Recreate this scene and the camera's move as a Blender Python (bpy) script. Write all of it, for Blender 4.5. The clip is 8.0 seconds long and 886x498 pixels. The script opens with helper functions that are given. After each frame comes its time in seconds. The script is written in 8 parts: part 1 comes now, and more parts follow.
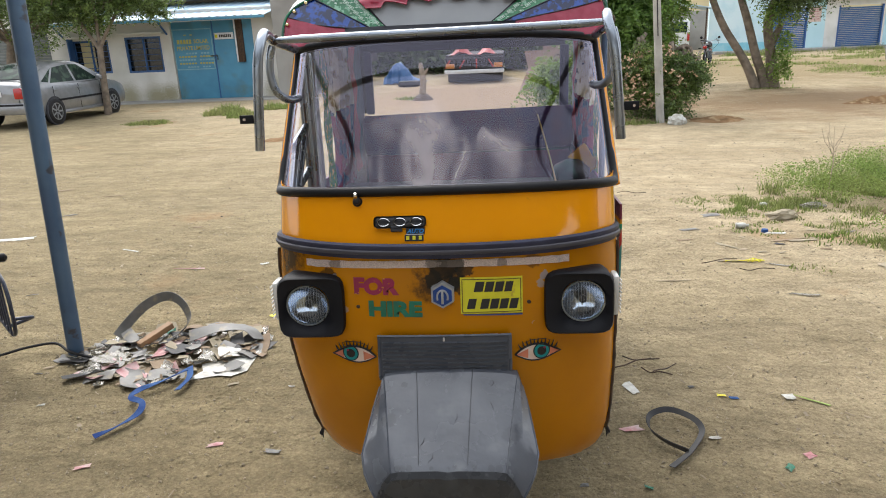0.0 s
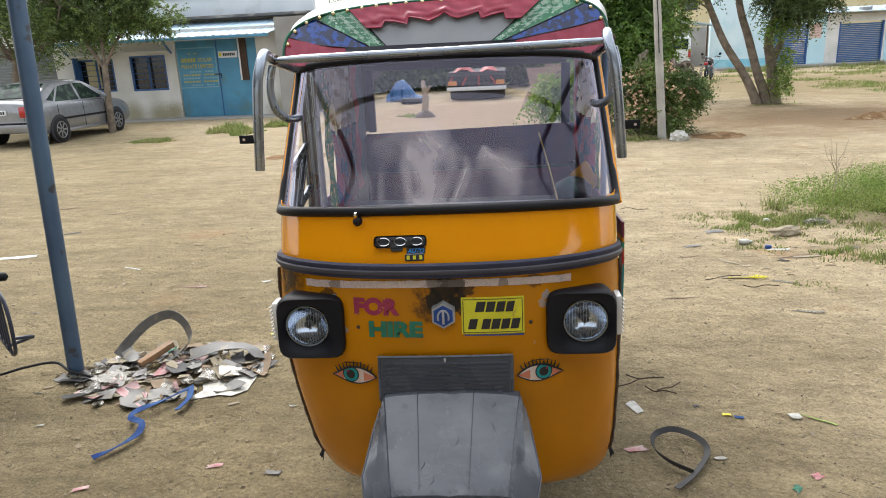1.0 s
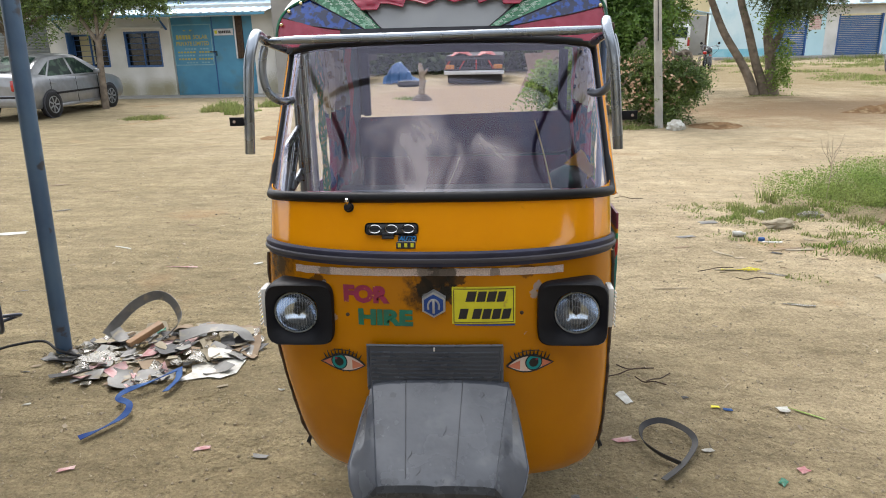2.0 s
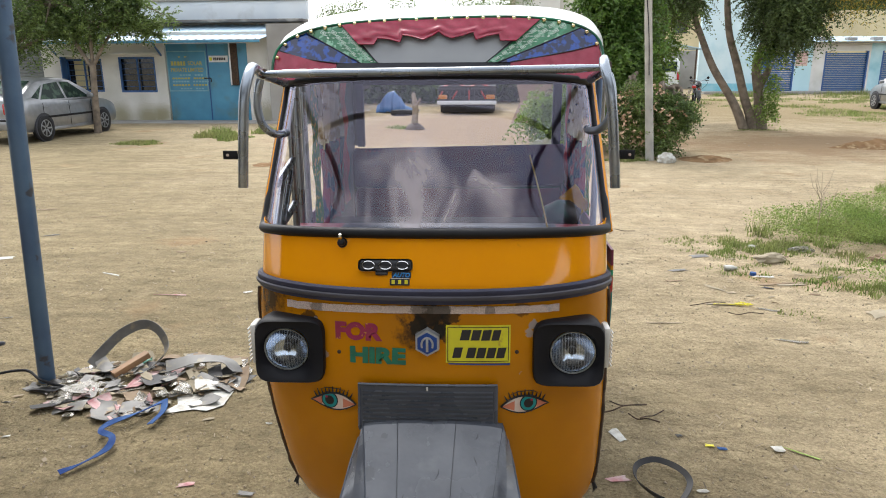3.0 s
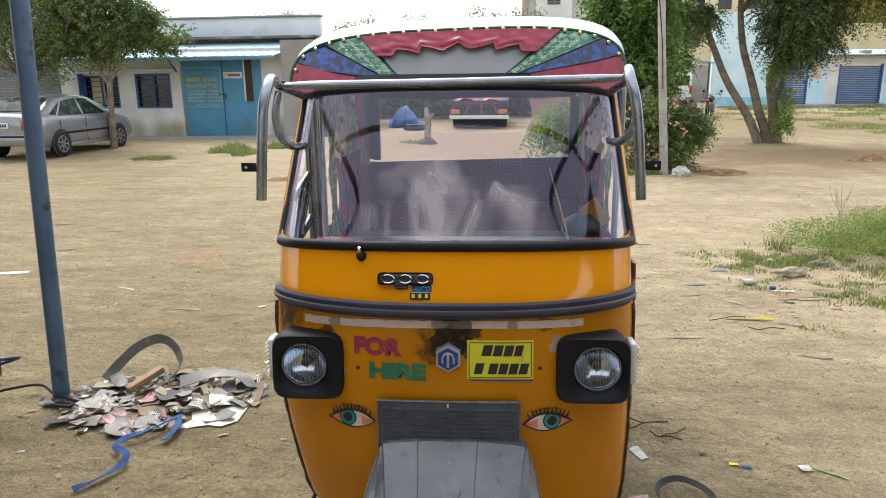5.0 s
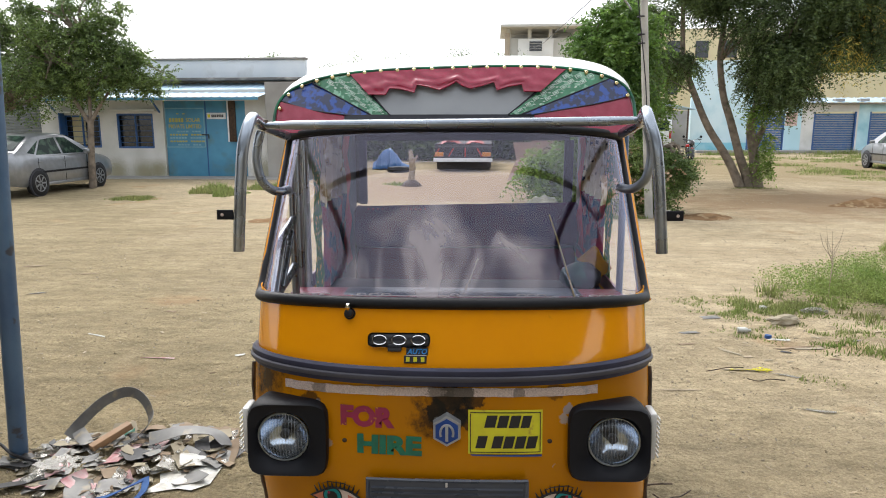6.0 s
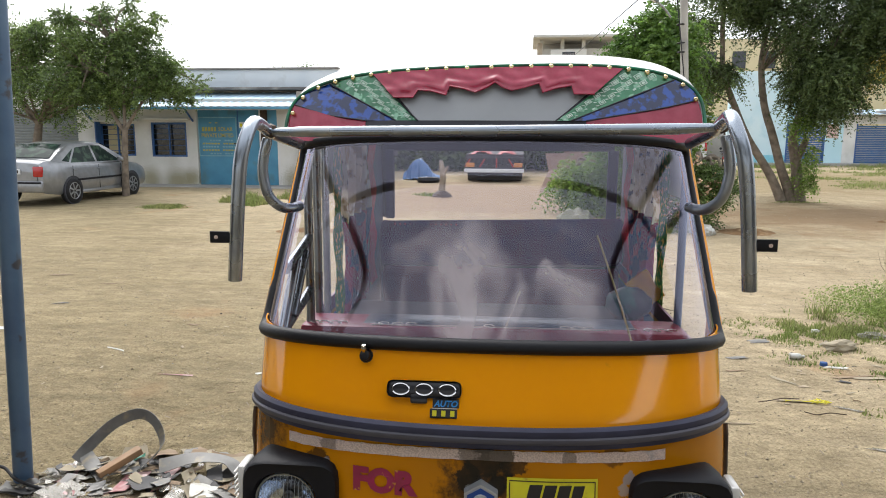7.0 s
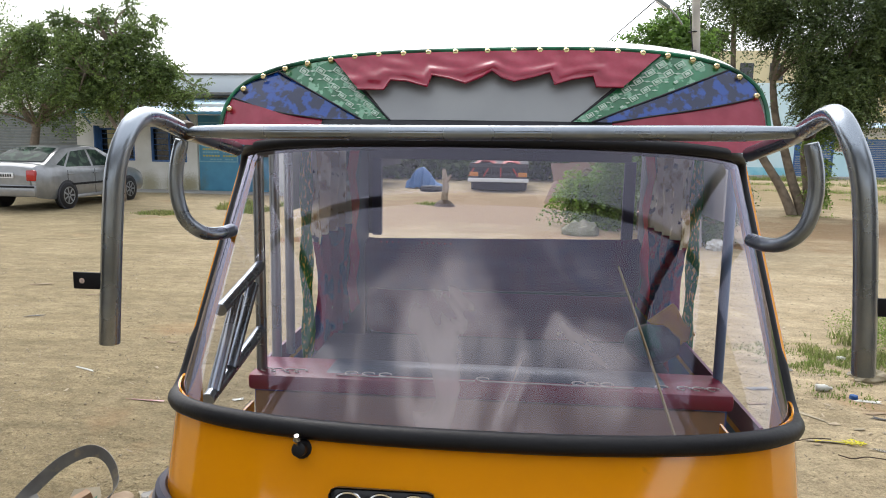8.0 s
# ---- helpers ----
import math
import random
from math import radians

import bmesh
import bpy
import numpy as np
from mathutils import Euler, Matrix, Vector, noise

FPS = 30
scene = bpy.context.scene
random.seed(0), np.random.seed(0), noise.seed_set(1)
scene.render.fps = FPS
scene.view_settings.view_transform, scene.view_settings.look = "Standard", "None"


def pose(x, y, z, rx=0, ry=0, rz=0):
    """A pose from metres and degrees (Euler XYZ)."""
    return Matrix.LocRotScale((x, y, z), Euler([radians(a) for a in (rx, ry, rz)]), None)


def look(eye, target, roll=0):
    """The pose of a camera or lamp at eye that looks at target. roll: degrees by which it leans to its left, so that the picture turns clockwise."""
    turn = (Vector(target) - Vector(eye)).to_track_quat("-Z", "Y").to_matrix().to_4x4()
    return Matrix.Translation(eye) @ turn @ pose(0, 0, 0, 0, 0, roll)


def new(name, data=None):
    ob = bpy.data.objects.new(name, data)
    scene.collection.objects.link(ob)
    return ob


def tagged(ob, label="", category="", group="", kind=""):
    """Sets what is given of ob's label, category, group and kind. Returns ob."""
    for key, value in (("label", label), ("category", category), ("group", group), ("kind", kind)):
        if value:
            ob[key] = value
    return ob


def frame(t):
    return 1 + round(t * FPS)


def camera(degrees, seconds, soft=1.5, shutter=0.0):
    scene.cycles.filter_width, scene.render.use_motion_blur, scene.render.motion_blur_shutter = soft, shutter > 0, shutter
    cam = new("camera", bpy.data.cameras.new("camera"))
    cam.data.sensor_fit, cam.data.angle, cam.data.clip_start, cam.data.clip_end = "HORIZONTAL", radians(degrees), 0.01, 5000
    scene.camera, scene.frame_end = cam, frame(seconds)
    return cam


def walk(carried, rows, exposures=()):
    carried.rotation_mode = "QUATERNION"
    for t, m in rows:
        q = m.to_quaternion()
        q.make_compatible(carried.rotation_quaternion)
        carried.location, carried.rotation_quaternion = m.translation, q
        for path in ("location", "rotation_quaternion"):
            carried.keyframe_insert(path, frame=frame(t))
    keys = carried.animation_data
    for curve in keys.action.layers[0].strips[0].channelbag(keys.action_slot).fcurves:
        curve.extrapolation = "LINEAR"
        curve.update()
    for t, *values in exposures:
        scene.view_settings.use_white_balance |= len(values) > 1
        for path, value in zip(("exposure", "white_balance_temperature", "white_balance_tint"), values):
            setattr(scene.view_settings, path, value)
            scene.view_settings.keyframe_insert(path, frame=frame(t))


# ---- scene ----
cam = camera(65.6, 8.0, 1.0)
PATH = [
    (0, (0.2283, 0.0475, 1.68), (0.0642, 1.6294, 1.1844), -2.5),
    (0.5, (0.2217, 0.0542, 1.6758), (0.0284, 1.6294, 1.1694), -1.7),
    (1, (0.2333, 0.065, 1.685), (0.0626, 1.6577, 1.2269), -2.7),
    (1.2, (0.2383, 0.0592, 1.6867), (0.0567, 1.6494, 1.2219), -2.2),
    (2.3, (0.235, 0.1108, 1.6908), (0.0834, 1.6927, 1.1919), -1.2),
    (2.5, (0.2292, 0.1208, 1.6925), (0.0634, 1.7077, 1.2135), -1.7),
    (3, (0.2233, 0.1225, 1.7067), (0.0892, 1.726, 1.2752), -0.4),
    (3.5, (0.2225, 0.1208, 1.7067), (0.0834, 1.7277, 1.2893), -0.8),
    (4, (0.2208, 0.1208, 1.7058), (0.0917, 1.7344, 1.3135), -0.8),
    (4.5, (0.2108, 0.1217, 1.7042), (0.0809, 1.7352, 1.3102), -0.6),
    (4.7, (0.2042, 0.13, 1.7008), (0.0434, 1.7402, 1.3018), -0.8),
    (5.8, (0.16, 0.2874, 1.6858), (0.0034, 1.9134, 1.3568), -0.2),
    (6, (0.14, 0.3349, 1.6892), (0.0184, 1.9693, 1.3893), -0.1),
    (6.5, (0.1009, 0.4457, 1.6867), (0.0034, 2.0792, 1.3743), 0.1),
    (7, (0.1075, 0.6065, 1.6817), (-0.0857, 2.2383, 1.406), 0.2),
    (7.5, (0.1409, 0.8156, 1.685), (-0.084, 2.4507, 1.4593), 1),
    (8, (0.1059, 1.0213, 1.6733), (-0.0965, 2.6548, 1.4176), 0.9),
]
walk(cam, [(t, look(eye, target, roll)) for t, eye, target, roll in PATH], [(0.0, 0.47), (4.5, 0.46), (6.0, 0.40), (6.5, 0.35), (7.0, 0.38), (7.5, 0.22), (8.0, 0.36)])

# ---- world and sun ----
SUN_UP, SUN_TURN = 52.0, 335.0
world = bpy.data.worlds.new("world")
scene.world = world
world.use_nodes = True
wn, wl = world.node_tree.nodes, world.node_tree.links
sky = wn.new("ShaderNodeTexSky")
sky.sky_type, sky.sun_disc = "NISHITA", False
sky.sun_elevation, sky.sun_rotation = radians(SUN_UP), radians(SUN_TURN)
sky.air_density, sky.dust_density, sky.ozone_density = 1.0, 6.0, 1.0
pale = wn.new("ShaderNodeHueSaturation")
pale.inputs["Saturation"].default_value = 0.25
wl.new(sky.outputs["Color"], pale.inputs["Color"])
haze = wn.new("ShaderNodeMix")
haze.data_type, haze.blend_type = "RGBA", "ADD"
haze.inputs[0].default_value = 1.0
wl.new(pale.outputs["Color"], haze.inputs[6])
haze.inputs[7].default_value = (4.15, 4.4, 4.8, 1)
wl.new(haze.outputs[2], wn["Background"].inputs["Color"])
wn["Background"].inputs["Strength"].default_value = 0.15
sun = new("sun", bpy.data.lights.new("sun", "SUN"))
sun.data.energy, sun.data.angle, sun.data.color = 0.55, radians(25), (1.0, 0.96, 0.90)
a, e = radians(SUN_TURN), radians(SUN_UP)
sun_from = Vector((math.sin(a) * math.cos(e), math.cos(a) * math.cos(e), math.sin(e)))
sun.matrix_world = look(sun_from * 60, (0, 0, 0))

# ---- materials ----


def mat(name, col, rough=0.6, metal=0.0, col2=None, scale=6.0, bump=0.0, bscale=60.0, low=0.35, high=0.65, col3=None, scale3=1.2, low3=0.55, high3=0.7, coat=0.0, spec=0.5, space="pos", island=0.0, rvar=0.0, leafy=0.0):
    """A principled surface: two colours mixed by noise, patches of a third, fine relief."""
    m = bpy.data.materials.new(name)
    m.use_nodes = True
    n, l = m.node_tree.nodes, m.node_tree.links
    p = n["Principled BSDF"]
    p.inputs["Roughness"].default_value = rough
    p.inputs["Metallic"].default_value = metal
    p.inputs["Coat Weight"].default_value = coat
    p.inputs["Coat Roughness"].default_value = 0.06
    p.inputs["Specular IOR Level"].default_value = spec
    if space == "pos":
        where = n.new("ShaderNodeNewGeometry").outputs["Position"]
    else:
        where = n.new("ShaderNodeTexCoord").outputs["Object"]

    def fac(sc, a, b, detail=6.0):
        t = n.new("ShaderNodeTexNoise")
        t.inputs["Scale"].default_value, t.inputs["Detail"].default_value = sc, detail
        l.new(where, t.inputs["Vector"])
        r = n.new("ShaderNodeMapRange")
        r.inputs["From Min"].default_value, r.inputs["From Max"].default_value = a, b
        l.new(t.outputs["Fac"], r.inputs["Value"])
        return r.outputs["Result"]

    def mix(f, a, b):
        x = n.new("ShaderNodeMix")
        x.data_type = "RGBA"
        l.new(f, x.inputs[0])
        for k, c in ((6, a), (7, b)):
            if isinstance(c, tuple):
                x.inputs[k].default_value = (*c, 1)
            else:
                l.new(c, x.inputs[k])
        return x.outputs[2]

    c2 = col2 or tuple(v * 0.82 for v in col)
    out = mix(fac(scale, low, high), col, c2)
    if col3:
        out = mix(fac(scale3, low3, high3, 8.0), out, col3)
    if island:
        g = n.new("ShaderNodeNewGeometry")
        r = n.new("ShaderNodeMapRange")
        r.inputs["To Min"].default_value, r.inputs["To Max"].default_value = 1 - island, 1 + island
        l.new(g.outputs["Random Per Island"], r.inputs["Value"])
        h = n.new("ShaderNodeHueSaturation")
        l.new(r.outputs["Result"], h.inputs["Value"])
        l.new(out, h.inputs["Color"])
        out = h.outputs["Color"]
    l.new(out, p.inputs["Base Color"])
    if leafy:
        tl, ms = n.new("ShaderNodeBsdfTranslucent"), n.new("ShaderNodeMixShader")
        l.new(out, tl.inputs["Color"])
        ms.inputs[0].default_value = leafy
        l.new(p.outputs[0], ms.inputs[1])
        l.new(tl.outputs[0], ms.inputs[2])
        l.new(ms.outputs[0], n["Material Output"].inputs["Surface"])
    if rvar:
        r = n.new("ShaderNodeMapRange")
        r.inputs["To Min"].default_value, r.inputs["To Max"].default_value = max(rough - rvar, 0.03), min(rough + rvar, 1)
        l.new(fac(scale * 2.3, 0.3, 0.7), r.inputs["Value"])
        l.new(r.outputs["Result"], p.inputs["Roughness"])
    if bump:
        b = n.new("ShaderNodeBump")
        b.inputs["Strength"].default_value, b.inputs["Distance"].default_value = bump, 0.02
        l.new(fac(bscale, 0.0, 1.0, 4.0), b.inputs["Height"])
        l.new(b.outputs["Normal"], p.inputs["Normal"])
    return m


def glass_mat(name, tint=(0.93, 0.95, 0.97), dust=0.03, gloss=0.02, ior=1.5, smear=0.0):
    m = bpy.data.materials.new(name)
    m.use_nodes = True
    n, l = m.node_tree.nodes, m.node_tree.links
    n.remove(n["Principled BSDF"])
    tr, gl, df = n.new("ShaderNodeBsdfTransparent"), n.new("ShaderNodeBsdfGlossy"), n.new("ShaderNodeBsdfDiffuse")
    tr.inputs["Color"].default_value = (*tint, 1)
    gl.inputs["Roughness"].default_value = gloss
    gl.inputs["Color"].default_value = (0.82, 0.80, 1.0, 1)
    df.inputs["Color"].default_value = (0.76, 0.66, 0.63, 1)
    fr = n.new("ShaderNodeFresnel")
    fr.inputs["IOR"].default_value = ior
    t = n.new("ShaderNodeTexNoise")
    t.inputs["Scale"].default_value, t.inputs["Detail"].default_value = 7.0, 5.0
    stretch = n.new("ShaderNodeMapping")
    stretch.inputs["Scale"].default_value = (0.9, 0.3, 0.38)
    l.new(n.new("ShaderNodeTexCoord").outputs["Object"], stretch.inputs["Vector"])
    l.new(stretch.outputs["Vector"], t.inputs["Vector"])
    r = n.new("ShaderNodeMapRange")
    r.inputs["From Min"].default_value, r.inputs["From Max"].default_value = 0.45, 0.75
    r.inputs["To Min"].default_value, r.inputs["To Max"].default_value = dust * 0.3, dust * 3
    l.new(t.outputs["Fac"], r.inputs["Value"])
    a, b = n.new("ShaderNodeMixShader"), n.new("ShaderNodeMixShader")
    amount = r.outputs["Result"]
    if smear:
        # pale upright smears on the middle of the sheet
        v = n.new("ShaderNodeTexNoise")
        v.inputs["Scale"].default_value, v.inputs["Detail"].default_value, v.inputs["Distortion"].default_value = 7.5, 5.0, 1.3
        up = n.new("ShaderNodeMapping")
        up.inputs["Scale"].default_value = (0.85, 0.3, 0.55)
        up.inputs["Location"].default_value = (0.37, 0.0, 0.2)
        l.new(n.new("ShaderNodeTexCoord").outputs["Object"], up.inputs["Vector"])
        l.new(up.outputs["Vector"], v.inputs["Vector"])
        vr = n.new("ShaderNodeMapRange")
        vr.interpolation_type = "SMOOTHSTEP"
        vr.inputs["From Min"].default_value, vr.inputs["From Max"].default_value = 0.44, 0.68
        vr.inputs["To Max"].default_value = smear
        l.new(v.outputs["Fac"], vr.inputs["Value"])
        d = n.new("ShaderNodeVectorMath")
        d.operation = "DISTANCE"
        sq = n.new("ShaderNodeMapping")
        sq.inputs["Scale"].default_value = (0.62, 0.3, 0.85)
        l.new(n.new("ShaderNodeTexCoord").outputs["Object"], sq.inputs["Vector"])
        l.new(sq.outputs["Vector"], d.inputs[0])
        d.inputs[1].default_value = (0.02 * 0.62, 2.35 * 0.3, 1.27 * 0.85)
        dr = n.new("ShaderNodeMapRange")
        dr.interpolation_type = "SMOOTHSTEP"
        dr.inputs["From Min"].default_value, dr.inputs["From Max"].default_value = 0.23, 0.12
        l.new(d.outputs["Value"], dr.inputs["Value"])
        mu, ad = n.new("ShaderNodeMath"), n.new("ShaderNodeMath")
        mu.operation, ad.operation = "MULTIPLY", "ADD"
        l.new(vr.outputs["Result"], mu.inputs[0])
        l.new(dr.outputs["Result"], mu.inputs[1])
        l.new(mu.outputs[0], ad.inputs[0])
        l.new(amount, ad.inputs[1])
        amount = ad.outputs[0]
    l.new(amount, a.inputs[0])
    l.new(tr.outputs[0], a.inputs[1])
    l.new(df.outputs[0], a.inputs[2])
    l.new(fr.outputs[0], b.inputs[0])
    l.new(a.outputs[0], b.inputs[1])
    l.new(gl.outputs[0], b.inputs[2])
    l.new(b.outputs[0], n["Material Output"].inputs["Surface"])
    return m




def ground_mat():
    """Trodden brown earth, darkened nearby for shade, with a paler sandy track, grit and dark specks."""
    m = bpy.data.materials.new("sandy_ground")
    m.use_nodes = True
    n, l = m.node_tree.nodes, m.node_tree.links
    p = n["Principled BSDF"]
    p.inputs["Roughness"].default_value, p.inputs["Specular IOR Level"].default_value = 0.95, 0.1
    pos = n.new("ShaderNodeNewGeometry").outputs["Position"]

    def tex(scale, detail, a, b, lo=0.0, hi=1.0, rough=0.6):
        t = n.new("ShaderNodeTexNoise")
        t.inputs["Scale"].default_value, t.inputs["Detail"].default_value, t.inputs["Roughness"].default_value = scale, detail, rough
        l.new(pos, t.inputs["Vector"])
        r = n.new("ShaderNodeMapRange")
        for q, v in zip(("From Min", "From Max", "To Min", "To Max"), (a, b, lo, hi)):
            r.inputs[q].default_value = v
        l.new(t.outputs["Fac"], r.inputs["Value"])
        return r.outputs["Result"]

    def mix(f, a, b, blend="MIX"):
        x = n.new("ShaderNodeMix")
        x.data_type, x.blend_type = "RGBA", blend
        if isinstance(f, float):
            x.inputs[0].default_value = f
        else:
            l.new(f, x.inputs[0])
        for k, c in ((6, a), (7, b)):
            if isinstance(c, tuple):
                x.inputs[k].default_value = (*c, 1)
            else:
                l.new(c, x.inputs[k])
        return x.outputs[2]

    def grey(f):
        c = n.new("ShaderNodeCombineColor")
        for q in ("Red", "Green", "Blue"):
            l.new(f, c.inputs[q])
        return c.outputs["Color"]

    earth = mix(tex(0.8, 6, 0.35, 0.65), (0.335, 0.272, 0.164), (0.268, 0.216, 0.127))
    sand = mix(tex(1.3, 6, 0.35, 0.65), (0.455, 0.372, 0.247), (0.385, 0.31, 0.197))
    # paler track sand from about y 7; nearer, darker earth holds some roof shade
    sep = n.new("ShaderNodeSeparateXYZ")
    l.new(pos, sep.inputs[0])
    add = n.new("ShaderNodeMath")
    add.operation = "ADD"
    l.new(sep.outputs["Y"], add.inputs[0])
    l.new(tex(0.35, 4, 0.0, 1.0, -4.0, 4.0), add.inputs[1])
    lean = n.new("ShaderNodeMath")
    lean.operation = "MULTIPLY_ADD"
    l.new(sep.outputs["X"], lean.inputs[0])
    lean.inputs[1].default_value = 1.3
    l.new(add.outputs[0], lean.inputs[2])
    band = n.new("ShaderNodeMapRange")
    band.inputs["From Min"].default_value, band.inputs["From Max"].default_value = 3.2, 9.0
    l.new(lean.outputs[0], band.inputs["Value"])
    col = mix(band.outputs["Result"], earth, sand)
    col = mix(1.0, col, grey(tex(60, 8, 0.3, 0.7, 0.60, 1.28, 0.8)), "MULTIPLY")
    col = mix(1.0, col, grey(tex(5, 6, 0.3, 0.7, 0.84, 1.12)), "MULTIPLY")
    col = mix(1.0, col, grey(tex(15, 7, 0.3, 0.7, 0.86, 1.12, 0.75)), "MULTIPLY")
    col = mix(tex(34, 3, 0.66, 0.74), col, (0.12, 0.09, 0.055))
    col = mix(tex(90, 2, 0.70, 0.76), col, (0.48, 0.41, 0.29))
    col = mix(tex(0.55, 5, 0.60, 0.72), col, (0.30, 0.20, 0.11))
    # worn wheel ruts and scuffs running across at two widths
    for sc, turn, lo, hi, a0, b0 in (((0.22, 1.5, 1.0), 0.06, 0.88, 1.09, 0.35, 0.65), ((0.9, 6.0, 1.0), -0.10, 0.92, 1.06, 0.38, 0.66), ((2.6, 9.0, 1.0), 0.35, 0.90, 1.07, 0.4, 0.64)):
        tm = n.new("ShaderNodeMapping")
        tm.inputs["Scale"].default_value = sc
        tm.inputs["Rotation"].default_value = (0, 0, turn)
        l.new(pos, tm.inputs["Vector"])
        tt = n.new("ShaderNodeTexNoise")
        tt.inputs["Scale"].default_value, tt.inputs["Detail"].default_value, tt.inputs["Roughness"].default_value, tt.inputs["Distortion"].default_value = 1.0, 7.0, 0.66, 0.6
        l.new(tm.outputs["Vector"], tt.inputs["Vector"])
        tr = n.new("ShaderNodeMapRange")
        for q, v in zip(("From Min", "From Max", "To Min", "To Max"), (a0, b0, lo, hi)):
            tr.inputs[q].default_value = v
        l.new(tt.outputs["Fac"], tr.inputs["Value"])
        col = mix(1.0, col, grey(tr.outputs["Result"]), "MULTIPLY")
    # damp, darker trodden blotches and drifts of pale dust
    col = mix(tex(2.1, 7, 0.58, 0.74, 0.0, 0.42, 0.7), col, (0.20, 0.145, 0.08))
    col = mix(tex(1.7, 7, 0.60, 0.75, 0.0, 0.5, 0.7), col, (0.45, 0.37, 0.24))
    # reddish trodden soil; shade under the acacia is put into the first two tints
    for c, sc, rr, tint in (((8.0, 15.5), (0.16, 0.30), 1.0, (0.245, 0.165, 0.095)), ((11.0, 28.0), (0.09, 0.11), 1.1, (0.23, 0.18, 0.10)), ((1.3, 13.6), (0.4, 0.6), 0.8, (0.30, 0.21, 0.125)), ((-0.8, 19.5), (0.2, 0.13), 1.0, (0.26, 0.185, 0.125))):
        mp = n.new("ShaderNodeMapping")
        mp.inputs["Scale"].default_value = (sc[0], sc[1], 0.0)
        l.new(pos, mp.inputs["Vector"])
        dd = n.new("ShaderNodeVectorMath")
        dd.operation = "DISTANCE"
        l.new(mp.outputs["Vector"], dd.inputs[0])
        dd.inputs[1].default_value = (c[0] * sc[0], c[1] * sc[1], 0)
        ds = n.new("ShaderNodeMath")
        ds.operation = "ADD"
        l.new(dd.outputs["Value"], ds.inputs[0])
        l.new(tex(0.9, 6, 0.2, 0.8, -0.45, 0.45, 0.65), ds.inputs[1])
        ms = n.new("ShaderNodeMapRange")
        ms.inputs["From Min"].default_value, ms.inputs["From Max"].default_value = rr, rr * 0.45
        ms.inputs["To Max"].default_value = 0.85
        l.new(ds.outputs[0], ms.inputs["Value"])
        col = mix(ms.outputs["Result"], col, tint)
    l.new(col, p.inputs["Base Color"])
    b = n.new("ShaderNodeBump")
    b.inputs["Strength"].default_value, b.inputs["Distance"].default_value = 0.9, 0.025
    l.new(tex(22, 8, 0.0, 1.0, 0.0, 1.0, 0.75), b.inputs["Height"])
    b2 = n.new("ShaderNodeBump")
    b2.inputs["Strength"].default_value, b2.inputs["Distance"].default_value = 0.8, 0.12
    l.new(tex(3.2, 6, 0.0, 1.0, 0.0, 1.0, 0.6), b2.inputs["Height"])
    l.new(b.outputs["Normal"], b2.inputs["Normal"])
    l.new(b2.outputs["Normal"], p.inputs["Normal"])
    return m


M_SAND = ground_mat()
# Base set lighter than the apron's: the cowl's sky sheen is in the colour.
M_YELLOW = mat("brightened_yellow_paint", (0.90, 0.335, 0.003), 0.09, coat=0.5, col2=(0.85, 0.31, 0.003), scale=5, bump=0.015, bscale=7, col3=(0.42, 0.15, 0.006), scale3=8, low3=0.72, high3=0.8)
M_BLACK = mat("black_rubber", (0.009, 0.009, 0.011), 0.5, bump=0.05, bscale=120, spec=0.3)
M_PLASTIC = mat("black_plastic", (0.010, 0.010, 0.013), 0.5, bump=0.08, bscale=400, spec=0.22)
M_GREYPL = mat("grey_plastic", (0.066, 0.073, 0.09), 0.24, col2=(0.11, 0.118, 0.135), scale=5.5, low=0.42, high=0.72, bump=0.3, bscale=6, col3=(0.05, 0.052, 0.058), scale3=19, low3=0.62, high3=0.72, rvar=0.22, spec=0.55)
M_STEEL = mat("galvanised_tube", (0.36, 0.40, 0.45), 0.28, metal=0.9, col2=(0.25, 0.28, 0.32), scale=5, bump=0.02, bscale=40, col3=(0.44, 0.45, 0.45), scale3=9, rvar=0.08)
M_CHROME = mat("chrome", (0.75, 0.75, 0.75), 0.08, metal=1.0)
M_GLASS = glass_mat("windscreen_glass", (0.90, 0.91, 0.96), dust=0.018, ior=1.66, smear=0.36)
M_POLE = mat("blue_painted_post", (0.055, 0.10, 0.17), 0.45, col2=(0.075, 0.13, 0.20), scale=5, col3=(0.05, 0.05, 0.055), scale3=9, low3=0.62, high3=0.68, bump=0.08)
M_WHITEWALL = mat("whitewashed_wall", (0.70, 0.69, 0.66), 0.9, col2=(0.58, 0.57, 0.53), scale=1.3, bump=0.2, bscale=30, col3=(0.36, 0.36, 0.30), scale3=0.9, low3=0.62, high3=0.8)
M_BLUEGATE = mat("blue_gate_paint", (0.085, 0.29, 0.44), 0.5, col2=(0.07, 0.235, 0.37), scale=2.0, col3=(0.10, 0.20, 0.22), scale3=1.5, bump=0.05)
M_DARKBLUE = mat("dark_blue_paint", (0.025, 0.085, 0.24), 0.5, col2=(0.03, 0.10, 0.27), scale=3)
M_ROOFSHEET = mat("blue_white_sheet", (0.30, 0.46, 0.60), 0.5, col2=(0.40, 0.53, 0.62), scale=1.5, metal=0.1)
M_BLUEWHITE = mat("bluish_whitewash", (0.72, 0.78, 0.83), 0.85, col2=(0.64, 0.71, 0.77), scale=0.9, bump=0.15, bscale=20, col3=(0.42, 0.44, 0.44), scale3=0.8, low3=0.62, high3=0.8)
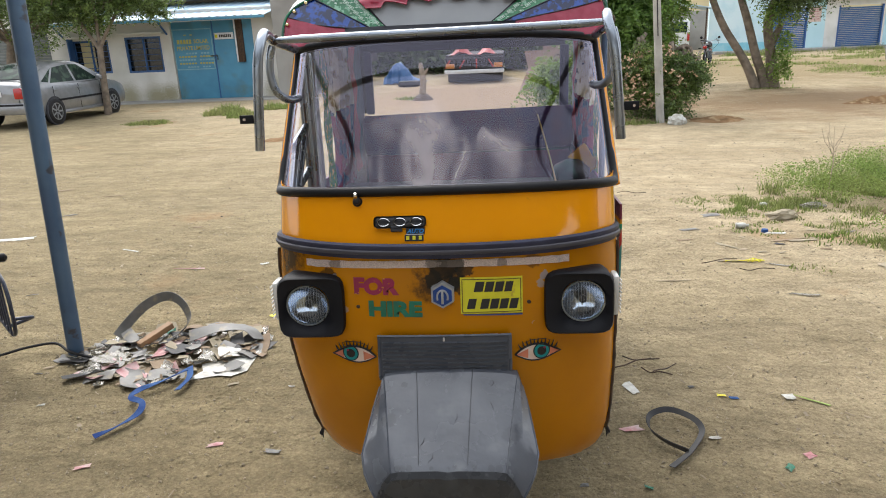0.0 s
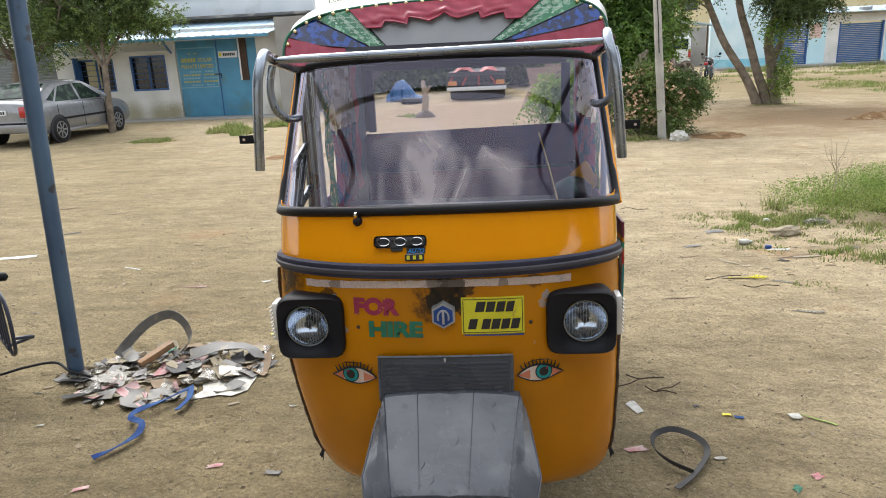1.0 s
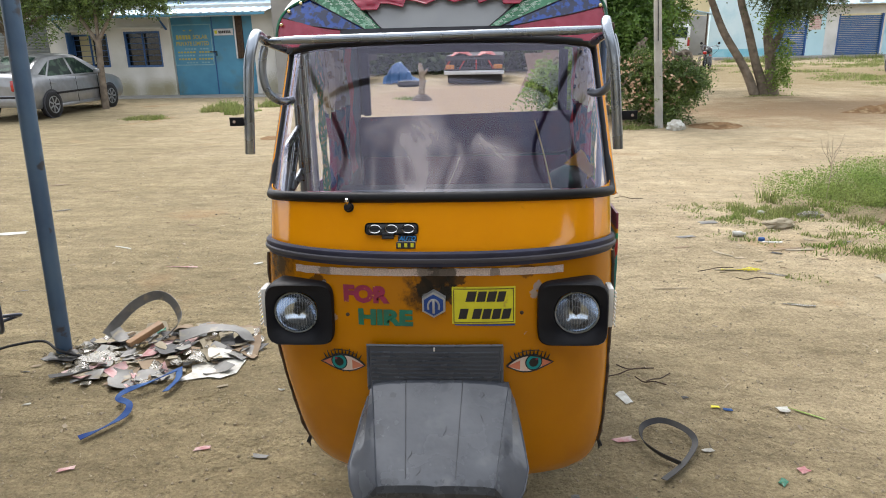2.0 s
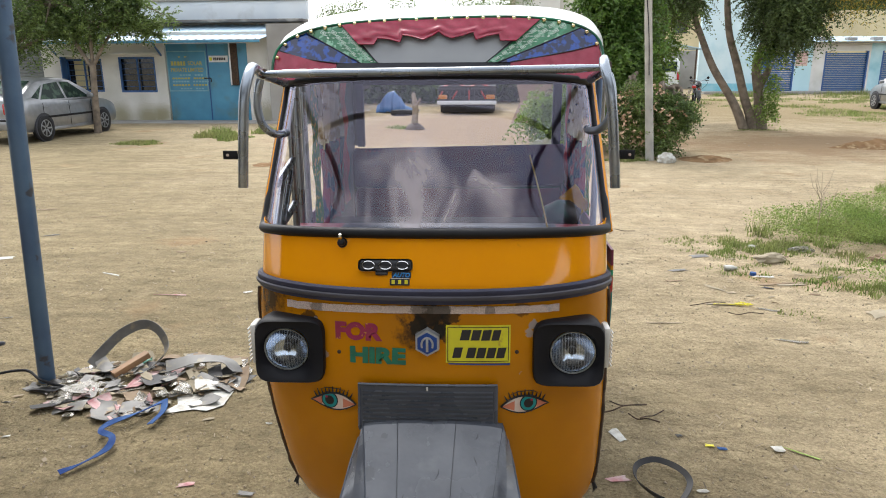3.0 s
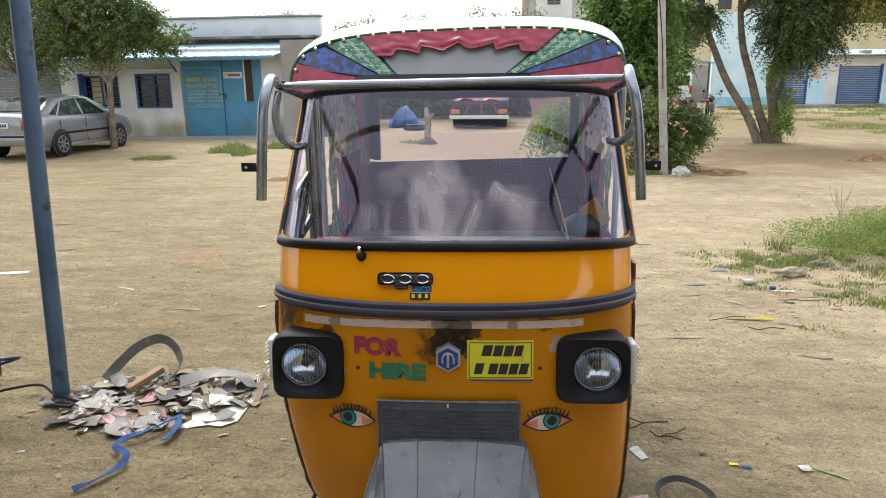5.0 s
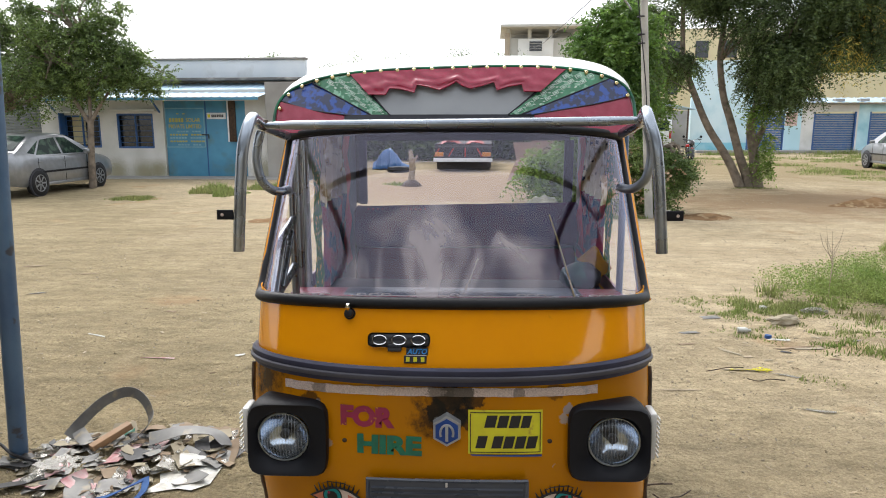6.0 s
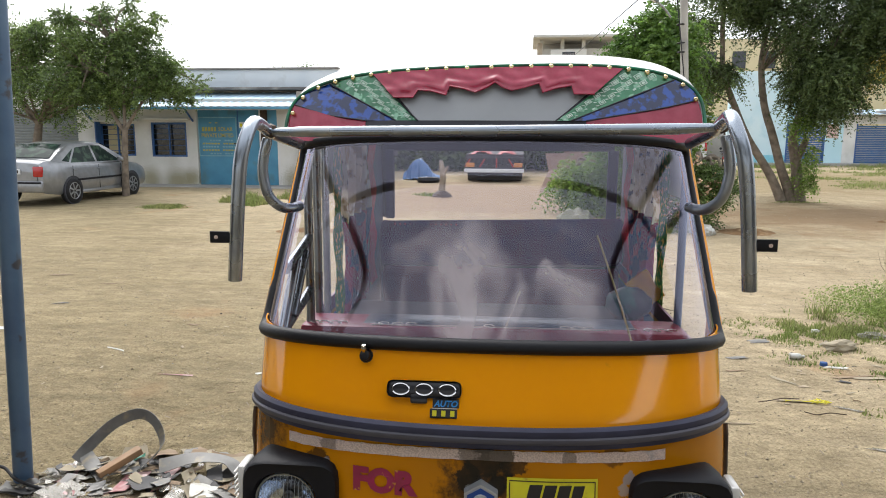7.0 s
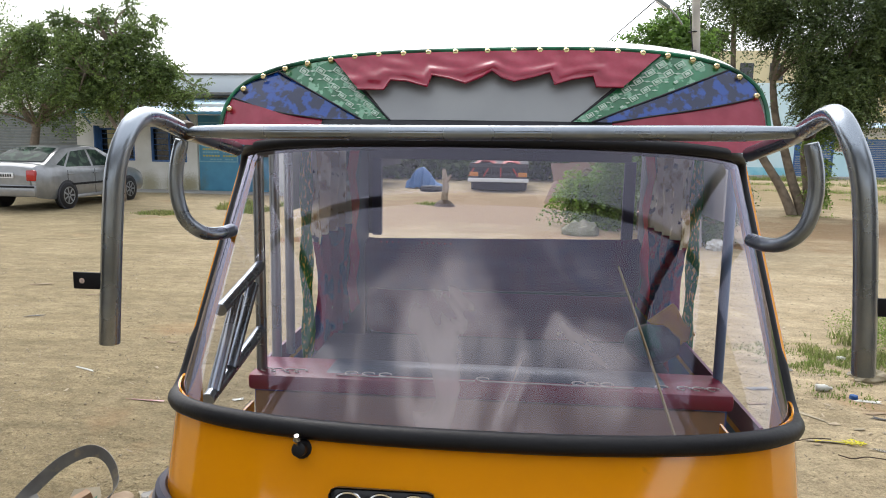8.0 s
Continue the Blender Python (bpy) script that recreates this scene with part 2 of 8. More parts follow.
M_ROOFSTAIN = mat("stained_ledge", (0.13, 0.125, 0.12), 0.9, col2=(0.32, 0.31, 0.29), scale=2.2, low=0.5, high=0.68, bump=0.3, bscale=25)
M_CONCRETE = mat("grey_concrete", (0.34, 0.33, 0.31), 0.9, col2=(0.26, 0.25, 0.235), scale=1.2, bump=0.25, bscale=25)
M_FARGREY = mat("pale_grey_plaster", (0.55, 0.54, 0.51), 0.9, col2=(0.46, 0.45, 0.42), scale=0.5)
M_FARWHITE = mat("white_plaster", (0.78, 0.78, 0.77), 0.9, col2=(0.66, 0.66, 0.65), scale=0.6)
M_FARBRICK = mat("pale_tan_brick", (0.48, 0.41, 0.32), 0.9, col2=(0.38, 0.32, 0.25), scale=1.5)
M_PALEBLUE = mat("pale_blue_wall", (0.45, 0.66, 0.72), 0.9, col2=(0.52, 0.72, 0.77), scale=0.8, col3=(0.28, 0.52, 0.60), scale3=0.5, bump=0.1)
M_PALEWHITE = mat("blue_tinged_whitewash", (0.62, 0.75, 0.79), 0.9, col2=(0.52, 0.69, 0.75), scale=0.6, col3=(0.36, 0.58, 0.66), scale3=0.7, low3=0.58, high3=0.75, bump=0.1)
M_CYANDADO = mat("cyan_dado", (0.22, 0.52, 0.62), 0.85, col2=(0.34, 0.60, 0.67), scale=1.6, low=0.42, high=0.6)
M_SHUTTER = mat("blue_shutter", (0.02, 0.09, 0.235), 0.5, col2=(0.028, 0.11, 0.27), scale=2)
M_GREYSHUT = mat("grey_shutter", (0.17, 0.19, 0.19), 0.55, metal=0.2)
M_LEAF = mat("leaf", (0.16, 0.225, 0.062), 0.4, col2=(0.09, 0.14, 0.042), scale=1.2, island=0.6, leafy=0.45)
M_LEAFD = mat("dark_leaf", (0.12, 0.17, 0.057), 0.4, col2=(0.062, 0.095, 0.034), scale=1.0, island=0.6, leafy=0.45)
M_LEAFN = mat("neem_leaf", (0.15, 0.25, 0.05), 0.4, col2=(0.085, 0.165, 0.038), scale=1.5, island=0.45, leafy=0.5)
M_LEAFY = mat("bright_leaf", (0.20, 0.29, 0.06), 0.5, col2=(0.11, 0.19, 0.03), scale=1.0, island=0.4, leafy=0.5)
M_BARK = mat("bark", (0.24, 0.195, 0.15), 0.95, col2=(0.13, 0.105, 0.08), scale=7, bump=0.7, bscale=30)
M_GRASS = mat("grass_blade", (0.165, 0.235, 0.055), 0.7, col2=(0.26, 0.27, 0.105), scale=1.5, island=0.4, leafy=0.5)
M_SILVER = mat("silver_car_paint", (0.28, 0.29, 0.305), 0.28, metal=0.55, coat=0.6)
M_RED = mat("red_vinyl", (0.29, 0.010, 0.036), 0.2, col2=(0.37, 0.028, 0.065), scale=30, bump=0.12, bscale=9, spec=0.5, coat=0.15)
M_BLUEV = mat("blue_vinyl", (0.012, 0.07, 0.36), 0.12, col2=(0.008, 0.018, 0.07), scale=46, low=0.44, high=0.52, bump=0.35, bscale=8, spec=0.6, coat=0.25)
M_GREENV = mat("green_vinyl", (0.04, 0.24, 0.11), 0.2, col2=(0.022, 0.155, 0.06), scale=20, col3=(0.22, 0.46, 0.30), scale3=55, low3=0.56, high3=0.6, bump=0.12, bscale=10, coat=0.5)
M_GREYV = mat("grey_vinyl", (0.28, 0.29, 0.30), 0.22, col2=(0.33, 0.34, 0.345), scale=6, bump=0.06, bscale=9)
M_HOODTOP = mat("silver_white_hood", (0.72, 0.72, 0.69), 0.3, col2=(0.62, 0.62, 0.60), scale=2.5, bump=0.1, bscale=8)
M_GOLD = mat("brass_stud", (0.82, 0.66, 0.36), 0.22, metal=1.0)
M_DARKIN = mat("dark_lining", (0.035, 0.036, 0.045), 0.7)
M_NAVY = mat("navy_backrest_vinyl", (0.016, 0.02, 0.12), 0.5, col2=(0.075, 0.016, 0.07), scale=5, spec=0.15)

# Base set darker than the cowl's yellow; the patches are wear.
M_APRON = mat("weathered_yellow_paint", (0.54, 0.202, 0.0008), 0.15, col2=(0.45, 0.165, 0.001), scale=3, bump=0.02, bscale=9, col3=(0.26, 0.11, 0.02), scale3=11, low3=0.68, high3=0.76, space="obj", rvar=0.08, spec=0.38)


def stain(m, spots, colour):
    """Scorched and rusty patches with ragged edges round given places."""
    n, l = m.node_tree.nodes, m.node_tree.links
    p = n["Principled BSDF"]
    where = n.new("ShaderNodeTexCoord").outputs["Object"]
    t = n.new("ShaderNodeTexNoise")
    t.inputs["Scale"].default_value, t.inputs["Detail"].default_value, t.inputs["Roughness"].default_value = 28.0, 8.0, 0.7
    l.new(where, t.inputs["Vector"])
    for c, r, k in spots:
        d = n.new("ShaderNodeVectorMath")
        d.operation = "DISTANCE"
        l.new(where, d.inputs[0])
        d.inputs[1].default_value = c
        a = n.new("ShaderNodeMath")
        a.operation = "MULTIPLY_ADD"
        l.new(t.outputs["Fac"], a.inputs[0])
        a.inputs[1].default_value = -r * 2.2
        l.new(d.outputs["Value"], a.inputs[2])
        f = n.new("ShaderNodeMapRange")
        f.inputs["From Min"].default_value, f.inputs["From Max"].default_value = -r * 0.1, -r * (0.75 if r > 0.05 else 0.25)
        f.inputs["To Max"].default_value = k
        l.new(a.outputs[0], f.inputs["Value"])
        x = n.new("ShaderNodeMix")
        x.data_type = "RGBA"
        l.new(f.outputs["Result"], x.inputs[0])
        l.new(p.inputs["Base Color"].links[0].from_socket, x.inputs[6])
        x.inputs[7].default_value = (*colour, 1)
        l.new(x.outputs[2], p.inputs["Base Color"])


stain(M_APRON, [((0.005, 2.165, 0.925), 0.10, 1.0), ((-0.045, 2.17, 0.875), 0.06, 0.85), ((0.055, 2.17, 0.88), 0.04, 0.8), ((-0.535, 2.33, 0.94), 0.10, 0.95), ((0.30, 2.2, 0.95), 0.03, 0.6), ((-0.40, 2.22, 0.90), 0.035, 0.8)], (0.035, 0.018, 0.008))
stain(M_APRON, [((0.035, 2.165, 0.89), 0.06, 1.0), ((-0.03, 2.165, 0.90), 0.035, 0.9), ((0.075, 2.17, 0.93), 0.03, 0.8), ((0.0, 2.165, 0.85), 0.03, 0.9)], (0.012, 0.010, 0.008))
stain(M_APRON, [((0.3, 2.19, 0.74), 0.0165, 0.7), ((0.33, 2.19, 0.87), 0.0193, 0.7), ((-0.335, 2.2, 0.79), 0.0165, 0.6), ((-0.02, 2.17, 0.87), 0.0165, 0.5), ((0.5, 2.33, 0.28), 0.0275, 0.5)], (0.34, 0.33, 0.31))
chip = random.Random(31)
stain(M_APRON, [((x + chip.uniform(-0.03, 0.03), 2.2, z + chip.uniform(-0.03, 0.03)), chip.uniform(0.014, 0.024), 0.7) for x, z in ((-0.35, 0.93), (-0.30, 0.90), (0.10, 0.90), (0.36, 0.78), (0.34, 0.90), (0.24, 0.72), (-0.36, 0.72))], (0.27, 0.30, 0.33))
stain(M_WHITEWALL, [((-11.2, 22.0, 0.1), 0.55, 0.85), ((-12.1, 22.0, 0.15), 0.5, 0.8), ((-10.7, 22.0, 0.2), 0.42, 0.85), ((-13.2, 22.0, 0.1), 0.45, 0.6), ((-7.2, 22.0, 0.2), 0.5, 0.7)], (0.27, 0.24, 0.13))
M_BADGE = mat("badge_black", (0.025, 0.025, 0.028), 0.3, metal=0.3)
M_PRINT = mat("pale_print", (0.55, 0.68, 0.58), 0.2, col2=(0.40, 0.56, 0.44), scale=50)
M_BELT = mat("belt_rubber", (0.030, 0.031, 0.055), 0.5, col2=(0.042, 0.044, 0.078), scale=9, spec=0.3)
M_GREYLINE = mat("belt_bead_grey", (0.085, 0.082, 0.10), 0.45, spec=0.3)
M_LENS = glass_mat("lamp_glass", (0.92, 0.95, 0.98), 0.02, 0.05, 1.5)
M_LENS.node_tree.nodes["Glossy BSDF"].inputs["Color"].default_value = (0.95, 0.97, 1.0, 1)
M_FLUTE = mat("lamp_flute_glass", (0.42, 0.46, 0.52), 0.1, coat=0.5)
M_CLEARPL = mat("clear_plastic", (0.72, 0.70, 0.66), 0.2, coat=0.5)
M_PINK = mat("magenta_lettering", (0.32, 0.008, 0.06), 0.45, col2=(0.25, 0.012, 0.045), scale=40, col3=(0.55, 0.24, 0.02), scale3=60, low3=0.66, high3=0.70)
M_TEAL = mat("green_lettering", (0.0, 0.16, 0.085), 0.45, col2=(0.01, 0.11, 0.06), scale=40, col3=(0.50, 0.24, 0.02), scale3=60, low3=0.67, high3=0.71)
M_PLATE = mat("plate_yellow", (0.72, 0.66, 0.012), 0.5, col2=(0.62, 0.55, 0.015), scale=20, col3=(0.45, 0.33, 0.03), scale3=40, low3=0.64, high3=0.72)
M_INK = mat("black_ink", (0.014, 0.011, 0.010), 0.5)
M_BROWN = mat("rusty_brown", (0.075, 0.04, 0.02), 0.7, col2=(0.03, 0.018, 0.01), scale=30)
M_EMBLUE = mat("emblem_blue", (0.012, 0.06, 0.27), 0.35)
M_SILVERPL = mat("dull_silver_plastic", (0.48, 0.49, 0.50), 0.3, metal=0.5)
M_BADGEBLUE = mat("badge_blue", (0.02, 0.24, 0.60), 0.35)
M_STRIP = mat("reflective_strip", (0.66, 0.52, 0.44), 0.35, col2=(0.47, 0.36, 0.30), scale=380, low=0.46, high=0.54, col3=(0.30, 0.28, 0.27), scale3=13, low3=0.60, high3=0.66, bump=0.15, bscale=300)
stain(M_STRIP, [((0.03, 2.16, 0.95), 0.05, 0.9), ((-0.02, 2.16, 0.955), 0.04, 0.7), ((0.20, 2.18, 0.95), 0.02, 0.6), ((-0.36, 2.22, 0.95), 0.025, 0.6)], (0.05, 0.035, 0.022))
M_ALMOND = mat("ornament_white", (0.74, 0.66, 0.58), 0.5, col2=(0.7, 0.52, 0.42), scale=30)
M_SALMON = mat("ornament_salmon", (0.68, 0.22, 0.12), 0.5)
M_IRIS = mat("ornament_teal", (0.0, 0.27, 0.27), 0.4)
M_GREENBIND = mat("green_binding", (0.006, 0.06, 0.03), 0.4, col2=(0.01, 0.20, 0.09), scale=18)
M_SIDE = mat("striped_side_paint", (0.02, 0.30, 0.17), 0.35, col2=(0.03, 0.10, 0.35), scale=2.5, col3=(0.42, 0.03, 0.03), scale3=3, low3=0.6, high3=0.62)
M_REDSEAT = mat("maroon_seat_vinyl", (0.20, 0.005, 0.028), 0.35, col2=(0.25, 0.008, 0.035), scale=8, bump=0.08, bscale=60)
M_TEALSEAT = mat("dark_teal_vinyl", (0.012, 0.035, 0.065), 0.3, col2=(0.02, 0.05, 0.075), scale=7, bump=0.06, bscale=50)
M_MAROON = mat("dark_maroon_vinyl", (0.17, 0.016, 0.05), 0.4, col2=(0.09, 0.016, 0.07), scale=5)
M_WOODP = mat("brown_ply", (0.34, 0.20, 0.10), 0.6, col2=(0.25, 0.145, 0.075), scale=6)
M_PURPLE = mat("purple_blue_print", (0.10, 0.03, 0.22), 0.4, col2=(0.02, 0.16, 0.34), scale=9)
M_CREAM = mat("cream_print", (0.75, 0.70, 0.66), 0.5)
M_POSTBLUE = mat("blue_grey_post", (0.13, 0.20, 0.33), 0.4)
M_TAN = mat("tan_cable", (0.42, 0.30, 0.10), 0.5)
M_FOIL = mat("foil_curtain", (0.90, 0.86, 0.78), 0.15, metal=0.4, col2=(0.45, 0.33, 0.20), scale=15, low=0.5, high=0.57, col3=(0.06, 0.07, 0.13), scale3=24, low3=0.6, high3=0.64, bump=0.5, bscale=18, leafy=0.4)
M_LINING = mat("navy_lining", (0.02, 0.024, 0.06), 0.5, col2=(0.03, 0.03, 0.055), scale=3)
M_SKIRT = mat("maroon_navy_print", (0.26, 0.020, 0.08), 0.25, col2=(0.022, 0.032, 0.14), scale=10, low=0.47, high=0.53, col3=(0.5, 0.42, 0.3), scale3=55, low3=0.7, high3=0.74, bump=0.2, bscale=20, leafy=0.5)
M_DOTTED = mat("green_dotted_print", (0.05, 0.26, 0.07), 0.2, col2=(0.08, 0.32, 0.08), scale=12, col3=(0.72, 0.62, 0.16), scale3=52, low3=0.55, high3=0.6, leafy=0.5)
M_REDCLOTH = mat("red_curtain_vinyl", (0.62, 0.025, 0.08), 0.3, col2=(0.5, 0.3, 0.12), scale=40, low=0.64, high=0.67, leafy=0.5)
M_CLOTHYEL = mat("yellow_cloth", (0.85, 0.45, 0.02), 0.7, col2=(0.50, 0.22, 0.015), scale=12)
M_BAG = mat("teal_bag_cloth", (0.012, 0.09, 0.075), 0.5, col2=(0.01, 0.012, 0.02), scale=9, low=0.45, high=0.52, bump=0.2, bscale=15)
# Lip plastic set darker: its ground-facing shade is in the colour, plus scrapes.
M_GUARDLIP = mat("shaded_mudguard_lip", (0.030, 0.032, 0.036), 0.28, col2=(0.055, 0.058, 0.063), scale=9, bump=0.2, bscale=14, col3=(0.10, 0.105, 0.11), scale3=26, low3=0.66, high3=0.72, rvar=0.15, space="obj")
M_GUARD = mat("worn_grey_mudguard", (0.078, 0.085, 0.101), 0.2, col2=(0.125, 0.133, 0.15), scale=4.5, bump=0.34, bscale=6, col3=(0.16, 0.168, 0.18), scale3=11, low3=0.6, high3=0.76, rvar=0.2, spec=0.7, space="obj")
stain(M_GUARD, [((0.02 + dx, 1.80, 0.428), 0.012, 0.4) for dx in (-0.155, -0.14, -0.12, -0.05, 0.0, 0.02, 0.075, 0.13, 0.155)] + [((-0.17, 1.95, 0.5), 0.03, 0.35), ((0.21, 1.9, 0.47), 0.03, 0.3), ((-0.13, 2.05, 0.575), 0.014, 0.4)], (0.022, 0.023, 0.026))
M_SEAM = mat("seam_grey", (0.07, 0.073, 0.082), 0.4)
M_REFLECTOR = mat("lamp_reflector", (0.66, 0.70, 0.76), 0.14, metal=1.0, col2=(0.56, 0.61, 0.68), scale=60)
# The greenish second tone paints reflected foliage; specular is kept near zero.
M_CARGLASS = mat("car_glass_green_reflection", (0.018, 0.03, 0.026), 0.06, col2=(0.05, 0.085, 0.06), scale=5, low=0.5, high=0.6, spec=0.04)
M_RAIL = mat("blue_grey_rail", (0.035, 0.042, 0.07), 0.35, spec=0.5)
M_TAIL = mat("tail_lamp_red", (0.40, 0.01, 0.01), 0.2, coat=0.6)
M_TIN = mat("unseen_sheet_underside", (0.20, 0.22, 0.28), 0.5, col2=(0.15, 0.17, 0.22), scale=1.5)
M_CREAMWALL = mat("cream_wall", (0.66, 0.58, 0.36), 0.9, col2=(0.56, 0.49, 0.31), scale=0.5)
M_TRUNKW = mat("dry_stump", (0.36, 0.30, 0.23), 0.95, col2=(0.22, 0.17, 0.12), scale=8, bump=0.6, bscale=25)
M_TRUCKRED = mat("truck_red", (0.36, 0.035, 0.02), 0.5)
M_TRUCKDARK = mat("truck_dark", (0.03, 0.026, 0.024), 0.7)
M_ORANGE = mat("truck_orange", (0.62, 0.24, 0.05), 0.5)
M_TARP = mat("blue_tarp", (0.03, 0.10, 0.24), 0.5, col2=(0.06, 0.15, 0.32), scale=4)
M_RUSTSHEET = mat("rusty_sheet", (0.16, 0.095, 0.07), 0.8, col2=(0.22, 0.15, 0.11), scale=3)
M_SIGNWHITE = mat("white_sign", (0.75, 0.76, 0.77), 0.4)
M_SIGNYEL = mat("gate_lettering_yellow", (0.48, 0.43, 0.10), 0.6)
M_SIGNPALE = mat("gate_lettering_pale", (0.22, 0.42, 0.50), 0.6)
M_WINDARK = mat("dark_room", (0.018, 0.022, 0.026), 0.15, coat=0.4)
M_POSTCONC = mat("concrete_post", (0.44, 0.42, 0.38), 0.85, col2=(0.30, 0.29, 0.265), scale=3, bump=0.15)
M_FLOWER = mat("pale_pink_blossom", (0.62, 0.42, 0.28), 0.7)
M_POD = mat("dry_pods", (0.48, 0.38, 0.06), 0.7, island=0.3)

M_SHEDWALL = mat("unseen_brown_wall", (0.17, 0.15, 0.13), 0.9, col2=(0.13, 0.11, 0.095), scale=1.0)
# Darker than the slats, so shade between the louvres is in the colour.
M_LOUVREBACK = mat("shaded_louvre_panel", (0.050, 0.054, 0.067), 0.4, col2=(0.068, 0.072, 0.085), scale=9, bump=0.04, bscale=30)
M_BOULDER = mat("mossy_boulder", (0.27, 0.26, 0.20), 0.95, col2=(0.16, 0.17, 0.11), scale=5, bump=0.6, bscale=14, spec=0.1)
M_LEAFW = mat("weed_leaf", (0.16, 0.26, 0.05), 0.6, col2=(0.24, 0.29, 0.085), scale=2, island=0.4, leafy=0.5)
M_OFFGREY = mat("grey_offcut", (0.18, 0.175, 0.16), 0.5, col2=(0.115, 0.112, 0.105), scale=9, col3=(0.26, 0.22, 0.15), scale3=14, low3=0.55, high3=0.7)
M_OFFGREEN = mat("green_offcut", (0.03, 0.22, 0.13), 0.4)
M_OFFDARK = mat("dark_offcut", (0.03, 0.03, 0.033), 0.5, col2=(0.06, 0.057, 0.054), scale=9, spec=0.3)
M_OFFCLEAR = mat("clear_offcut", (0.33, 0.31, 0.25), 0.22, col2=(0.22, 0.195, 0.15), scale=22, coat=0.4)
M_OFFCLEAR.node_tree.nodes["Principled BSDF"].inputs["Alpha"].default_value = 0.6
M_OFFWHITE = mat("white_offcut", (0.52, 0.52, 0.48), 0.35, col2=(0.34, 0.32, 0.27), scale=16, low=0.42, high=0.6, bump=0.5, bscale=22)
M_OFFBEIGE = mat("beige_offcut", (0.34, 0.29, 0.20), 0.8, col2=(0.26, 0.22, 0.15), scale=10)
M_OFFPINK = mat("pink_offcut", (0.42, 0.15, 0.16), 0.4, col2=(0.50, 0.36, 0.34), scale=20)
M_OFFBROWN = mat("brown_offcut", (0.18, 0.12, 0.07), 0.8, col2=(0.26, 0.19, 0.12), scale=10)
M_STRAPBLUE = mat("blue_webbing", (0.016, 0.045, 0.17), 0.8, col2=(0.05, 0.11, 0.26), scale=9, spec=0.15)
M_SOIL = mat("turned_soil", (0.24, 0.145, 0.075), 0.95, col2=(0.15, 0.09, 0.045), scale=4, bump=0.8, bscale=22, col3=(0.33, 0.24, 0.14), scale3=7, spec=0.1)
M_PEBBLE = mat("pebble", (0.34, 0.28, 0.20), 0.9, col2=(0.27, 0.22, 0.15), scale=3, island=0.3)
M_CHAFF = mat("chaff", (0.31, 0.255, 0.18), 0.8, col2=(0.24, 0.19, 0.13), scale=1.5, island=0.5)
M_LEAFGREEN = mat("lime_strip", (0.32, 0.45, 0.10), 0.5)
GRASS_SPOTS = [(3.55, 7.25, 0.9, 0.5, 0.8), (4.5, 7.5, 1.1, 0.8, 1.15), (5.7, 8.2, 1.3, 1.0, 1.1), (6.6, 9.2, 1.5, 1.2, 1.0), (2.75, 6.8, 0.65, 0.36, 0.36), (3.45, 6.75, 0.7, 0.36, 0.46), (4.25, 6.7, 0.8, 0.42, 0.5), (2.35, 6.5, 0.4, 0.2, 0.25), (2.75, 6.0, 0.4, 0.16, 0.25), (3.35, 5.4, 0.42, 0.3, 0.5), (3.95, 5.35, 0.5, 0.3, 0.6), (2.8, 5.72, 0.26, 0.12, 0.3), (4.9, 6.0, 0.7, 0.4, 0.5)]
LOW_SPOTS = [(-8.15, 15.6, 0.6, 0.55, 1.0), (-6.9, 17.2, 0.6, 0.7, 3.2), (-6.3, 16.6, 0.45, 0.6, 2.2), (-5.9, 18.2, 0.5, 0.6, 3.0), (2.9, 5.6, 0.5, 0.25, 0.8), (2.35, 5.9, 0.4, 0.25, 0.6), (2.55, 12.95, 0.55, 0.2, 1.5), (6.8, 18.45, 0.8, 0.2, 0.5), (-2.5, 19.5, 0.5, 0.3, 1.5), (2.3, 4.9, 0.3, 0.2, 0.5), (2.7, 6.6, 0.8, 0.6, 0.7), (3.4, 6.2, 0.9, 0.4, 0.8), (4.2, 6.1, 0.8, 0.3, 0.7), (2.2, 6.9, 0.4, 0.3, 0.5), (4.0, 5.7, 0.5, 0.2, 0.8), (3.1, 5.9, 0.5, 0.18, 0.6)]
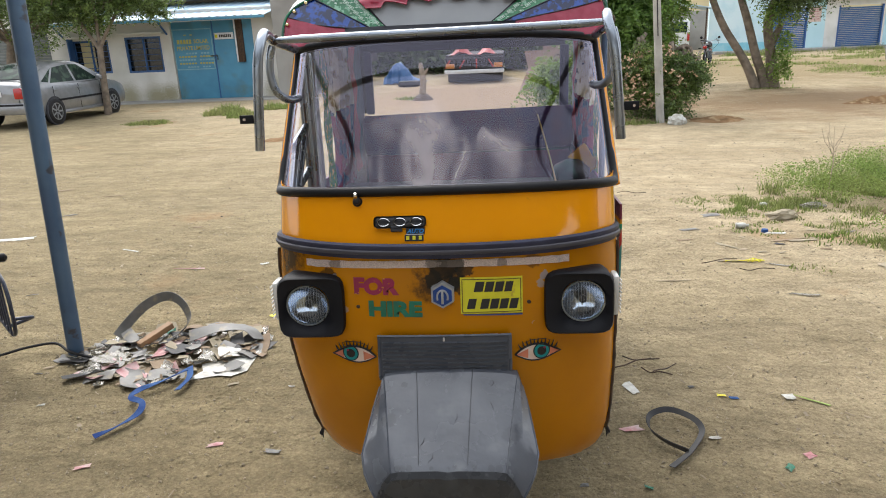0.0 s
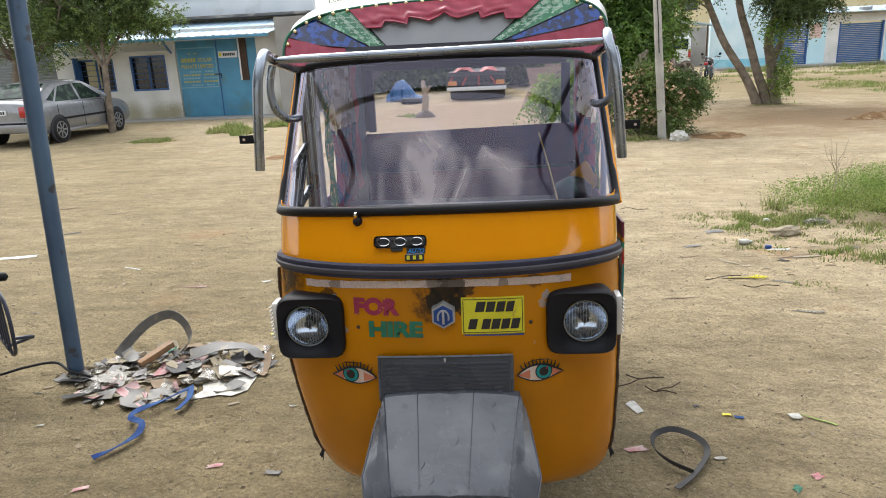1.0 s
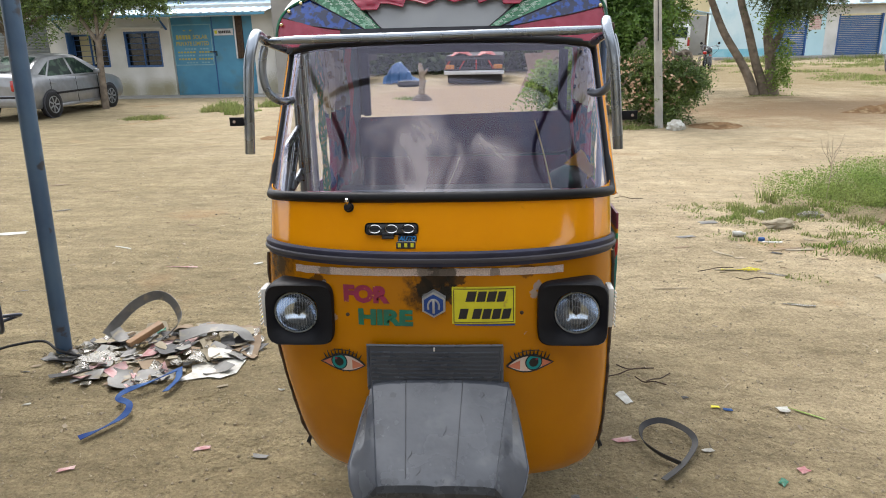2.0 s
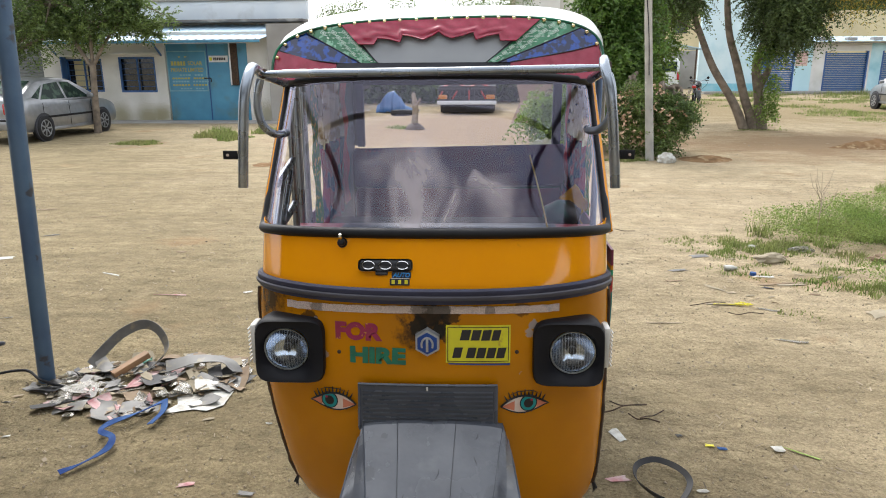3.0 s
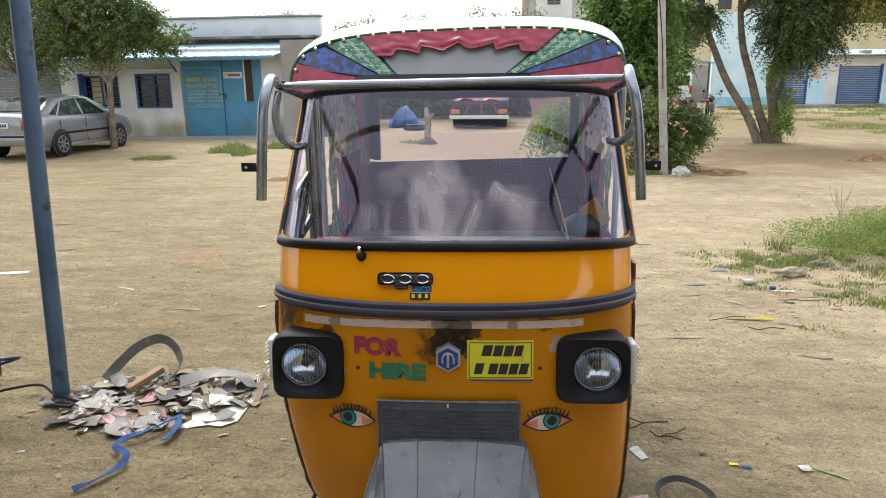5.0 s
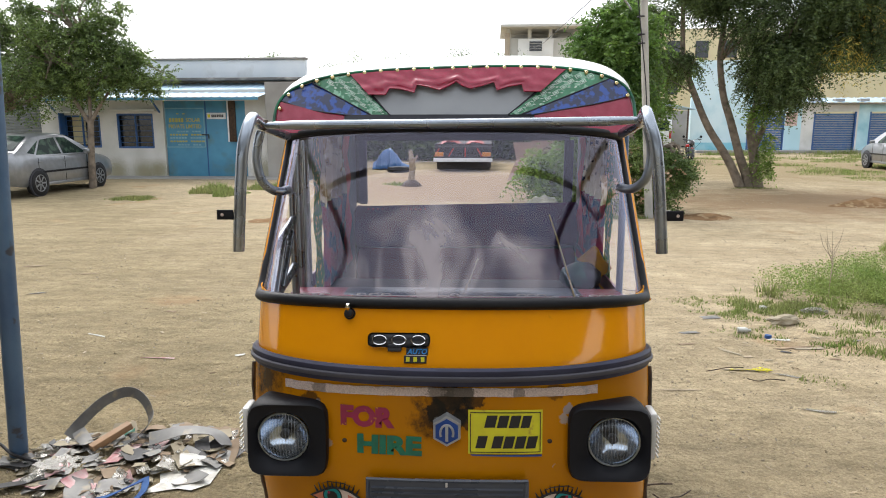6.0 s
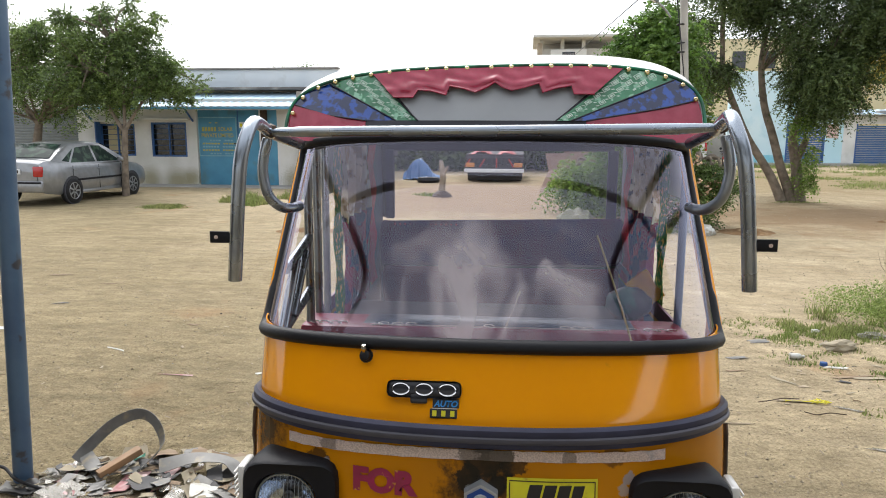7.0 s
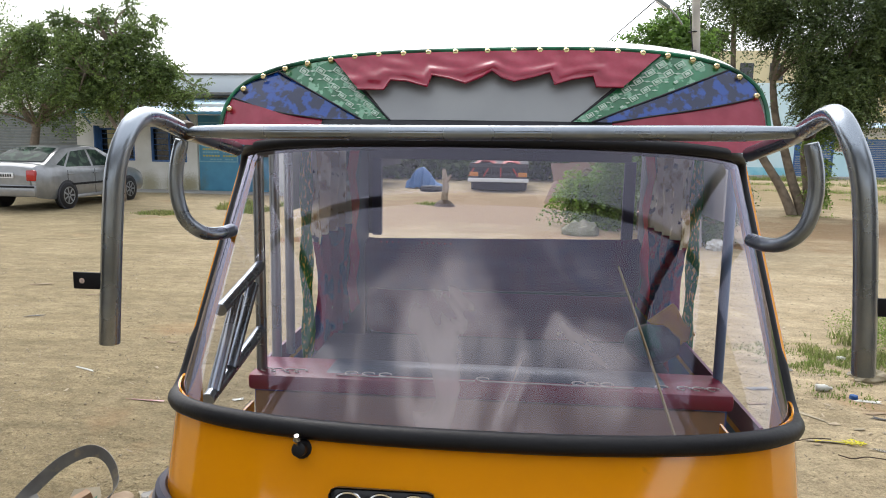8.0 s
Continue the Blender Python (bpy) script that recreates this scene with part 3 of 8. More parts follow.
LITTER = [
    (1.09, 3.13, 0.035, 0.03, 0.2, M_OFFDARK, "small dark chip on the sand"),
    (1.21, 3.05, 0.05, 0.03, -0.2, M_PLATE, "yellow wrapper scrap on the sand"),
    (1.26, 3.03, 0.05, 0.028, -0.2, M_STRAPBLUE, "blue wrapper scrap on the sand"),
    (1.51, 3.04, 0.07, 0.05, 0.1, M_OFFWHITE, "crumpled white paper on the sand"),
    (1.62, 3.01, 0.17, 0.014, -0.6, M_LEAFGREEN, "thin lime green plastic strip on sand"),
    (1.42, 2.57, 0.06, 0.045, 0.5, M_OFFPINK, "pink and white wrapper on the sand"),
    (1.31, 2.48, 0.045, 0.04, 0.8, M_TEAL, "green and red wrapper on the sand"),
    (0.5, 2.35, 0.04, 0.025, 0.1, M_OFFGREY, "grey vinyl chip on the sand"),
    (0.74, 2.34, 0.04, 0.022, -0.3, M_TEAL, "small green scrap on the sand"),
    (1.08, 2.69, 0.06, 0.03, 0.2, M_OFFWHITE, "white paper scrap on the sand"),
    (0.80, 3.12, 0.06, 0.15, 0.3, M_OFFWHITE, "white plastic shard on the sand"),
    (0.74, 2.75, 0.11, 0.04, 0.15, M_OFFPINK, "pink striped strip on the sand"),
    (1.34, 4.63, 0.28, 0.016, 0.03, M_CHAFF, "dry stick on the sand"),
    (1.87, 5.03, 0.3, 0.03, -0.1, M_OFFBEIGE, "pale bark strip on the sand"),
    (-1.59, 2.4, 0.08, 0.03, 0.4, M_OFFPINK, "pale torn strip on the sand"),
    (-1.08, 2.58, 0.08, 0.03, 0.3, M_OFFPINK, "pink wrapper strip on the sand"),
    (-0.81, 2.54, 0.085, 0.035, -0.15, M_OFFGREY, "grey vinyl chip on the sand"),
    (-1.22, 3.14, 0.07, 0.03, 0.4, M_OFFBEIGE, "beige foam chip on the sand"),
    (-0.9, 3.11, 0.04, 0.015, 0.1, M_OFFWHITE, "white chip on the sand"),
    (-3.07, 5.48, 0.22, 0.02, -0.3, M_OFFWHITE, "white plastic stick on the sand"),
    (-2.3, 5.0, 0.28, 0.02, 0.0, M_OFFPINK, "pink plastic stick on the sand"),
    (-4.5, 6.84, 0.18, 0.06, 0.2, M_OFFDARK, "dark bark chip on the sand"),
    (-5.45, 8.14, 0.3, 0.08, 0.3, M_OFFBROWN, "brown debris on the sand"),
    (-1.74, 5.12, 0.09, 0.05, 0.4, M_OFFWHITE, "crumpled white paper on the sand"),
    (-4.53, 5.94, 0.5, 0.1, 0.2, M_OFFWHITE, "torn white plastic sheet on the sand"),
    (-3.23, 4.42, 0.09, 0.02, 0.2, M_OFFGREY, "grey offcut on the sand"),
    (-2.78, 6.2, 0.12, 0.04, -0.2, M_OFFBROWN, "brown debris on the sand"),
    (-4.5, 7.74, 0.26, 0.05, 0.1, M_OFFBROWN, "brown debris on the sand"),
    (-2.13, 2.91, 0.04, 0.02, 0.2, M_OFFWHITE, "white chip on the sand"),
    (-1.32, 3.31, 0.36, 0.24, 0.25, M_OFFWHITE, "large white plastic wrapper by the heap"),
    (-2.30, 3.42, 0.26, 0.12, -0.3, M_OFFGREY, "grey vinyl offcut beside the post"),
    (-1.30, 4.05, 0.08, 0.06, 0.6, M_PLATE, "yellow scrap on the sand"),
    (1.92, 5.43, 0.24, 0.035, -0.9, M_OFFBEIGE, "pale wooden slat on the sand"),
    (2.06, 6.35, 0.20, 0.12, 0.2, M_OFFGREY, "torn grey carton by the weeds"),
    (2.43, 5.77, 0.17, 0.06, -0.2, M_OFFWHITE, "white torn paper by the weeds"),
    (2.16, 4.93, 0.19, 0.05, -0.5, M_OFFCLEAR, "clear plastic strip on the sand"),
    (2.45, 5.57, 0.42, 0.035, 0.35, M_OFFBROWN, "brown bark strip by the weeds"),
    (2.55, 5.55, 0.3, 0.05, 0.1, M_OFFBEIGE, "pale torn strip on the sand"),
    (2.1, 4.35, 0.2, 0.05, -0.3, M_OFFCLEAR, "clear plastic scrap on the sand"),
    (2.9, 4.9, 0.22, 0.14, 0.5, M_OFFBEIGE, "torn grey carton on the sand"),
    (3.3, 4.5, 0.4, 0.05, 0.1, M_OFFBROWN, "dry brown leaves on the sand"),
    (2.6, 6.4, 0.2, 0.08, 0.8, M_OFFGREY, "grey rubble piece on the sand"),
    (1.75, 5.9, 0.18, 0.06, 0.2, M_OFFGREY, "grey offcut on the sand"),
    (1.65, 5.6, 0.16, 0.04, 0.2, M_OFFBROWN, "brown debris on the sand"),
]

# ---- mesh helpers ----


def part(name, bm, material, parent=None, label="", smooth=True):
    me = bpy.data.meshes.new(name)
    if isinstance(bm, tuple):
        me.from_pydata([tuple(v) for v in bm[0]], [], bm[1])
    else:
        bmesh.ops.recalc_face_normals(bm, faces=bm.faces)
        bm.to_mesh(me)
        bm.free()
    me.materials.append(material)
    if smooth:
        me.shade_smooth()
        me.set_sharp_from_angle(angle=radians(38))
    ob = new(name, me)
    if parent:
        ob.parent = parent
    if label:
        ob["label"] = label
    return ob


def thing(name, label, category, group="", kind="", at=(0, 0, 0)):
    ob = new(name)
    ob.location = at
    ob.empty_display_size = 0.1
    return tagged(ob, label, category, group, kind)


def add_box(bm, c, s, bevel=0.0, m=None):
    g = bmesh.ops.create_cube(bm, size=1.0)
    mt = (m or Matrix()) @ Matrix.Translation(c) @ Matrix.Diagonal((*s, 1))
    bmesh.ops.transform(bm, matrix=mt, verts=g["verts"])
    if bevel:
        es = {e for v in g["verts"] for e in v.link_edges}
        bmesh.ops.bevel(bm, geom=list(es), offset=bevel, segments=2, affect="EDGES", profile=0.5)


def box(c, s, bevel=0.0, m=None):
    bm = bmesh.new()
    add_box(bm, c, s, bevel, m)
    return bm


def spline(pts, n=8):
    """Catmull-Rom through the points."""
    p = [Vector(q) for q in pts]
    p = [p[0] * 2 - p[1]] + p + [p[-1] * 2 - p[-2]]
    out = []
    for i in range(1, len(p) - 2):
        a, b, c, d = p[i - 1:i + 3]
        for k in range(n):
            t = k / n
            out.append(0.5 * (2 * b + (c - a) * t + (2 * a - 5 * b + 4 * c - d) * t * t + (3 * b - a - 3 * c + d) * t ** 3))
    out.append(p[-2])
    return out


def add_tube(bm, pts, r, seg=12, closed=False, cap=True, flat=1.0):
    """A tube along the points; r is one radius or one for each point."""
    pts = [Vector(p) for p in pts]
    n = len(pts)
    rs = r if isinstance(r, (list, tuple)) else [r] * n
    rings, side = [], None
    for i, p in enumerate(pts):
        a = pts[i - 1] if i or closed else p
        b = pts[(i + 1) % n] if i < n - 1 or closed else p
        d = (b - a).normalized()
        if side is None:
            side = d.orthogonal().normalized()
        side = (side - d * side.dot(d)).normalized()
        up = d.cross(side)
        rings.append([bm.verts.new(p + (side * math.cos(t) * flat + up * math.sin(t)) * rs[i]) for t in (2 * math.pi * k / seg for k in range(seg))])
    for i in range(n if closed else n - 1):
        a, b = rings[i], rings[(i + 1) % n]
        for k in range(seg):
            bm.faces.new((a[k], a[(k + 1) % seg], b[(k + 1) % seg], b[k]))
    if cap and not closed:
        bm.faces.new(rings[0][::-1])
        bm.faces.new(rings[-1])


def tube(pts, r, seg=12, closed=False, flat=1.0):
    bm = bmesh.new()
    add_tube(bm, pts, r, seg, closed, True, flat)
    return bm


def grid(rows, thick=0.0):
    """A sheet through rows of points."""
    bm = bmesh.new()
    vs = [[bm.verts.new(p) for p in row] for row in rows]
    for a, b in zip(vs, vs[1:]):
        for k in range(len(a) - 1):
            try:
                bm.faces.new((a[k], a[k + 1], b[k + 1], b[k]))
            except ValueError:
                pass
    if thick:
        bmesh.ops.recalc_face_normals(bm, faces=bm.faces)
        bmesh.ops.solidify(bm, geom=bm.faces[:], thickness=thick)
    return bm


def lathe(profile, seg=24, m=None):
    """Turns (radius, height) pairs round z."""
    bm = bmesh.new()
    rings = []
    for r, h in profile:
        rings.append([bm.verts.new((r * math.cos(t), r * math.sin(t), h)) for t in (2 * math.pi * k / seg for k in range(seg))])
    for a, b in zip(rings, rings[1:]):
        for k in range(seg):
            bm.faces.new((a[k], a[(k + 1) % seg], b[(k + 1) % seg], b[k]))
    if profile[0][0] > 1e-4:
        bm.faces.new(rings[0][::-1])
    if profile[-1][0] > 1e-4:
        bm.faces.new(rings[-1])
    bmesh.ops.remove_doubles(bm, verts=bm.verts, dist=1e-5)
    if m:
        bmesh.ops.transform(bm, matrix=m, verts=bm.verts)
    return bm


def lerp(keys, x):
    return float(np.interp(x, [k[0] for k in keys], [k[1] for k in keys]))


def font_mesh(text, size, shear=0.0, bold=0.0):
    cu = bpy.data.curves.new("lettering", "FONT")
    cu.body, cu.size, cu.shear, cu.offset, cu.resolution_u = text, size, shear, bold, 4
    tmp = bpy.data.objects.new("lettering", cu)
    scene.collection.objects.link(tmp)
    me = bpy.data.meshes.new_from_object(tmp.evaluated_get(bpy.context.evaluated_depsgraph_get()))
    bpy.data.objects.remove(tmp)
    bm = bmesh.new()
    bm.from_mesh(me)
    bpy.data.meshes.remove(me)
    return bm


# ---- ground ----
def ground_z(x, y):
    """Gentle lumps, with a low rise at the foot of the tree and along the track."""
    h = 0.022 * noise.noise((x * 0.5, y * 0.5, 0.0)) + 0.010 * noise.noise((x * 1.7, y * 1.7, 4.0)) + 0.004 * noise.noise((x * 6, y * 6, 7.0))
    h += 0.10 * math.exp(-((x - 10) ** 2 / 14 + (y - 14.5) ** 2 / 1.2)) + 0.10 * math.exp(-((x - 7.1) ** 2 + (y - 19.6) ** 2) / 3)
    near = math.exp(-((x / 1.3) ** 4 + ((y - 3.3) / 2.4) ** 4))
    return h * (1 - near) - 0.012


def make_ground():
    xs = [-900, -300, -120, -60, -40, -30, -24] + [-20 + 0.8 * k for k in range(18)] + [-5.6 + 0.16 * k for k in range(76)] + [6.8 + 0.6 * k for k in range(34)] + [30, 40, 60, 120, 300, 900]
    ys = [-900, -300, -100, -40, -20, -12, -8, -5, -3] + [-2 + 0.16 * k for k in range(75)] + [10.2 + 0.5 * k for k in range(46)] + [34, 36, 38, 42, 50, 70, 110, 200, 400, 900, 2500]
    verts = [(x, y, ground_z(x, y) if -40 < x < 45 and -12 < y < 60 else -0.012) for y in ys for x in xs]
    n = len(xs)
    faces = [(j * n + i, j * n + i + 1, (j + 1) * n + i + 1, (j + 1) * n + i) for j in range(len(ys) - 1) for i in range(n - 1)]
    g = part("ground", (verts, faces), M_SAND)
    g.data.set_sharp_from_angle(angle=radians(180))
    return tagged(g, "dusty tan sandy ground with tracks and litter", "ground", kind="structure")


ground = make_ground()

# ---- post beside the auto ----
tagged(part("steel_post", tube([(-2.318, 3.5, -0.03), (-2.225, 3.5, 1.95), (-2.17, 3.5, 3.05)], 0.044, 16), M_POLE), "slightly leaning blue painted steel post standing in sand", "post")

# ---- left building ----
def bars_window(name, x0, x1, z0, z1, y, parent, label, cols=4, rows_=5):
    w = part(name, box(((x0 + x1) / 2, y + 0.10, (z0 + z1) / 2), (x1 - x0, 0.02, z1 - z0)), M_WINDARK, parent, label)
    for c, s in ((((x0 + x1) / 2, y, z1 - 0.03), (x1 - x0, 0.07, 0.06)), (((x0 + x1) / 2, y, z0 + 0.03), (x1 - x0, 0.07, 0.06)), ((x0 + 0.03, y, (z0 + z1) / 2), (0.06, 0.068, z1 - z0 - 0.12)), ((x1 - 0.03, y, (z0 + z1) / 2), (0.06, 0.068, z1 - z0 - 0.12)), (((x0 + x1) / 2, y, (z0 + z1) / 2), (0.04, 0.06, z1 - z0 - 0.12))):
        part("window_frame", box(c, s, 0.004), M_DARKBLUE, w, "dark blue painted frame")
    for k in range(1, rows_ + 1):
        z = z0 + (z1 - z0) * k / (rows_ + 1)
        part("window_bar", tube([(x0 + 0.05, y + 0.03, z), (x1 - 0.05, y + 0.03, z)], 0.009, 6), M_DARKBLUE, w)
    return w


office = thing("office_building", "low whitewashed office with blue metal gate and sheet awning", "building", kind="structure")
BY = 22.0
def wall_piece(x0, x1, z0, z1, m=M_WHITEWALL, y=BY, d=0.22, name="wall"):
    return part(name, box(((x0 + x1) / 2, y + d / 2, (z0 + z1) / 2), (x1 - x0, d, z1 - z0)), m, office, smooth=False)


GX0, GX1, GT = -10.44, -7.75, 2.42
wins = [(-13.78, -12.56, 0.93, 1.96), (-12.0, -10.79, 0.91, 2.01)]
wall_piece(-14.55, wins[0][0], 0, 2.75)
wall_piece(wins[0][1], wins[1][0], 0, 2.75)
wall_piece(wins[1][1], GX0, 0, 2.75)
for x0, x1, z0, z1 in wins:
    wall_piece(x0, x1, 0, z0)
    wall_piece(x0, x1, z1, 2.75)
    part("lintel_shade", box(((x0 + x1) / 2, BY - 0.08, z1 + 0.10), (x1 - x0 + 0.3, 0.22, 0.07), 0.01), M_WHITEWALL, office)
wall_piece(GX0, GX1, GT, 2.75)
wall_piece(-19.6, -14.55, 2.45, 3.0)
wall_piece(-23, -18.4, 0, 2.45)
wall_piece(GX1, -6.95, 0, 2.75)
wall_piece(-6.95, -6.2, 0, 2.95, M_CONCRETE, 21.6, 0.3)
wall_piece(-6.2, -5.9, 0, 2.95, M_CONCRETE, 21.6, 6.0)
wall_piece(-23, -5.9, 0, 3.1, M_CONCRETE, 27.5, 0.2)
bars_window("window", *wins[0], BY + 0.05, office, "barred blue window, one leaf of pale curtain")
bars_window("window", *wins[1], BY + 0.05, office, "barred dark blue window")
part("window_shutter_leaf", box((-13.76, BY - 0.12, 1.5), (0.04, 0.3, 1.06), 0.004), M_DARKBLUE, office)
part("window_curtain", box((-13.35, BY + 0.142, 1.48), (0.45, 0.01, 0.9)), M_CREAMWALL, office)
gate = part("gate", box(((GX0 + GX1) / 2 + 0.02, BY + 0.07, 1.20), (GX1 - GX0 - 0.04, 0.06, 2.40), 0.006), M_BLUEGATE, office, "blue painted sheet-metal gate with faded sign-writing")
part("gate_seam", box((-9.06, BY + 0.034, 1.20), (0.03, 0.02, 2.40)), M_DARKBLUE, gate)
for c, s in (((-9.75, BY + 0.032, 2.17), (1.28, 0.016, 0.03)), ((-9.75, BY + 0.032, 0.95), (1.28, 0.016, 0.03)), ((-10.38, BY + 0.032, 1.56), (0.03, 0.016, 1.19)), ((-9.12, BY + 0.032, 1.56), (0.03, 0.016, 1.19))):
    part("gate_batten", box(c, s), M_SIGNPALE, gate)
gr = random.Random(5)
for row, (z, h, m, n) in enumerate(((2.0, 0.035, M_SIGNYEL, 3), (1.80, 0.13, M_SIGNYEL, 11), (1.60, 0.13, M_SIGNYEL, 13), (1.44, 0.05, M_SIGNPALE, 8), (1.34, 0.05, M_SIGNYEL, 12), (1.24, 0.05, M_SIGNPALE, 13), (1.13, 0.05, M_SIGNYEL, 12), (1.02, 0.045, M_SIGNPALE, 8))):
    x = -10.28 + (0.25 if n < 9 else 0.0)
    for k in range(n):
        w = 0.075 + 0.02 * gr.random()
        if k != n // 2 and (row not in (1, 2) or (row == 1 and k < 6)):
            part("lettering_bar", box((x + w / 2, BY + 0.038, z), (w * 0.85, 0.004, h)), m, gate)
        x += w + 0.012
for text, x, z, width in (("SOLAR", -9.72, 1.745, 0.48), ("PRIVATE LIMITED", -10.30, 1.545, 1.08)):
    bm = font_mesh(text, 0.17, 0.0, 0.004)
    w = max(v.co.x for v in bm.verts)
    for v in bm.verts:
        v.co = (x + v.co.x / w * width, BY + 0.0345, z + v.co.y)
    part("gate_lettering", bm, M_SIGNYEL, gate, "faded yellow painted words " + text, smooth=False)
sign = part("name_board", box((-8.70, BY + 0.02, 1.93), (0.62, 0.03, 0.20), 0.004), M_SIGNWHITE, gate, "small white name board")
part("sign_mark", box((-8.94, BY + 0.002, 1.93), (0.08, 0.006, 0.10)), M_PLATE, sign)
for k in range(7):
    part("sign_bar", box((-8.83 + k * 0.058, BY + 0.002, 1.93), (0.042, 0.006, 0.085)), M_INK, sign)
part("gate_bolt", tube([(-9.2, BY + 0.0, 1.34), (-8.98, BY + 0.0, 1.34), (-8.98, BY, 1.22)], 0.018, 8), M_DARKIN, gate)
leaf = part("side_door_leaf", box((-8.17, BY - 0.02, 1.76), (0.22, 0.06, 1.28), 0.006), M_BROWN, office, "narrow brown shutter leaf beside the gate")
part("leaf_edge", box((-8.30, BY - 0.02, 1.76), (0.05, 0.064, 1.28), 0.004), M_SIGNWHITE, leaf)
for k in range(26):
    part("shutter_slat", box((-16.5, BY + 0.1, 0.08 + k * 0.092), (3.75, 0.04, 0.084), 0.015), M_GREYSHUT, office)
# corrugated awning
rows = []
for j in range(2):
    row = []
    for k in range(221):
        x = -14.4 + (7.3 if j == 0 else 7.85) * k / 220
        row.append((x, 21.35 if j == 0 else 23.4, (2.48 if j == 0 else 3.0) + 0.022 * (1 if (k // 2) % 4 == 0 else 0)))
    rows.append(row)
part("awning_sheet", grid(rows, 0.012), M_ROOFSHEET, office, "pale blue corrugated awning sheet")
part("awning_edge", box((-10.75, 21.37, 2.44), (7.3, 0.06, 0.07), 0.01), M_BLUEGATE, office)
for x in (-10.55, -14.0):
    part("awning_bracket", tube([(x, 21.5, 2.42), (x, BY, 2.05)], 0.03, 6), M_DARKBLUE, office)
part("parapet", box((-13.2, 23.75, 3.50), (14.0, 0.25, 0.60), 0.02), M_BLUEWHITE, office, "pale bluish whitewashed roof parapet")
part("parapet_coping", box((-13.2, 23.72, 3.83), (14.1, 0.36, 0.06), 0.015), M_CONCRETE, office)
part("roof_ledge", box((-12.6, 23.25, 3.13), (12.9, 0.7, 0.09), 0.02), M_ROOFSTAIN, office, "black-stained concrete roof ledge")
part("roof_slab", box((-13.2, 24.3, 3.05), (14.2, 1.5, 0.10), 0.02), M_CONCRETE, office)
part("plinth", box((-12.0, 21.55, -0.035), (11.5, 0.9, 0.12), 0.03), M_CONCRETE, office)

# ---- trees ----
def leaves(name, blobs, size, density, material, parent, seed, stretch=2.2, droop=0.2):
    """Many small folded leaves scattered in uneven clumps."""
    rs = np.random.RandomState(seed)
    V, F = [], []
    for (cx, cy, cz), (rx, ry, rz) in blobs:
        n = int(density * rx * ry * rz ** 0.5 * 4)
        for _ in range(n):
            d = rs.normal(size=3)
            d /= np.linalg.norm(d)
            r = rs.uniform(0.35, 1.0) ** 0.6
            c = np.array((cx + d[0] * rx * r, cy + d[1] * ry * r, cz + d[2] * rz * r))
            for _ in range(rs.randint(4, 8)):
                p = c + rs.normal(size=3) * size * 1.5
                u = rs.normal(size=3)
                u[2] -= droop
                u /= np.linalg.norm(u)
                w = np.cross(u, rs.normal(size=3))
                w /= np.linalg.norm(w) + 1e-6
                s = size * rs.uniform(0.6, 1.3)
                b = len(V)
                V += [p, p + u * s * 0.5 + w * s / stretch * 0.5, p + u * s, p + u * s * 0.5 - w * s / stretch * 0.5]
                F.append((b, b + 1, b + 2, b + 3))
    return part(name, (V, F), material, parent, smooth=False)


def sprays(name, blobs, per, length, leaf, material, parent, seed, droop=0.5, pairs=6, broad=0.22):
    """Leaf sprays: short drooping twigs set with rows of leaflets, gathered in uneven clumps."""
    rs = np.random.RandomState(seed)
    unit = lambda q: q / (np.linalg.norm(q, axis=1, keepdims=True) + 1e-6)
    C, R = np.array([b[0] for b in blobs]), np.array([b[1] for b in blobs])
    idx = np.repeat(np.arange(len(blobs)), np.maximum(2, (per * rs.uniform(0.5, 1.5, len(blobs))).astype(int)))
    n = len(idx)
    d = unit(rs.normal(size=(n, 3)))
    base = C[idx] + d * R[idx] * (rs.uniform(0.1, 1.0, (n, 1)) ** 0.5)
    u = unit(d * 0.7 + rs.normal(size=(n, 3)) * 0.5 - np.array((0, 0, droop * 0.5)))
    L = length * rs.uniform(0.5, 1.4, (n, 1))
    side = unit(np.cross(u, rs.normal(size=(n, 3)) * 0.5 + np.array((0, 0, 1.0))))
    V = []
    for j in range(pairs):
        f = (j + 0.6) / pairs
        p = base + u * L * f - np.array((0, 0, 1.0)) * (droop * L * f * f)
        for k in (-1, 1):
            v = unit(side * k + u * 0.55 + rs.normal(size=(n, 3)) * 0.3 - np.array((0, 0, droop * 0.4)))
            w = unit(np.cross(v, rs.normal(size=(n, 3)) + np.array((0, 0, 0.0))))
            s = leaf * rs.uniform(0.65, 1.3, (n, 1)) * (1.0 - 0.4 * abs(f - 0.45))
            V.append(np.stack((p, p + v * s * 0.45 + w * s * broad, p + v * s, p + v * s * 0.55 - w * s * broad), axis=1))
    V = np.concatenate(V).reshape(-1, 3)
    F = np.arange(len(V)).reshape(-1, 4)
    return part(name, (V.tolist(), F.tolist()), material, parent, smooth=False)


def clumps(seed, n, c, r, small):
    rs = random.Random(seed)
    out = []
    for _ in range(n):
        while True:
            d = [rs.uniform(-1, 1) for _ in range(3)]
            if 0.15 < sum(q * q for q in d) < 1:
                break
        k = rs.uniform(0.7, 1.35)
        out.append(((c[0] + d[0] * r[0], c[1] + d[1] * r[1], c[2] + d[2] * r[2]), (small * k, small * k, small * k * 0.7)))
    return out


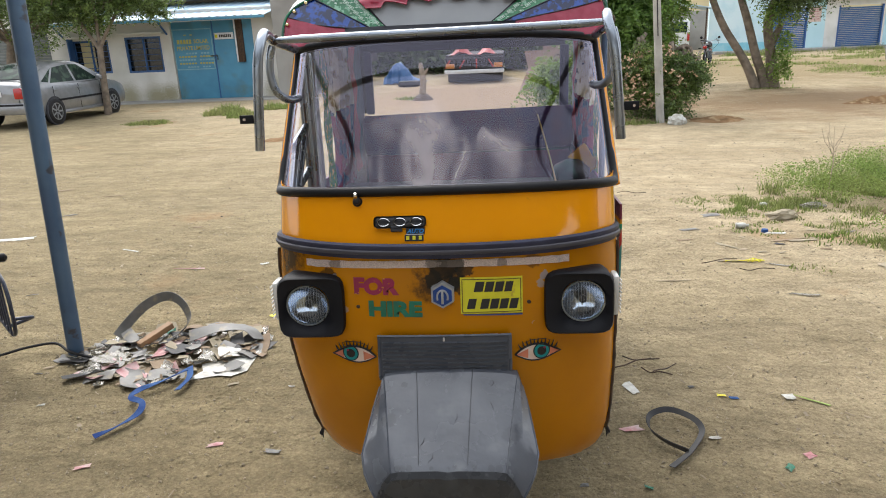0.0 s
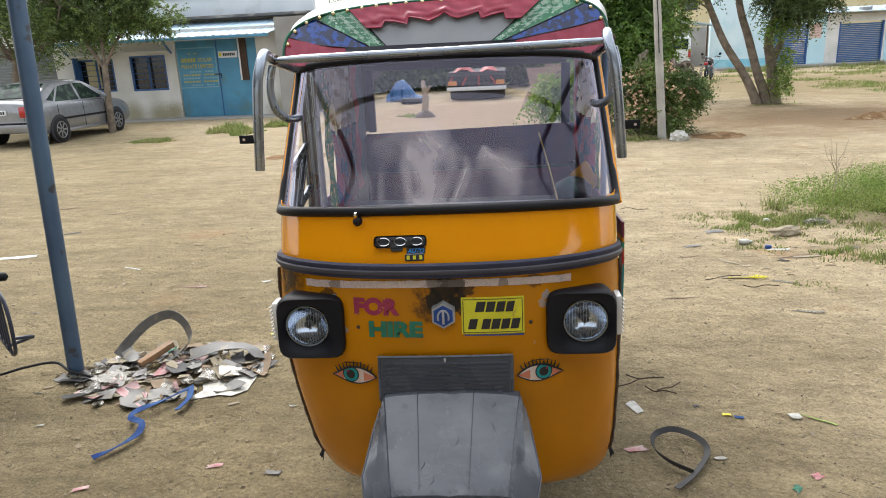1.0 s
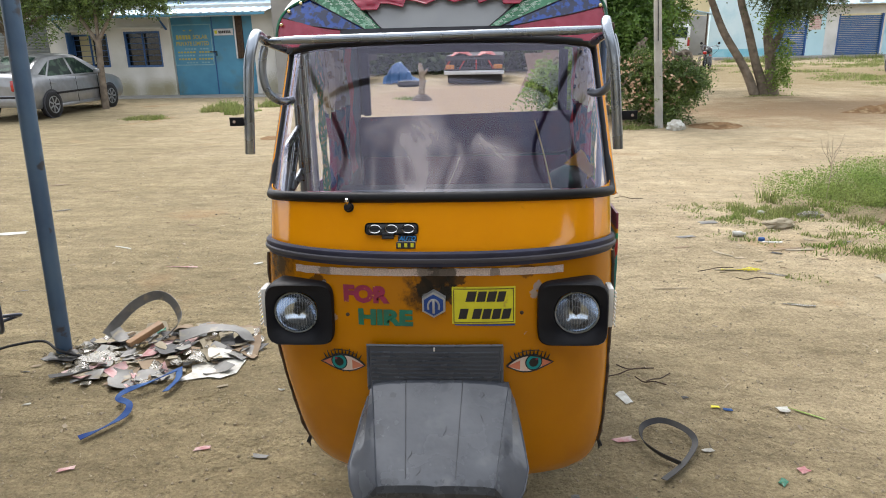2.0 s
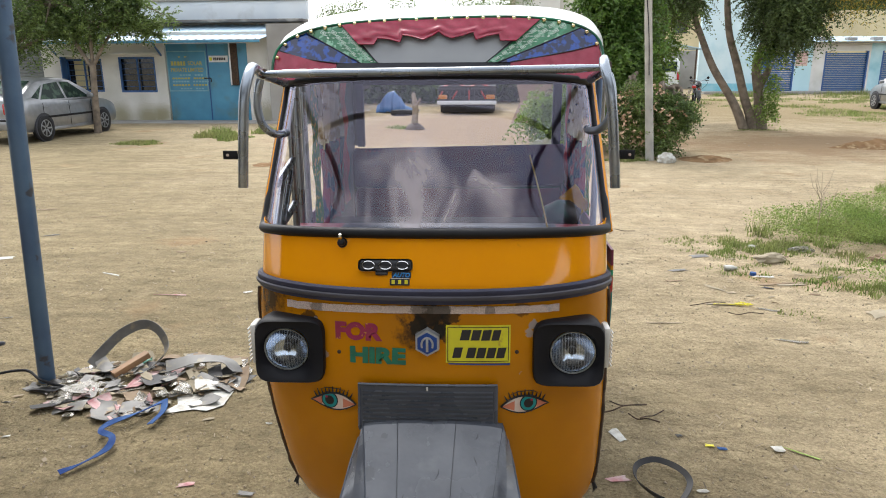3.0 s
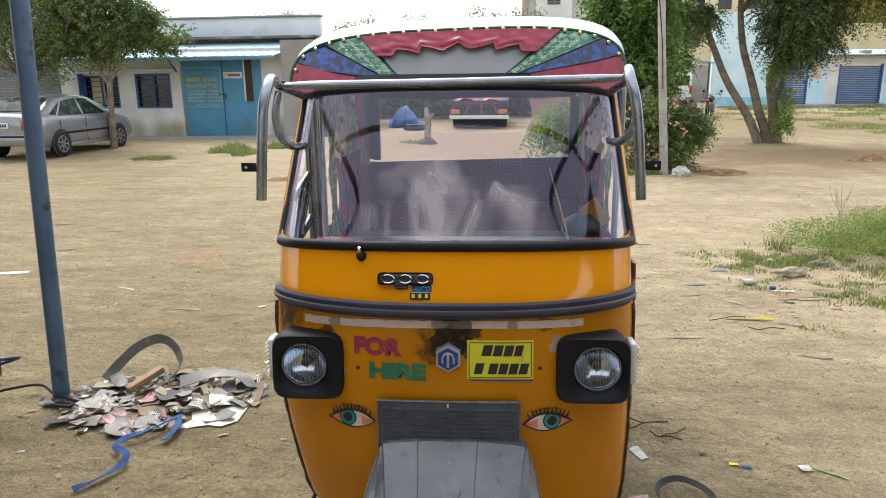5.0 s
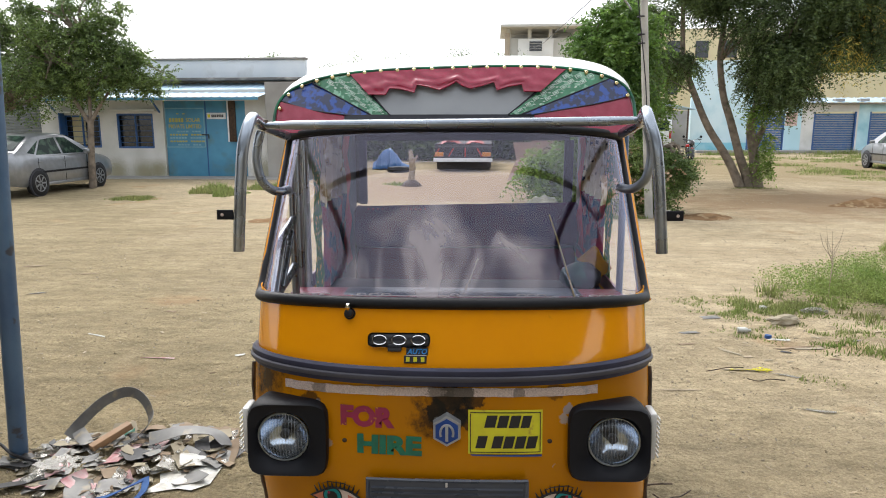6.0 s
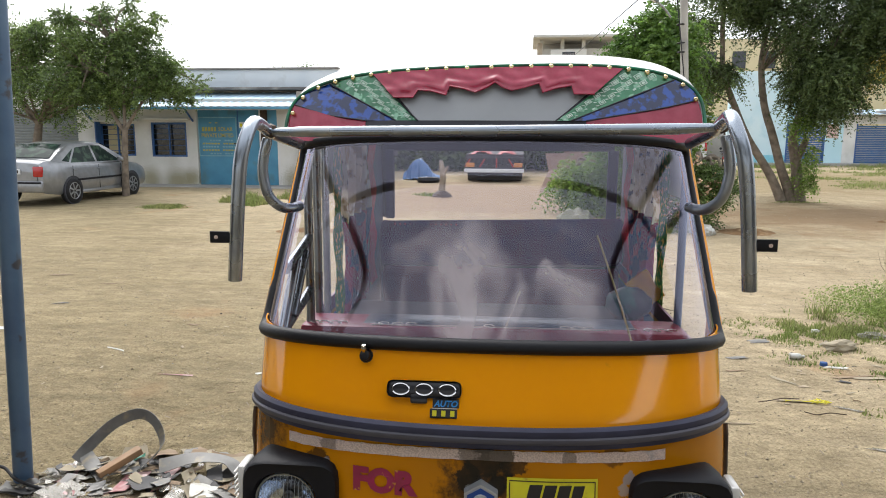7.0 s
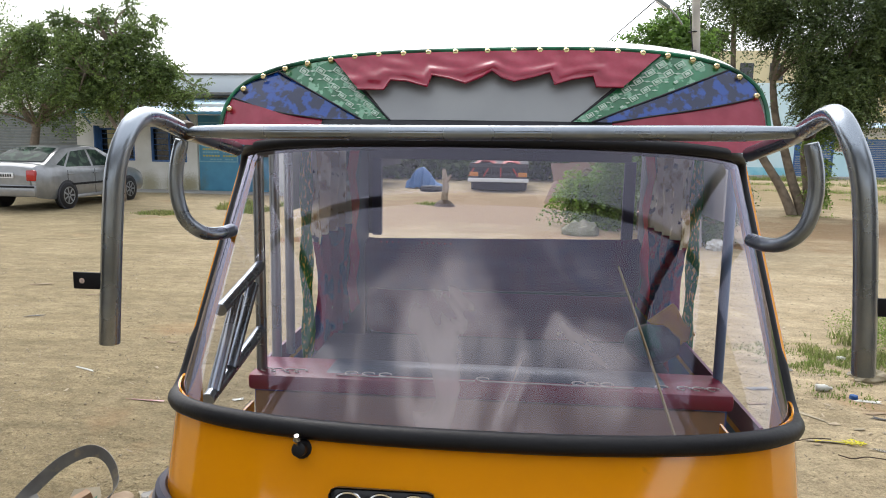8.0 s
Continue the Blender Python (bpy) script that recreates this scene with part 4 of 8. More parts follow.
def tree(name, label, trunks, blobs, spray, material, seed, category="tree", twigs=True, at=(0, 0, 0)):
    t = thing(name, label, category, at=at)
    for pts, r0, r1 in trunks:
        p = spline(pts, 6)
        part("trunk", tube(p, [r0 + (r1 - r0) * k / (len(p) - 1) for k in range(len(p))], 10), M_BARK, t)
    if twigs:
        ends = [Vector(pts[-1]) for pts, _, _ in trunks]
        mids = [Vector(pts[len(pts) * 2 // 3]) for pts, _, _ in trunks]
        rs = random.Random(seed + 1)
        for (c, r) in blobs[::2]:
            c = Vector(c)
            s = min(ends + mids, key=lambda q: (q - c).length)
            m = (s + c) / 2 + Vector((rs.uniform(-0.2, 0.2), rs.uniform(-0.2, 0.2), rs.uniform(0, 0.3)))
            part("limb", tube(spline([s, m, c], 4), [0.045 - 0.004 * k for k in range(9)], 6), M_BARK, t)
    per, length, leaf, droop, pairs = spray
    sprays("crown", blobs, per, length, leaf, material, t, seed, droop, pairs, 0.26)
    return t


tree("broadleaf_tree", "small leafy tree with a slim bare trunk before the office", [([(-10.60, 18.05, -0.05), (-10.56, 18.05, 0.9), (-10.50, 18.05, 1.75)], 0.10, 0.075), ([(-10.51, 18.05, 1.68), (-10.85, 18.0, 2.3), (-11.3, 18.0, 3.2)], 0.06, 0.03), ([(-10.51, 18.05, 1.70), (-10.2, 18.1, 2.2), (-9.7, 18.2, 2.9)], 0.055, 0.03), ([(-10.50, 18.05, 1.70), (-10.5, 18.1, 2.6), (-10.6, 18.2, 3.8)], 0.05, 0.03)],
     clumps(3, 56, (-10.9, 18.2, 3.15), (1.75, 1.1, 0.85), 0.34) + clumps(4, 30, (-10.9, 18.2, 4.1), (1.5, 1.0, 0.8), 0.24) + clumps(33, 14, (-9.2, 18.2, 3.05), (0.75, 0.7, 0.55), 0.18) + clumps(71, 16, (-10.8, 18.2, 4.5), (2.0, 1.0, 0.7), 0.13), (34, 0.28, 0.085, 0.3, 6), M_LEAF, 11)
tree("broadleaf_tree", "bushy tree with dense dark leaves behind the silver car", [([(-14.3, 19.6, -0.05), (-14.25, 19.6, 1.2), (-14.1, 19.6, 2.0)], 0.16, 0.1), ([(-14.1, 19.6, 1.9), (-14.6, 19.5, 2.6), (-15, 19.5, 3.4)], 0.08, 0.04)],
     clumps(5, 48, (-13.9, 19.5, 3.0), (2.4, 1.4, 1.2), 0.4) + clumps(34, 18, (-13.4, 19.5, 3.95), (2.2, 1.2, 0.75), 0.22) + clumps(76, 18, (-12.3, 19.0, 3.4), (0.9, 0.7, 0.9), 0.26) + clumps(78, 14, (-12.9, 19.0, 4.3), (1.1, 0.7, 0.5), 0.2), (30, 0.30, 0.085, 0.3, 6), M_LEAF, 12)
AY = 18.7
rt = [([(6.74, AY, -0.05), (6.54, AY, 0.4), (6.29, AY, 0.85), (5.81, AY, 1.56), (5.47, AY, 2.26), (5.13, AY, 3.09), (5.04, AY, 3.7), (4.95, AY, 5.6)], 0.125, 0.05), ([(6.94, AY, -0.05), (6.82, AY, 0.4), (6.64, AY, 0.84), (6.36, AY, 1.7), (6.12, AY, 2.39), (5.99, AY, 3.21), (6.0, AY, 3.8), (6.25, AY, 5.6)], 0.13, 0.05), ([(7.16, AY, -0.05), (7.06, AY, 0.4), (7.0, AY, 0.85), (6.87, AY, 1.5), (6.9, AY, 1.9), (7.15, AY, 2.6), (7.9, AY, 3.5), (9.6, AY, 4.7)], 0.16, 0.05), ([(6.95, AY, 1.05), (7.08, AY - 0.03, 1.35), (7.17, AY - 0.05, 1.62)], 0.11, 0.07), ([(5.13, AY, 3.09), (4.65, AY, 3.26), (4.2, AY, 3.3)], 0.055, 0.02), ([(5.47, AY, 2.26), (5.25, AY, 2.5), (4.8, AY, 2.75)], 0.03, 0.012)]
acacia = tree("acacia_tree", "large feathery acacia with three leaning trunks and hanging pods", rt,
     clumps(7, 46, (7.3, 18.6, 4.8), (1.7, 1.3, 1.3), 0.36) + clumps(8, 34, (7.3, 18.2, 3.0), (0.85, 0.7, 0.7), 0.25) + clumps(9, 24, (9.4, 18.4, 4.7), (1.6, 1.2, 0.9), 0.32) + clumps(10, 5, (9.0, 18.2, 3.6), (0.8, 0.6, 0.3), 0.18) + clumps(79, 14, (8.6, 18.3, 4.1), (0.9, 0.7, 0.55), 0.28) + clumps(6, 26, (4.8, 18.6, 4.9), (1.3, 0.9, 0.9), 0.26) + clumps(73, 7, (4.7, 18.5, 3.2), (0.65, 0.5, 0.3), 0.13) + clumps(74, 18, (11.4, 18.2, 5.6), (1.4, 1.0, 0.8), 0.34), (54, 0.46, 0.075, 0.6, 11), M_LEAFD, 13, at=(-0.2, 0, 0))
tagged(sprays("hanging_pod", clumps(36, 16, (8.5, 17.9, 3.35), (0.7, 0.4, 0.55), 0.2) + clumps(37, 10, (9.4, 17.8, 4.0), (1.0, 0.4, 0.6), 0.2), 9, 0.3, 0.12, M_POD, acacia, 53, 1.6, 4, 0.07), kind="stuff")
tagged(sprays("young_foliage", clumps(38, 10, (7.1, 18.45, 0.95), (0.25, 0.2, 0.7), 0.12) + clumps(75, 8, (6.95, 18.1, 2.05), (0.45, 0.3, 0.25), 0.14), 14, 0.25, 0.09, M_LEAFY, acacia, 54, 0.6, 5), kind="stuff")

# ---- bush and lamp post ----
bush = tree("flowering_bush", "tall green bush with pale blossoms round the concrete post", [([(2.7, 14.4, -0.05), (2.75, 14.4, 0.6), (2.7, 14.4, 1.4)], 0.05, 0.03), ([(3.1, 14.5, -0.05), (3.2, 14.5, 0.5), (3.4, 14.5, 1.2)], 0.04, 0.02)],
     clumps(21, 40, (2.95, 14.1, 0.72), (0.78, 0.5, 0.62), 0.24), (56, 0.24, 0.06, 0.3, 6), M_LEAF, 14, "bush", at=(0.0, -0.38, 0))
tree("neem_tree", "young leafy tree with bright hanging leaf sprays behind the bush", [([(2.3, 15.0, -0.05), (2.3, 15.0, 1.2), (2.4, 15.0, 2.6)], 0.06, 0.03), ([(2.3, 15.0, 1.1), (2.7, 15.0, 1.7), (3.0, 15.0, 2.4)], 0.04, 0.02)],
     clumps(22, 44, (2.35, 14.9, 2.1), (0.85, 0.6, 1.05), 0.26) + clumps(77, 26, (2.6, 14.9, 3.3), (0.75, 0.5, 0.75), 0.24), (42, 0.42, 0.095, 0.6, 8), M_LEAFN, 24)
post = thing("lamp_post", "grey concrete utility post with a lamp arm", "utility post", at=(-0.155, -0.37, 0))
tagged(sprays("blossom", clumps(39, 46, (2.85, 13.75, 0.75), (0.85, 0.25, 0.6), 0.16), 6, 0.05, 0.055, M_FLOWER, bush, 55, 0.1, 2, 0.4), kind="stuff")
part("lamp_arm", tube(spline([(2.63, 13.37, 3.62), (2.52, 13.3, 3.74), (2.36, 13.2, 3.86)], 4), 0.018, 8), M_STEEL, post)
lamp_head = part("lamp_head", box((0, 0, 0), (0.26, 0.09, 0.06), 0.02, Matrix.Translation((2.27, 13.15, 3.91)) @ Matrix.Rotation(radians(35), 4, "Y")), M_GREYSHUT, post, "grey street lamp head")
part("lamp_glass", box((0, 0, 0), (0.2, 0.07, 0.012), 0.004, Matrix.Translation((2.25, 13.15, 3.88)) @ Matrix.Rotation(radians(35), 4, "Y")), M_CLEARPL, lamp_head)
for z in (3.05, 3.2, 3.5):
    part("clamp", tube([(2.885 - (z - 2.4) * 0.066 + 0.066 * math.cos(t), 13.37 + 0.066 * math.sin(t), z) for t in (2 * math.pi * k / 16 for k in range(16))], 0.012, 6, closed=True), M_BLACK, post)
part("down_wire", tube(spline([(2.70, 13.27, 3.9), (2.80, 13.25, 3.2), (2.92, 13.25, 2.3), (2.98, 13.25, 1.5)], 5), 0.009, 6), M_BLACK, post)
wire = thing("power_line", "thin black power line from the post to the far building", "cable")
part("wire", tube([(2.22, 13.03, 4.17), (2.76, 41.20, 6.09), (3.14, 69.00, 8.50)], 0.012, 5), M_BLACK, wire)
part("shaft", tube([(3.12, 13.37, -0.05), (2.93, 13.37, 2.4), (2.72, 13.37, 5.6)], [0.075, 0.066, 0.058], 12), M_POSTCONC, post)

# ---- right buildings ----
RY = 42.0
shops = thing("shop_row", "pale blue shop row with blue roller shutters", "building", kind="structure")
def shop_box(name, x0, x1, z0, z1, m, y=RY, d=0.3, parent=shops, label=""):
    return part(name, box(((x0 + x1) / 2, y + d / 2, (z0 + z1) / 2), (x1 - x0, d, z1 - z0)), m, parent, label, smooth=False)


for x0, x1, z0, z1, m in ((11.5, 14.77, 0, 5.2, M_PALEWHITE), (14.77, 16.75, 2.35, 4.4, M_PALEBLUE), (16.75, 17.75, 0, 2.7, M_PALEBLUE), (17.75, 18.47, 0, 2.7, M_WHITEWALL), (18.47, 20.72, 2.3, 2.7, M_WHITEWALL), (20.72, 20.88, 0, 2.7, M_WHITEWALL), (20.88, 21.55, 0, 2.7, M_PALEBLUE), (21.55, 23.8, 2.3, 2.7, M_PALEBLUE), (23.8, 34, 0, 2.7, M_PALEBLUE)):
    shop_box("wall", x0, x1, z0, z1, m)
for x0, x1, z1 in ((14.77, 16.75, 2.35), (18.47, 20.72, 2.3), (21.55, 23.8, 2.3)):
    for k in range(int(z1 / 0.1)):
        shop_box("shutter_slat", x0, x1, 0.1 * k + 0.01, 0.1 * k + 0.095, M_SHUTTER, RY + 0.1 + 0.02 * (k % 2), 0.06)
    shop_box("shutter_frame", x0 - 0.05, x0 + 0.03, 0, z1, M_DARKBLUE, RY - 0.02, 0.1)
    shop_box("shutter_frame", x1 - 0.03, x1 + 0.05, 0, z1, M_DARKBLUE, RY - 0.02, 0.1)
shop_box("roof_slab", 17.3, 34, 2.7, 2.78, M_CONCRETE, RY - 0.5, 2.9, label="weathered concrete roof slab")
shop_box("painted_notice", 16.85, 17.5, 1.5, 2.3, M_STRIP, RY - 0.02, 0.02, label="faded painted notice")
for k in range(5):
    shop_box("notice_bar", 16.93, 17.42 - 0.06 * (k % 2), 1.62 + 0.13 * k, 1.67 + 0.13 * k, M_OFFPINK, RY - 0.026, 0.006)
shop_box("dado", 11.48, 14.75, 0, 0.55, M_CYANDADO, RY - 0.012, 0.012, label="cyan painted dado, chipped")
shop_box("plinth", 11.6, 34, 0, 0.12, M_CONCRETE, RY - 1.2, 1.2)
rows = [[(17.6 + 16 * k / 80, RY - 0.75 if j == 0 else RY + 2.5, (2.80 if j == 0 else 3.15) + 0.03 * (k % 2)) for k in range(81)] for j in range(2)]
part("roof_sheet", grid(rows, 0.02), M_ROOFSHEET, shops, "corrugated roof sheet weighted with stones")
for k in range(9):
    shop_box("roof_stone", 18.0 + k * 1.35, 18.5 + k * 1.35, 2.86, 3.02, M_CONCRETE, RY - 0.4, 0.4)
shop_box("far_wall", 21.5, 34, 0, 5.0, M_CREAMWALL, 50, 0.3)

# ---- the auto rickshaw ----
auto = thing("auto_rickshaw", "yellow three-wheeled auto rickshaw with patchwork vinyl hood, parked on sand", "auto rickshaw")
YAW = radians(2.0)
SIZE = 0.833  # the vehicle's parts are given 1.2 times their true size
SEAT = Vector((0.22, 0.12, 1.70))
auto.location = SEAT + (Vector((2.2 * math.sin(YAW), 2.2 - 2.2 * math.cos(YAW), 0)) - SEAT) * SIZE
auto.scale = (SIZE, SIZE, SIZE)
auto.rotation_euler = (0, 0, YAW)

SHELL_Y = [(0.14, 2.235), (0.19, 2.19), (0.29, 2.16), (0.5, 2.145), (0.73, 2.15), (0.9, 2.172), (0.98, 2.18)]
SHELL_W = [(0.14, 0.535), (0.29, 0.572), (0.5, 0.602), (0.73, 0.625), (0.9, 0.628), (0.98, 0.625)]
SHELL_D = [(0.14, 0.24), (0.5, 0.30), (0.98, 0.34)]
COWL_Y = [(0.98, 2.195), (1.18, 2.282)]
COWL_W = [(0.98, 0.622), (1.18, 0.622)]
NX = 2.4


def shell_lean(z):
    """The apron's dented lower half leans a little to one side."""
    return 0.04 * max(0.0, (0.73 - z) / 0.5) ** 1.2



def bowed(theta, w, y0, d, n=NX):
    """A point on a bow-fronted section: theta 0 is the middle, 90 degrees the side."""
    s, c = math.sin(theta), abs(math.cos(theta))
    return math.copysign(abs(s) ** (2 / n), s) * w, y0 + d * (1 - c ** (2 / n))


def shell_y(x, z):
    """How far forward the painted front stands at (x, z)."""
    if z < 0.98:
        w, y0, d = lerp(SHELL_W, z), lerp(SHELL_Y, z), lerp(SHELL_D, z)
    else:
        w, y0, d = lerp(COWL_W, z), lerp(COWL_Y, z), 0.325
    u = min(abs(x) / w, 1.0)
    return y0 + d * (1 - (1 - u ** NX) ** (1 / NX))


def shell_rows(zs, wk, yk, dk, back):
    rows = []
    for z in zs:
        w, y0, d = lerp(wk, z), lerp(yk, z), lerp(dk, z)
        row = [(-w * 0.985, back, z)]
        row += [(*bowed(math.pi * (k / 48 - 0.5), w, y0, d), z) for k in range(49)]
        row += [(w * 0.985, back, z)]
        rows.append([(x + shell_lean(z), y, q) for x, y, q in row])
    return rows


rows = shell_rows([0.14, 0.155, 0.175, 0.21, 0.26, 0.32, 0.36, 0.43, 0.5, 0.58, 0.66, 0.73, 0.8, 0.86, 0.91, 0.95, 0.985], SHELL_W, SHELL_Y, SHELL_D, 2.66)
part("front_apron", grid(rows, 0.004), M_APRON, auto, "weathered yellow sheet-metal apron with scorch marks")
rows = shell_rows([0.94, 0.97, 1.0, 1.04, 1.08, 1.12, 1.15, 1.175], COWL_W, COWL_Y, [(0.9, 0.34), (1.2, 0.31)], 2.61)
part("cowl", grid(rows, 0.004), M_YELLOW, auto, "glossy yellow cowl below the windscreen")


def belt_loop(dz, out):
    return [(*bowed(math.radians(-96 + 192 * k / 60), 0.617 + out, 2.168 - out, 0.36), 1.0 + dz - 0.045 * (k / 30 - 1) ** 4) for k in range(61)]


for dz, r, m, nm in ((0.012, 0.017, M_BELT, "belt_trim"), (-0.014, 0.012, M_BELT, "belt_trim_lower"), (-0.001, 0.009, M_GREYLINE, "belt_bead")):
    part(nm, tube(belt_loop(dz, 0.004 if r > 0.01 else 0.013), r, 8, flat=0.75), m, auto, "dark rubber belt moulding" if r > 0.01 else "")


def on_shell(pts, lift=0.003):
    return [(x, shell_y(x, z) - lift, z) for x, z in pts]


def decal(name, outline, material, lift=0.003, label="", parent=auto, step=0.03, smooth=True):
    """A thin painted shape laid on the bowed front: outline in (x, z)."""
    bm = bmesh.new()
    bm.faces.new([bm.verts.new((x, 0, z)) for x, z in outline])
    xs = [p[0] for p in outline]
    x = min(xs) + step
    while x < max(xs):
        bmesh.ops.bisect_plane(bm, geom=bm.verts[:] + bm.edges[:] + bm.faces[:], plane_co=(x, 0, 0), plane_no=(1, 0, 0))
        x += step
    bmesh.ops.triangulate(bm, faces=bm.faces[:])
    for v in bm.verts:
        v.co.y = shell_y(v.co.x, v.co.z) - lift
    return part(name, bm, material, parent, label, smooth)


# windscreen: a bowed sheet with rounded corners
def screen_point(s, v, out=0.0):
    w, y0, d = 0.618 - 0.032 * v, 2.278 + 0.37 * v, 0.305 - 0.045 * v
    x, y = bowed(s * radians(86), w + out, y0 - out * 0.6, d)
    return Vector((x, y, 1.18 - 0.04 * s * s + v * 0.492))


def reach(v):
    """Half the sheet's width at height v, shrinking in the rounded corners."""
    r = 0.13 if v > 0.5 else 0.09
    t = min(v, 1 - v)
    if t >= r:
        return 1.0
    return 1 - (0.10 if v > 0.5 else 0.06) * (1 - math.sqrt(max(0.0, 1 - (1 - t / r) ** 2)))


vs = [0.0, 0.01, 0.025, 0.05, 0.085, 0.13] + [0.13 + 0.74 * k / 14 for k in range(1, 15)] + [0.9, 0.93, 0.96, 0.98, 0.992, 1.0]
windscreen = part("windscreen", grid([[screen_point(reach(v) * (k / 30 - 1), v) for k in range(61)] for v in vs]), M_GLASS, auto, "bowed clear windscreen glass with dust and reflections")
edge = [screen_point(reach(v), v, 0.004) for v in vs] + [screen_point(reach(1) * (1 - k / 24), 1.0, 0.004) for k in range(1, 49)]
edge += [screen_point(-reach(v), v, 0.004) for v in vs[::-1][1:]] + [screen_point(reach(0) * (k / 24 - 1), 0.0, 0.004) for k in range(1, 48)]
part("rubber_seal", tube(edge, [0.0175 if p.z < 1.25 else 0.0125 for p in edge], 10, closed=True), M_BLACK, windscreen, "black rubber windscreen seal")
for sx in (-1, 1):
    run = [screen_point(sx * 1.0, v, 0.013) + Vector((0, 0.04, 0)) for v in (-0.04, 0.1, 0.3, 0.5, 0.7, 0.9, 1.02)]
    part("pillar", tube(run, 0.02, 8, flat=1.0), M_YELLOW, auto, "yellow windscreen pillar")
    part("cab_side", grid([[(sx * lerp(SHELL_W, z) * 0.985 + shell_lean(z), y, z) for y in (2.66, 2.8, 2.92)] for z in (0.2, 0.4, 0.6, 0.8, 0.97)], 0.006), M_YELLOW, auto)
run = [screen_point(k / 12 - 1, 1.0, 0.0) + Vector((0, 0.03, -0.004)) for k in range(25)]
part("header_rail", tube(run, 0.018, 8), M_BLACK, auto)

# black edge trim down the apron's sides, torn at its lower end
for sx in (-1, 1):
    w = []
    for z in np.linspace(0.95, 0.22, 30):
        x, y = bowed(sx * radians(77), lerp(SHELL_W, z), lerp(SHELL_Y, z), lerp(SHELL_D, z))
        w.append((x + shell_lean(z) + sx * (0.003 + 0.004 * noise.noise((z * 14, sx, 0))), y, z))
    trim = part("edge_trim", tube(w, [0.0065 + 0.004 * noise.noise((p[2] * 22, sx, 3)) for p in w], 6), M_BROWN, auto, "cracked rusty edge trim")
    x, y, z = w[-1]
    for k in range(3):
        part("torn_flap", tube([(x, y, z + 0.01), (x + sx * (0.004 + 0.005 * k), y - 0.01, z - 0.015), (x + sx * (0.002 + 0.006 * k), y - 0.012, z - 0.035 + 0.008 * k)], [0.006, 0.004, 0.001], 5), M_BLACK, trim)

# washer nozzle
nozzle = part("washer_nozzle", lathe([(0.017, 0), (0.017, 0.008), (0.012, 0.012), (0.012, 0.03), (0.006, 0.034)], 14, Matrix.Translation((-0.285, 2.292, 1.143)) @ Matrix.Rotation(radians(70), 4, "X")), M_BLACK, auto, "black washer nozzle with chrome tip")
part("nozzle_tip", lathe([(0.0045, 0), (0.006, 0.012), (0.0075, 0.016), (0.004, 0.024)], 10, Matrix.Translation((-0.286, 2.267, 1.158)) @ Matrix.Rotation(radians(20), 4, "X")), M_CHROME, nozzle)

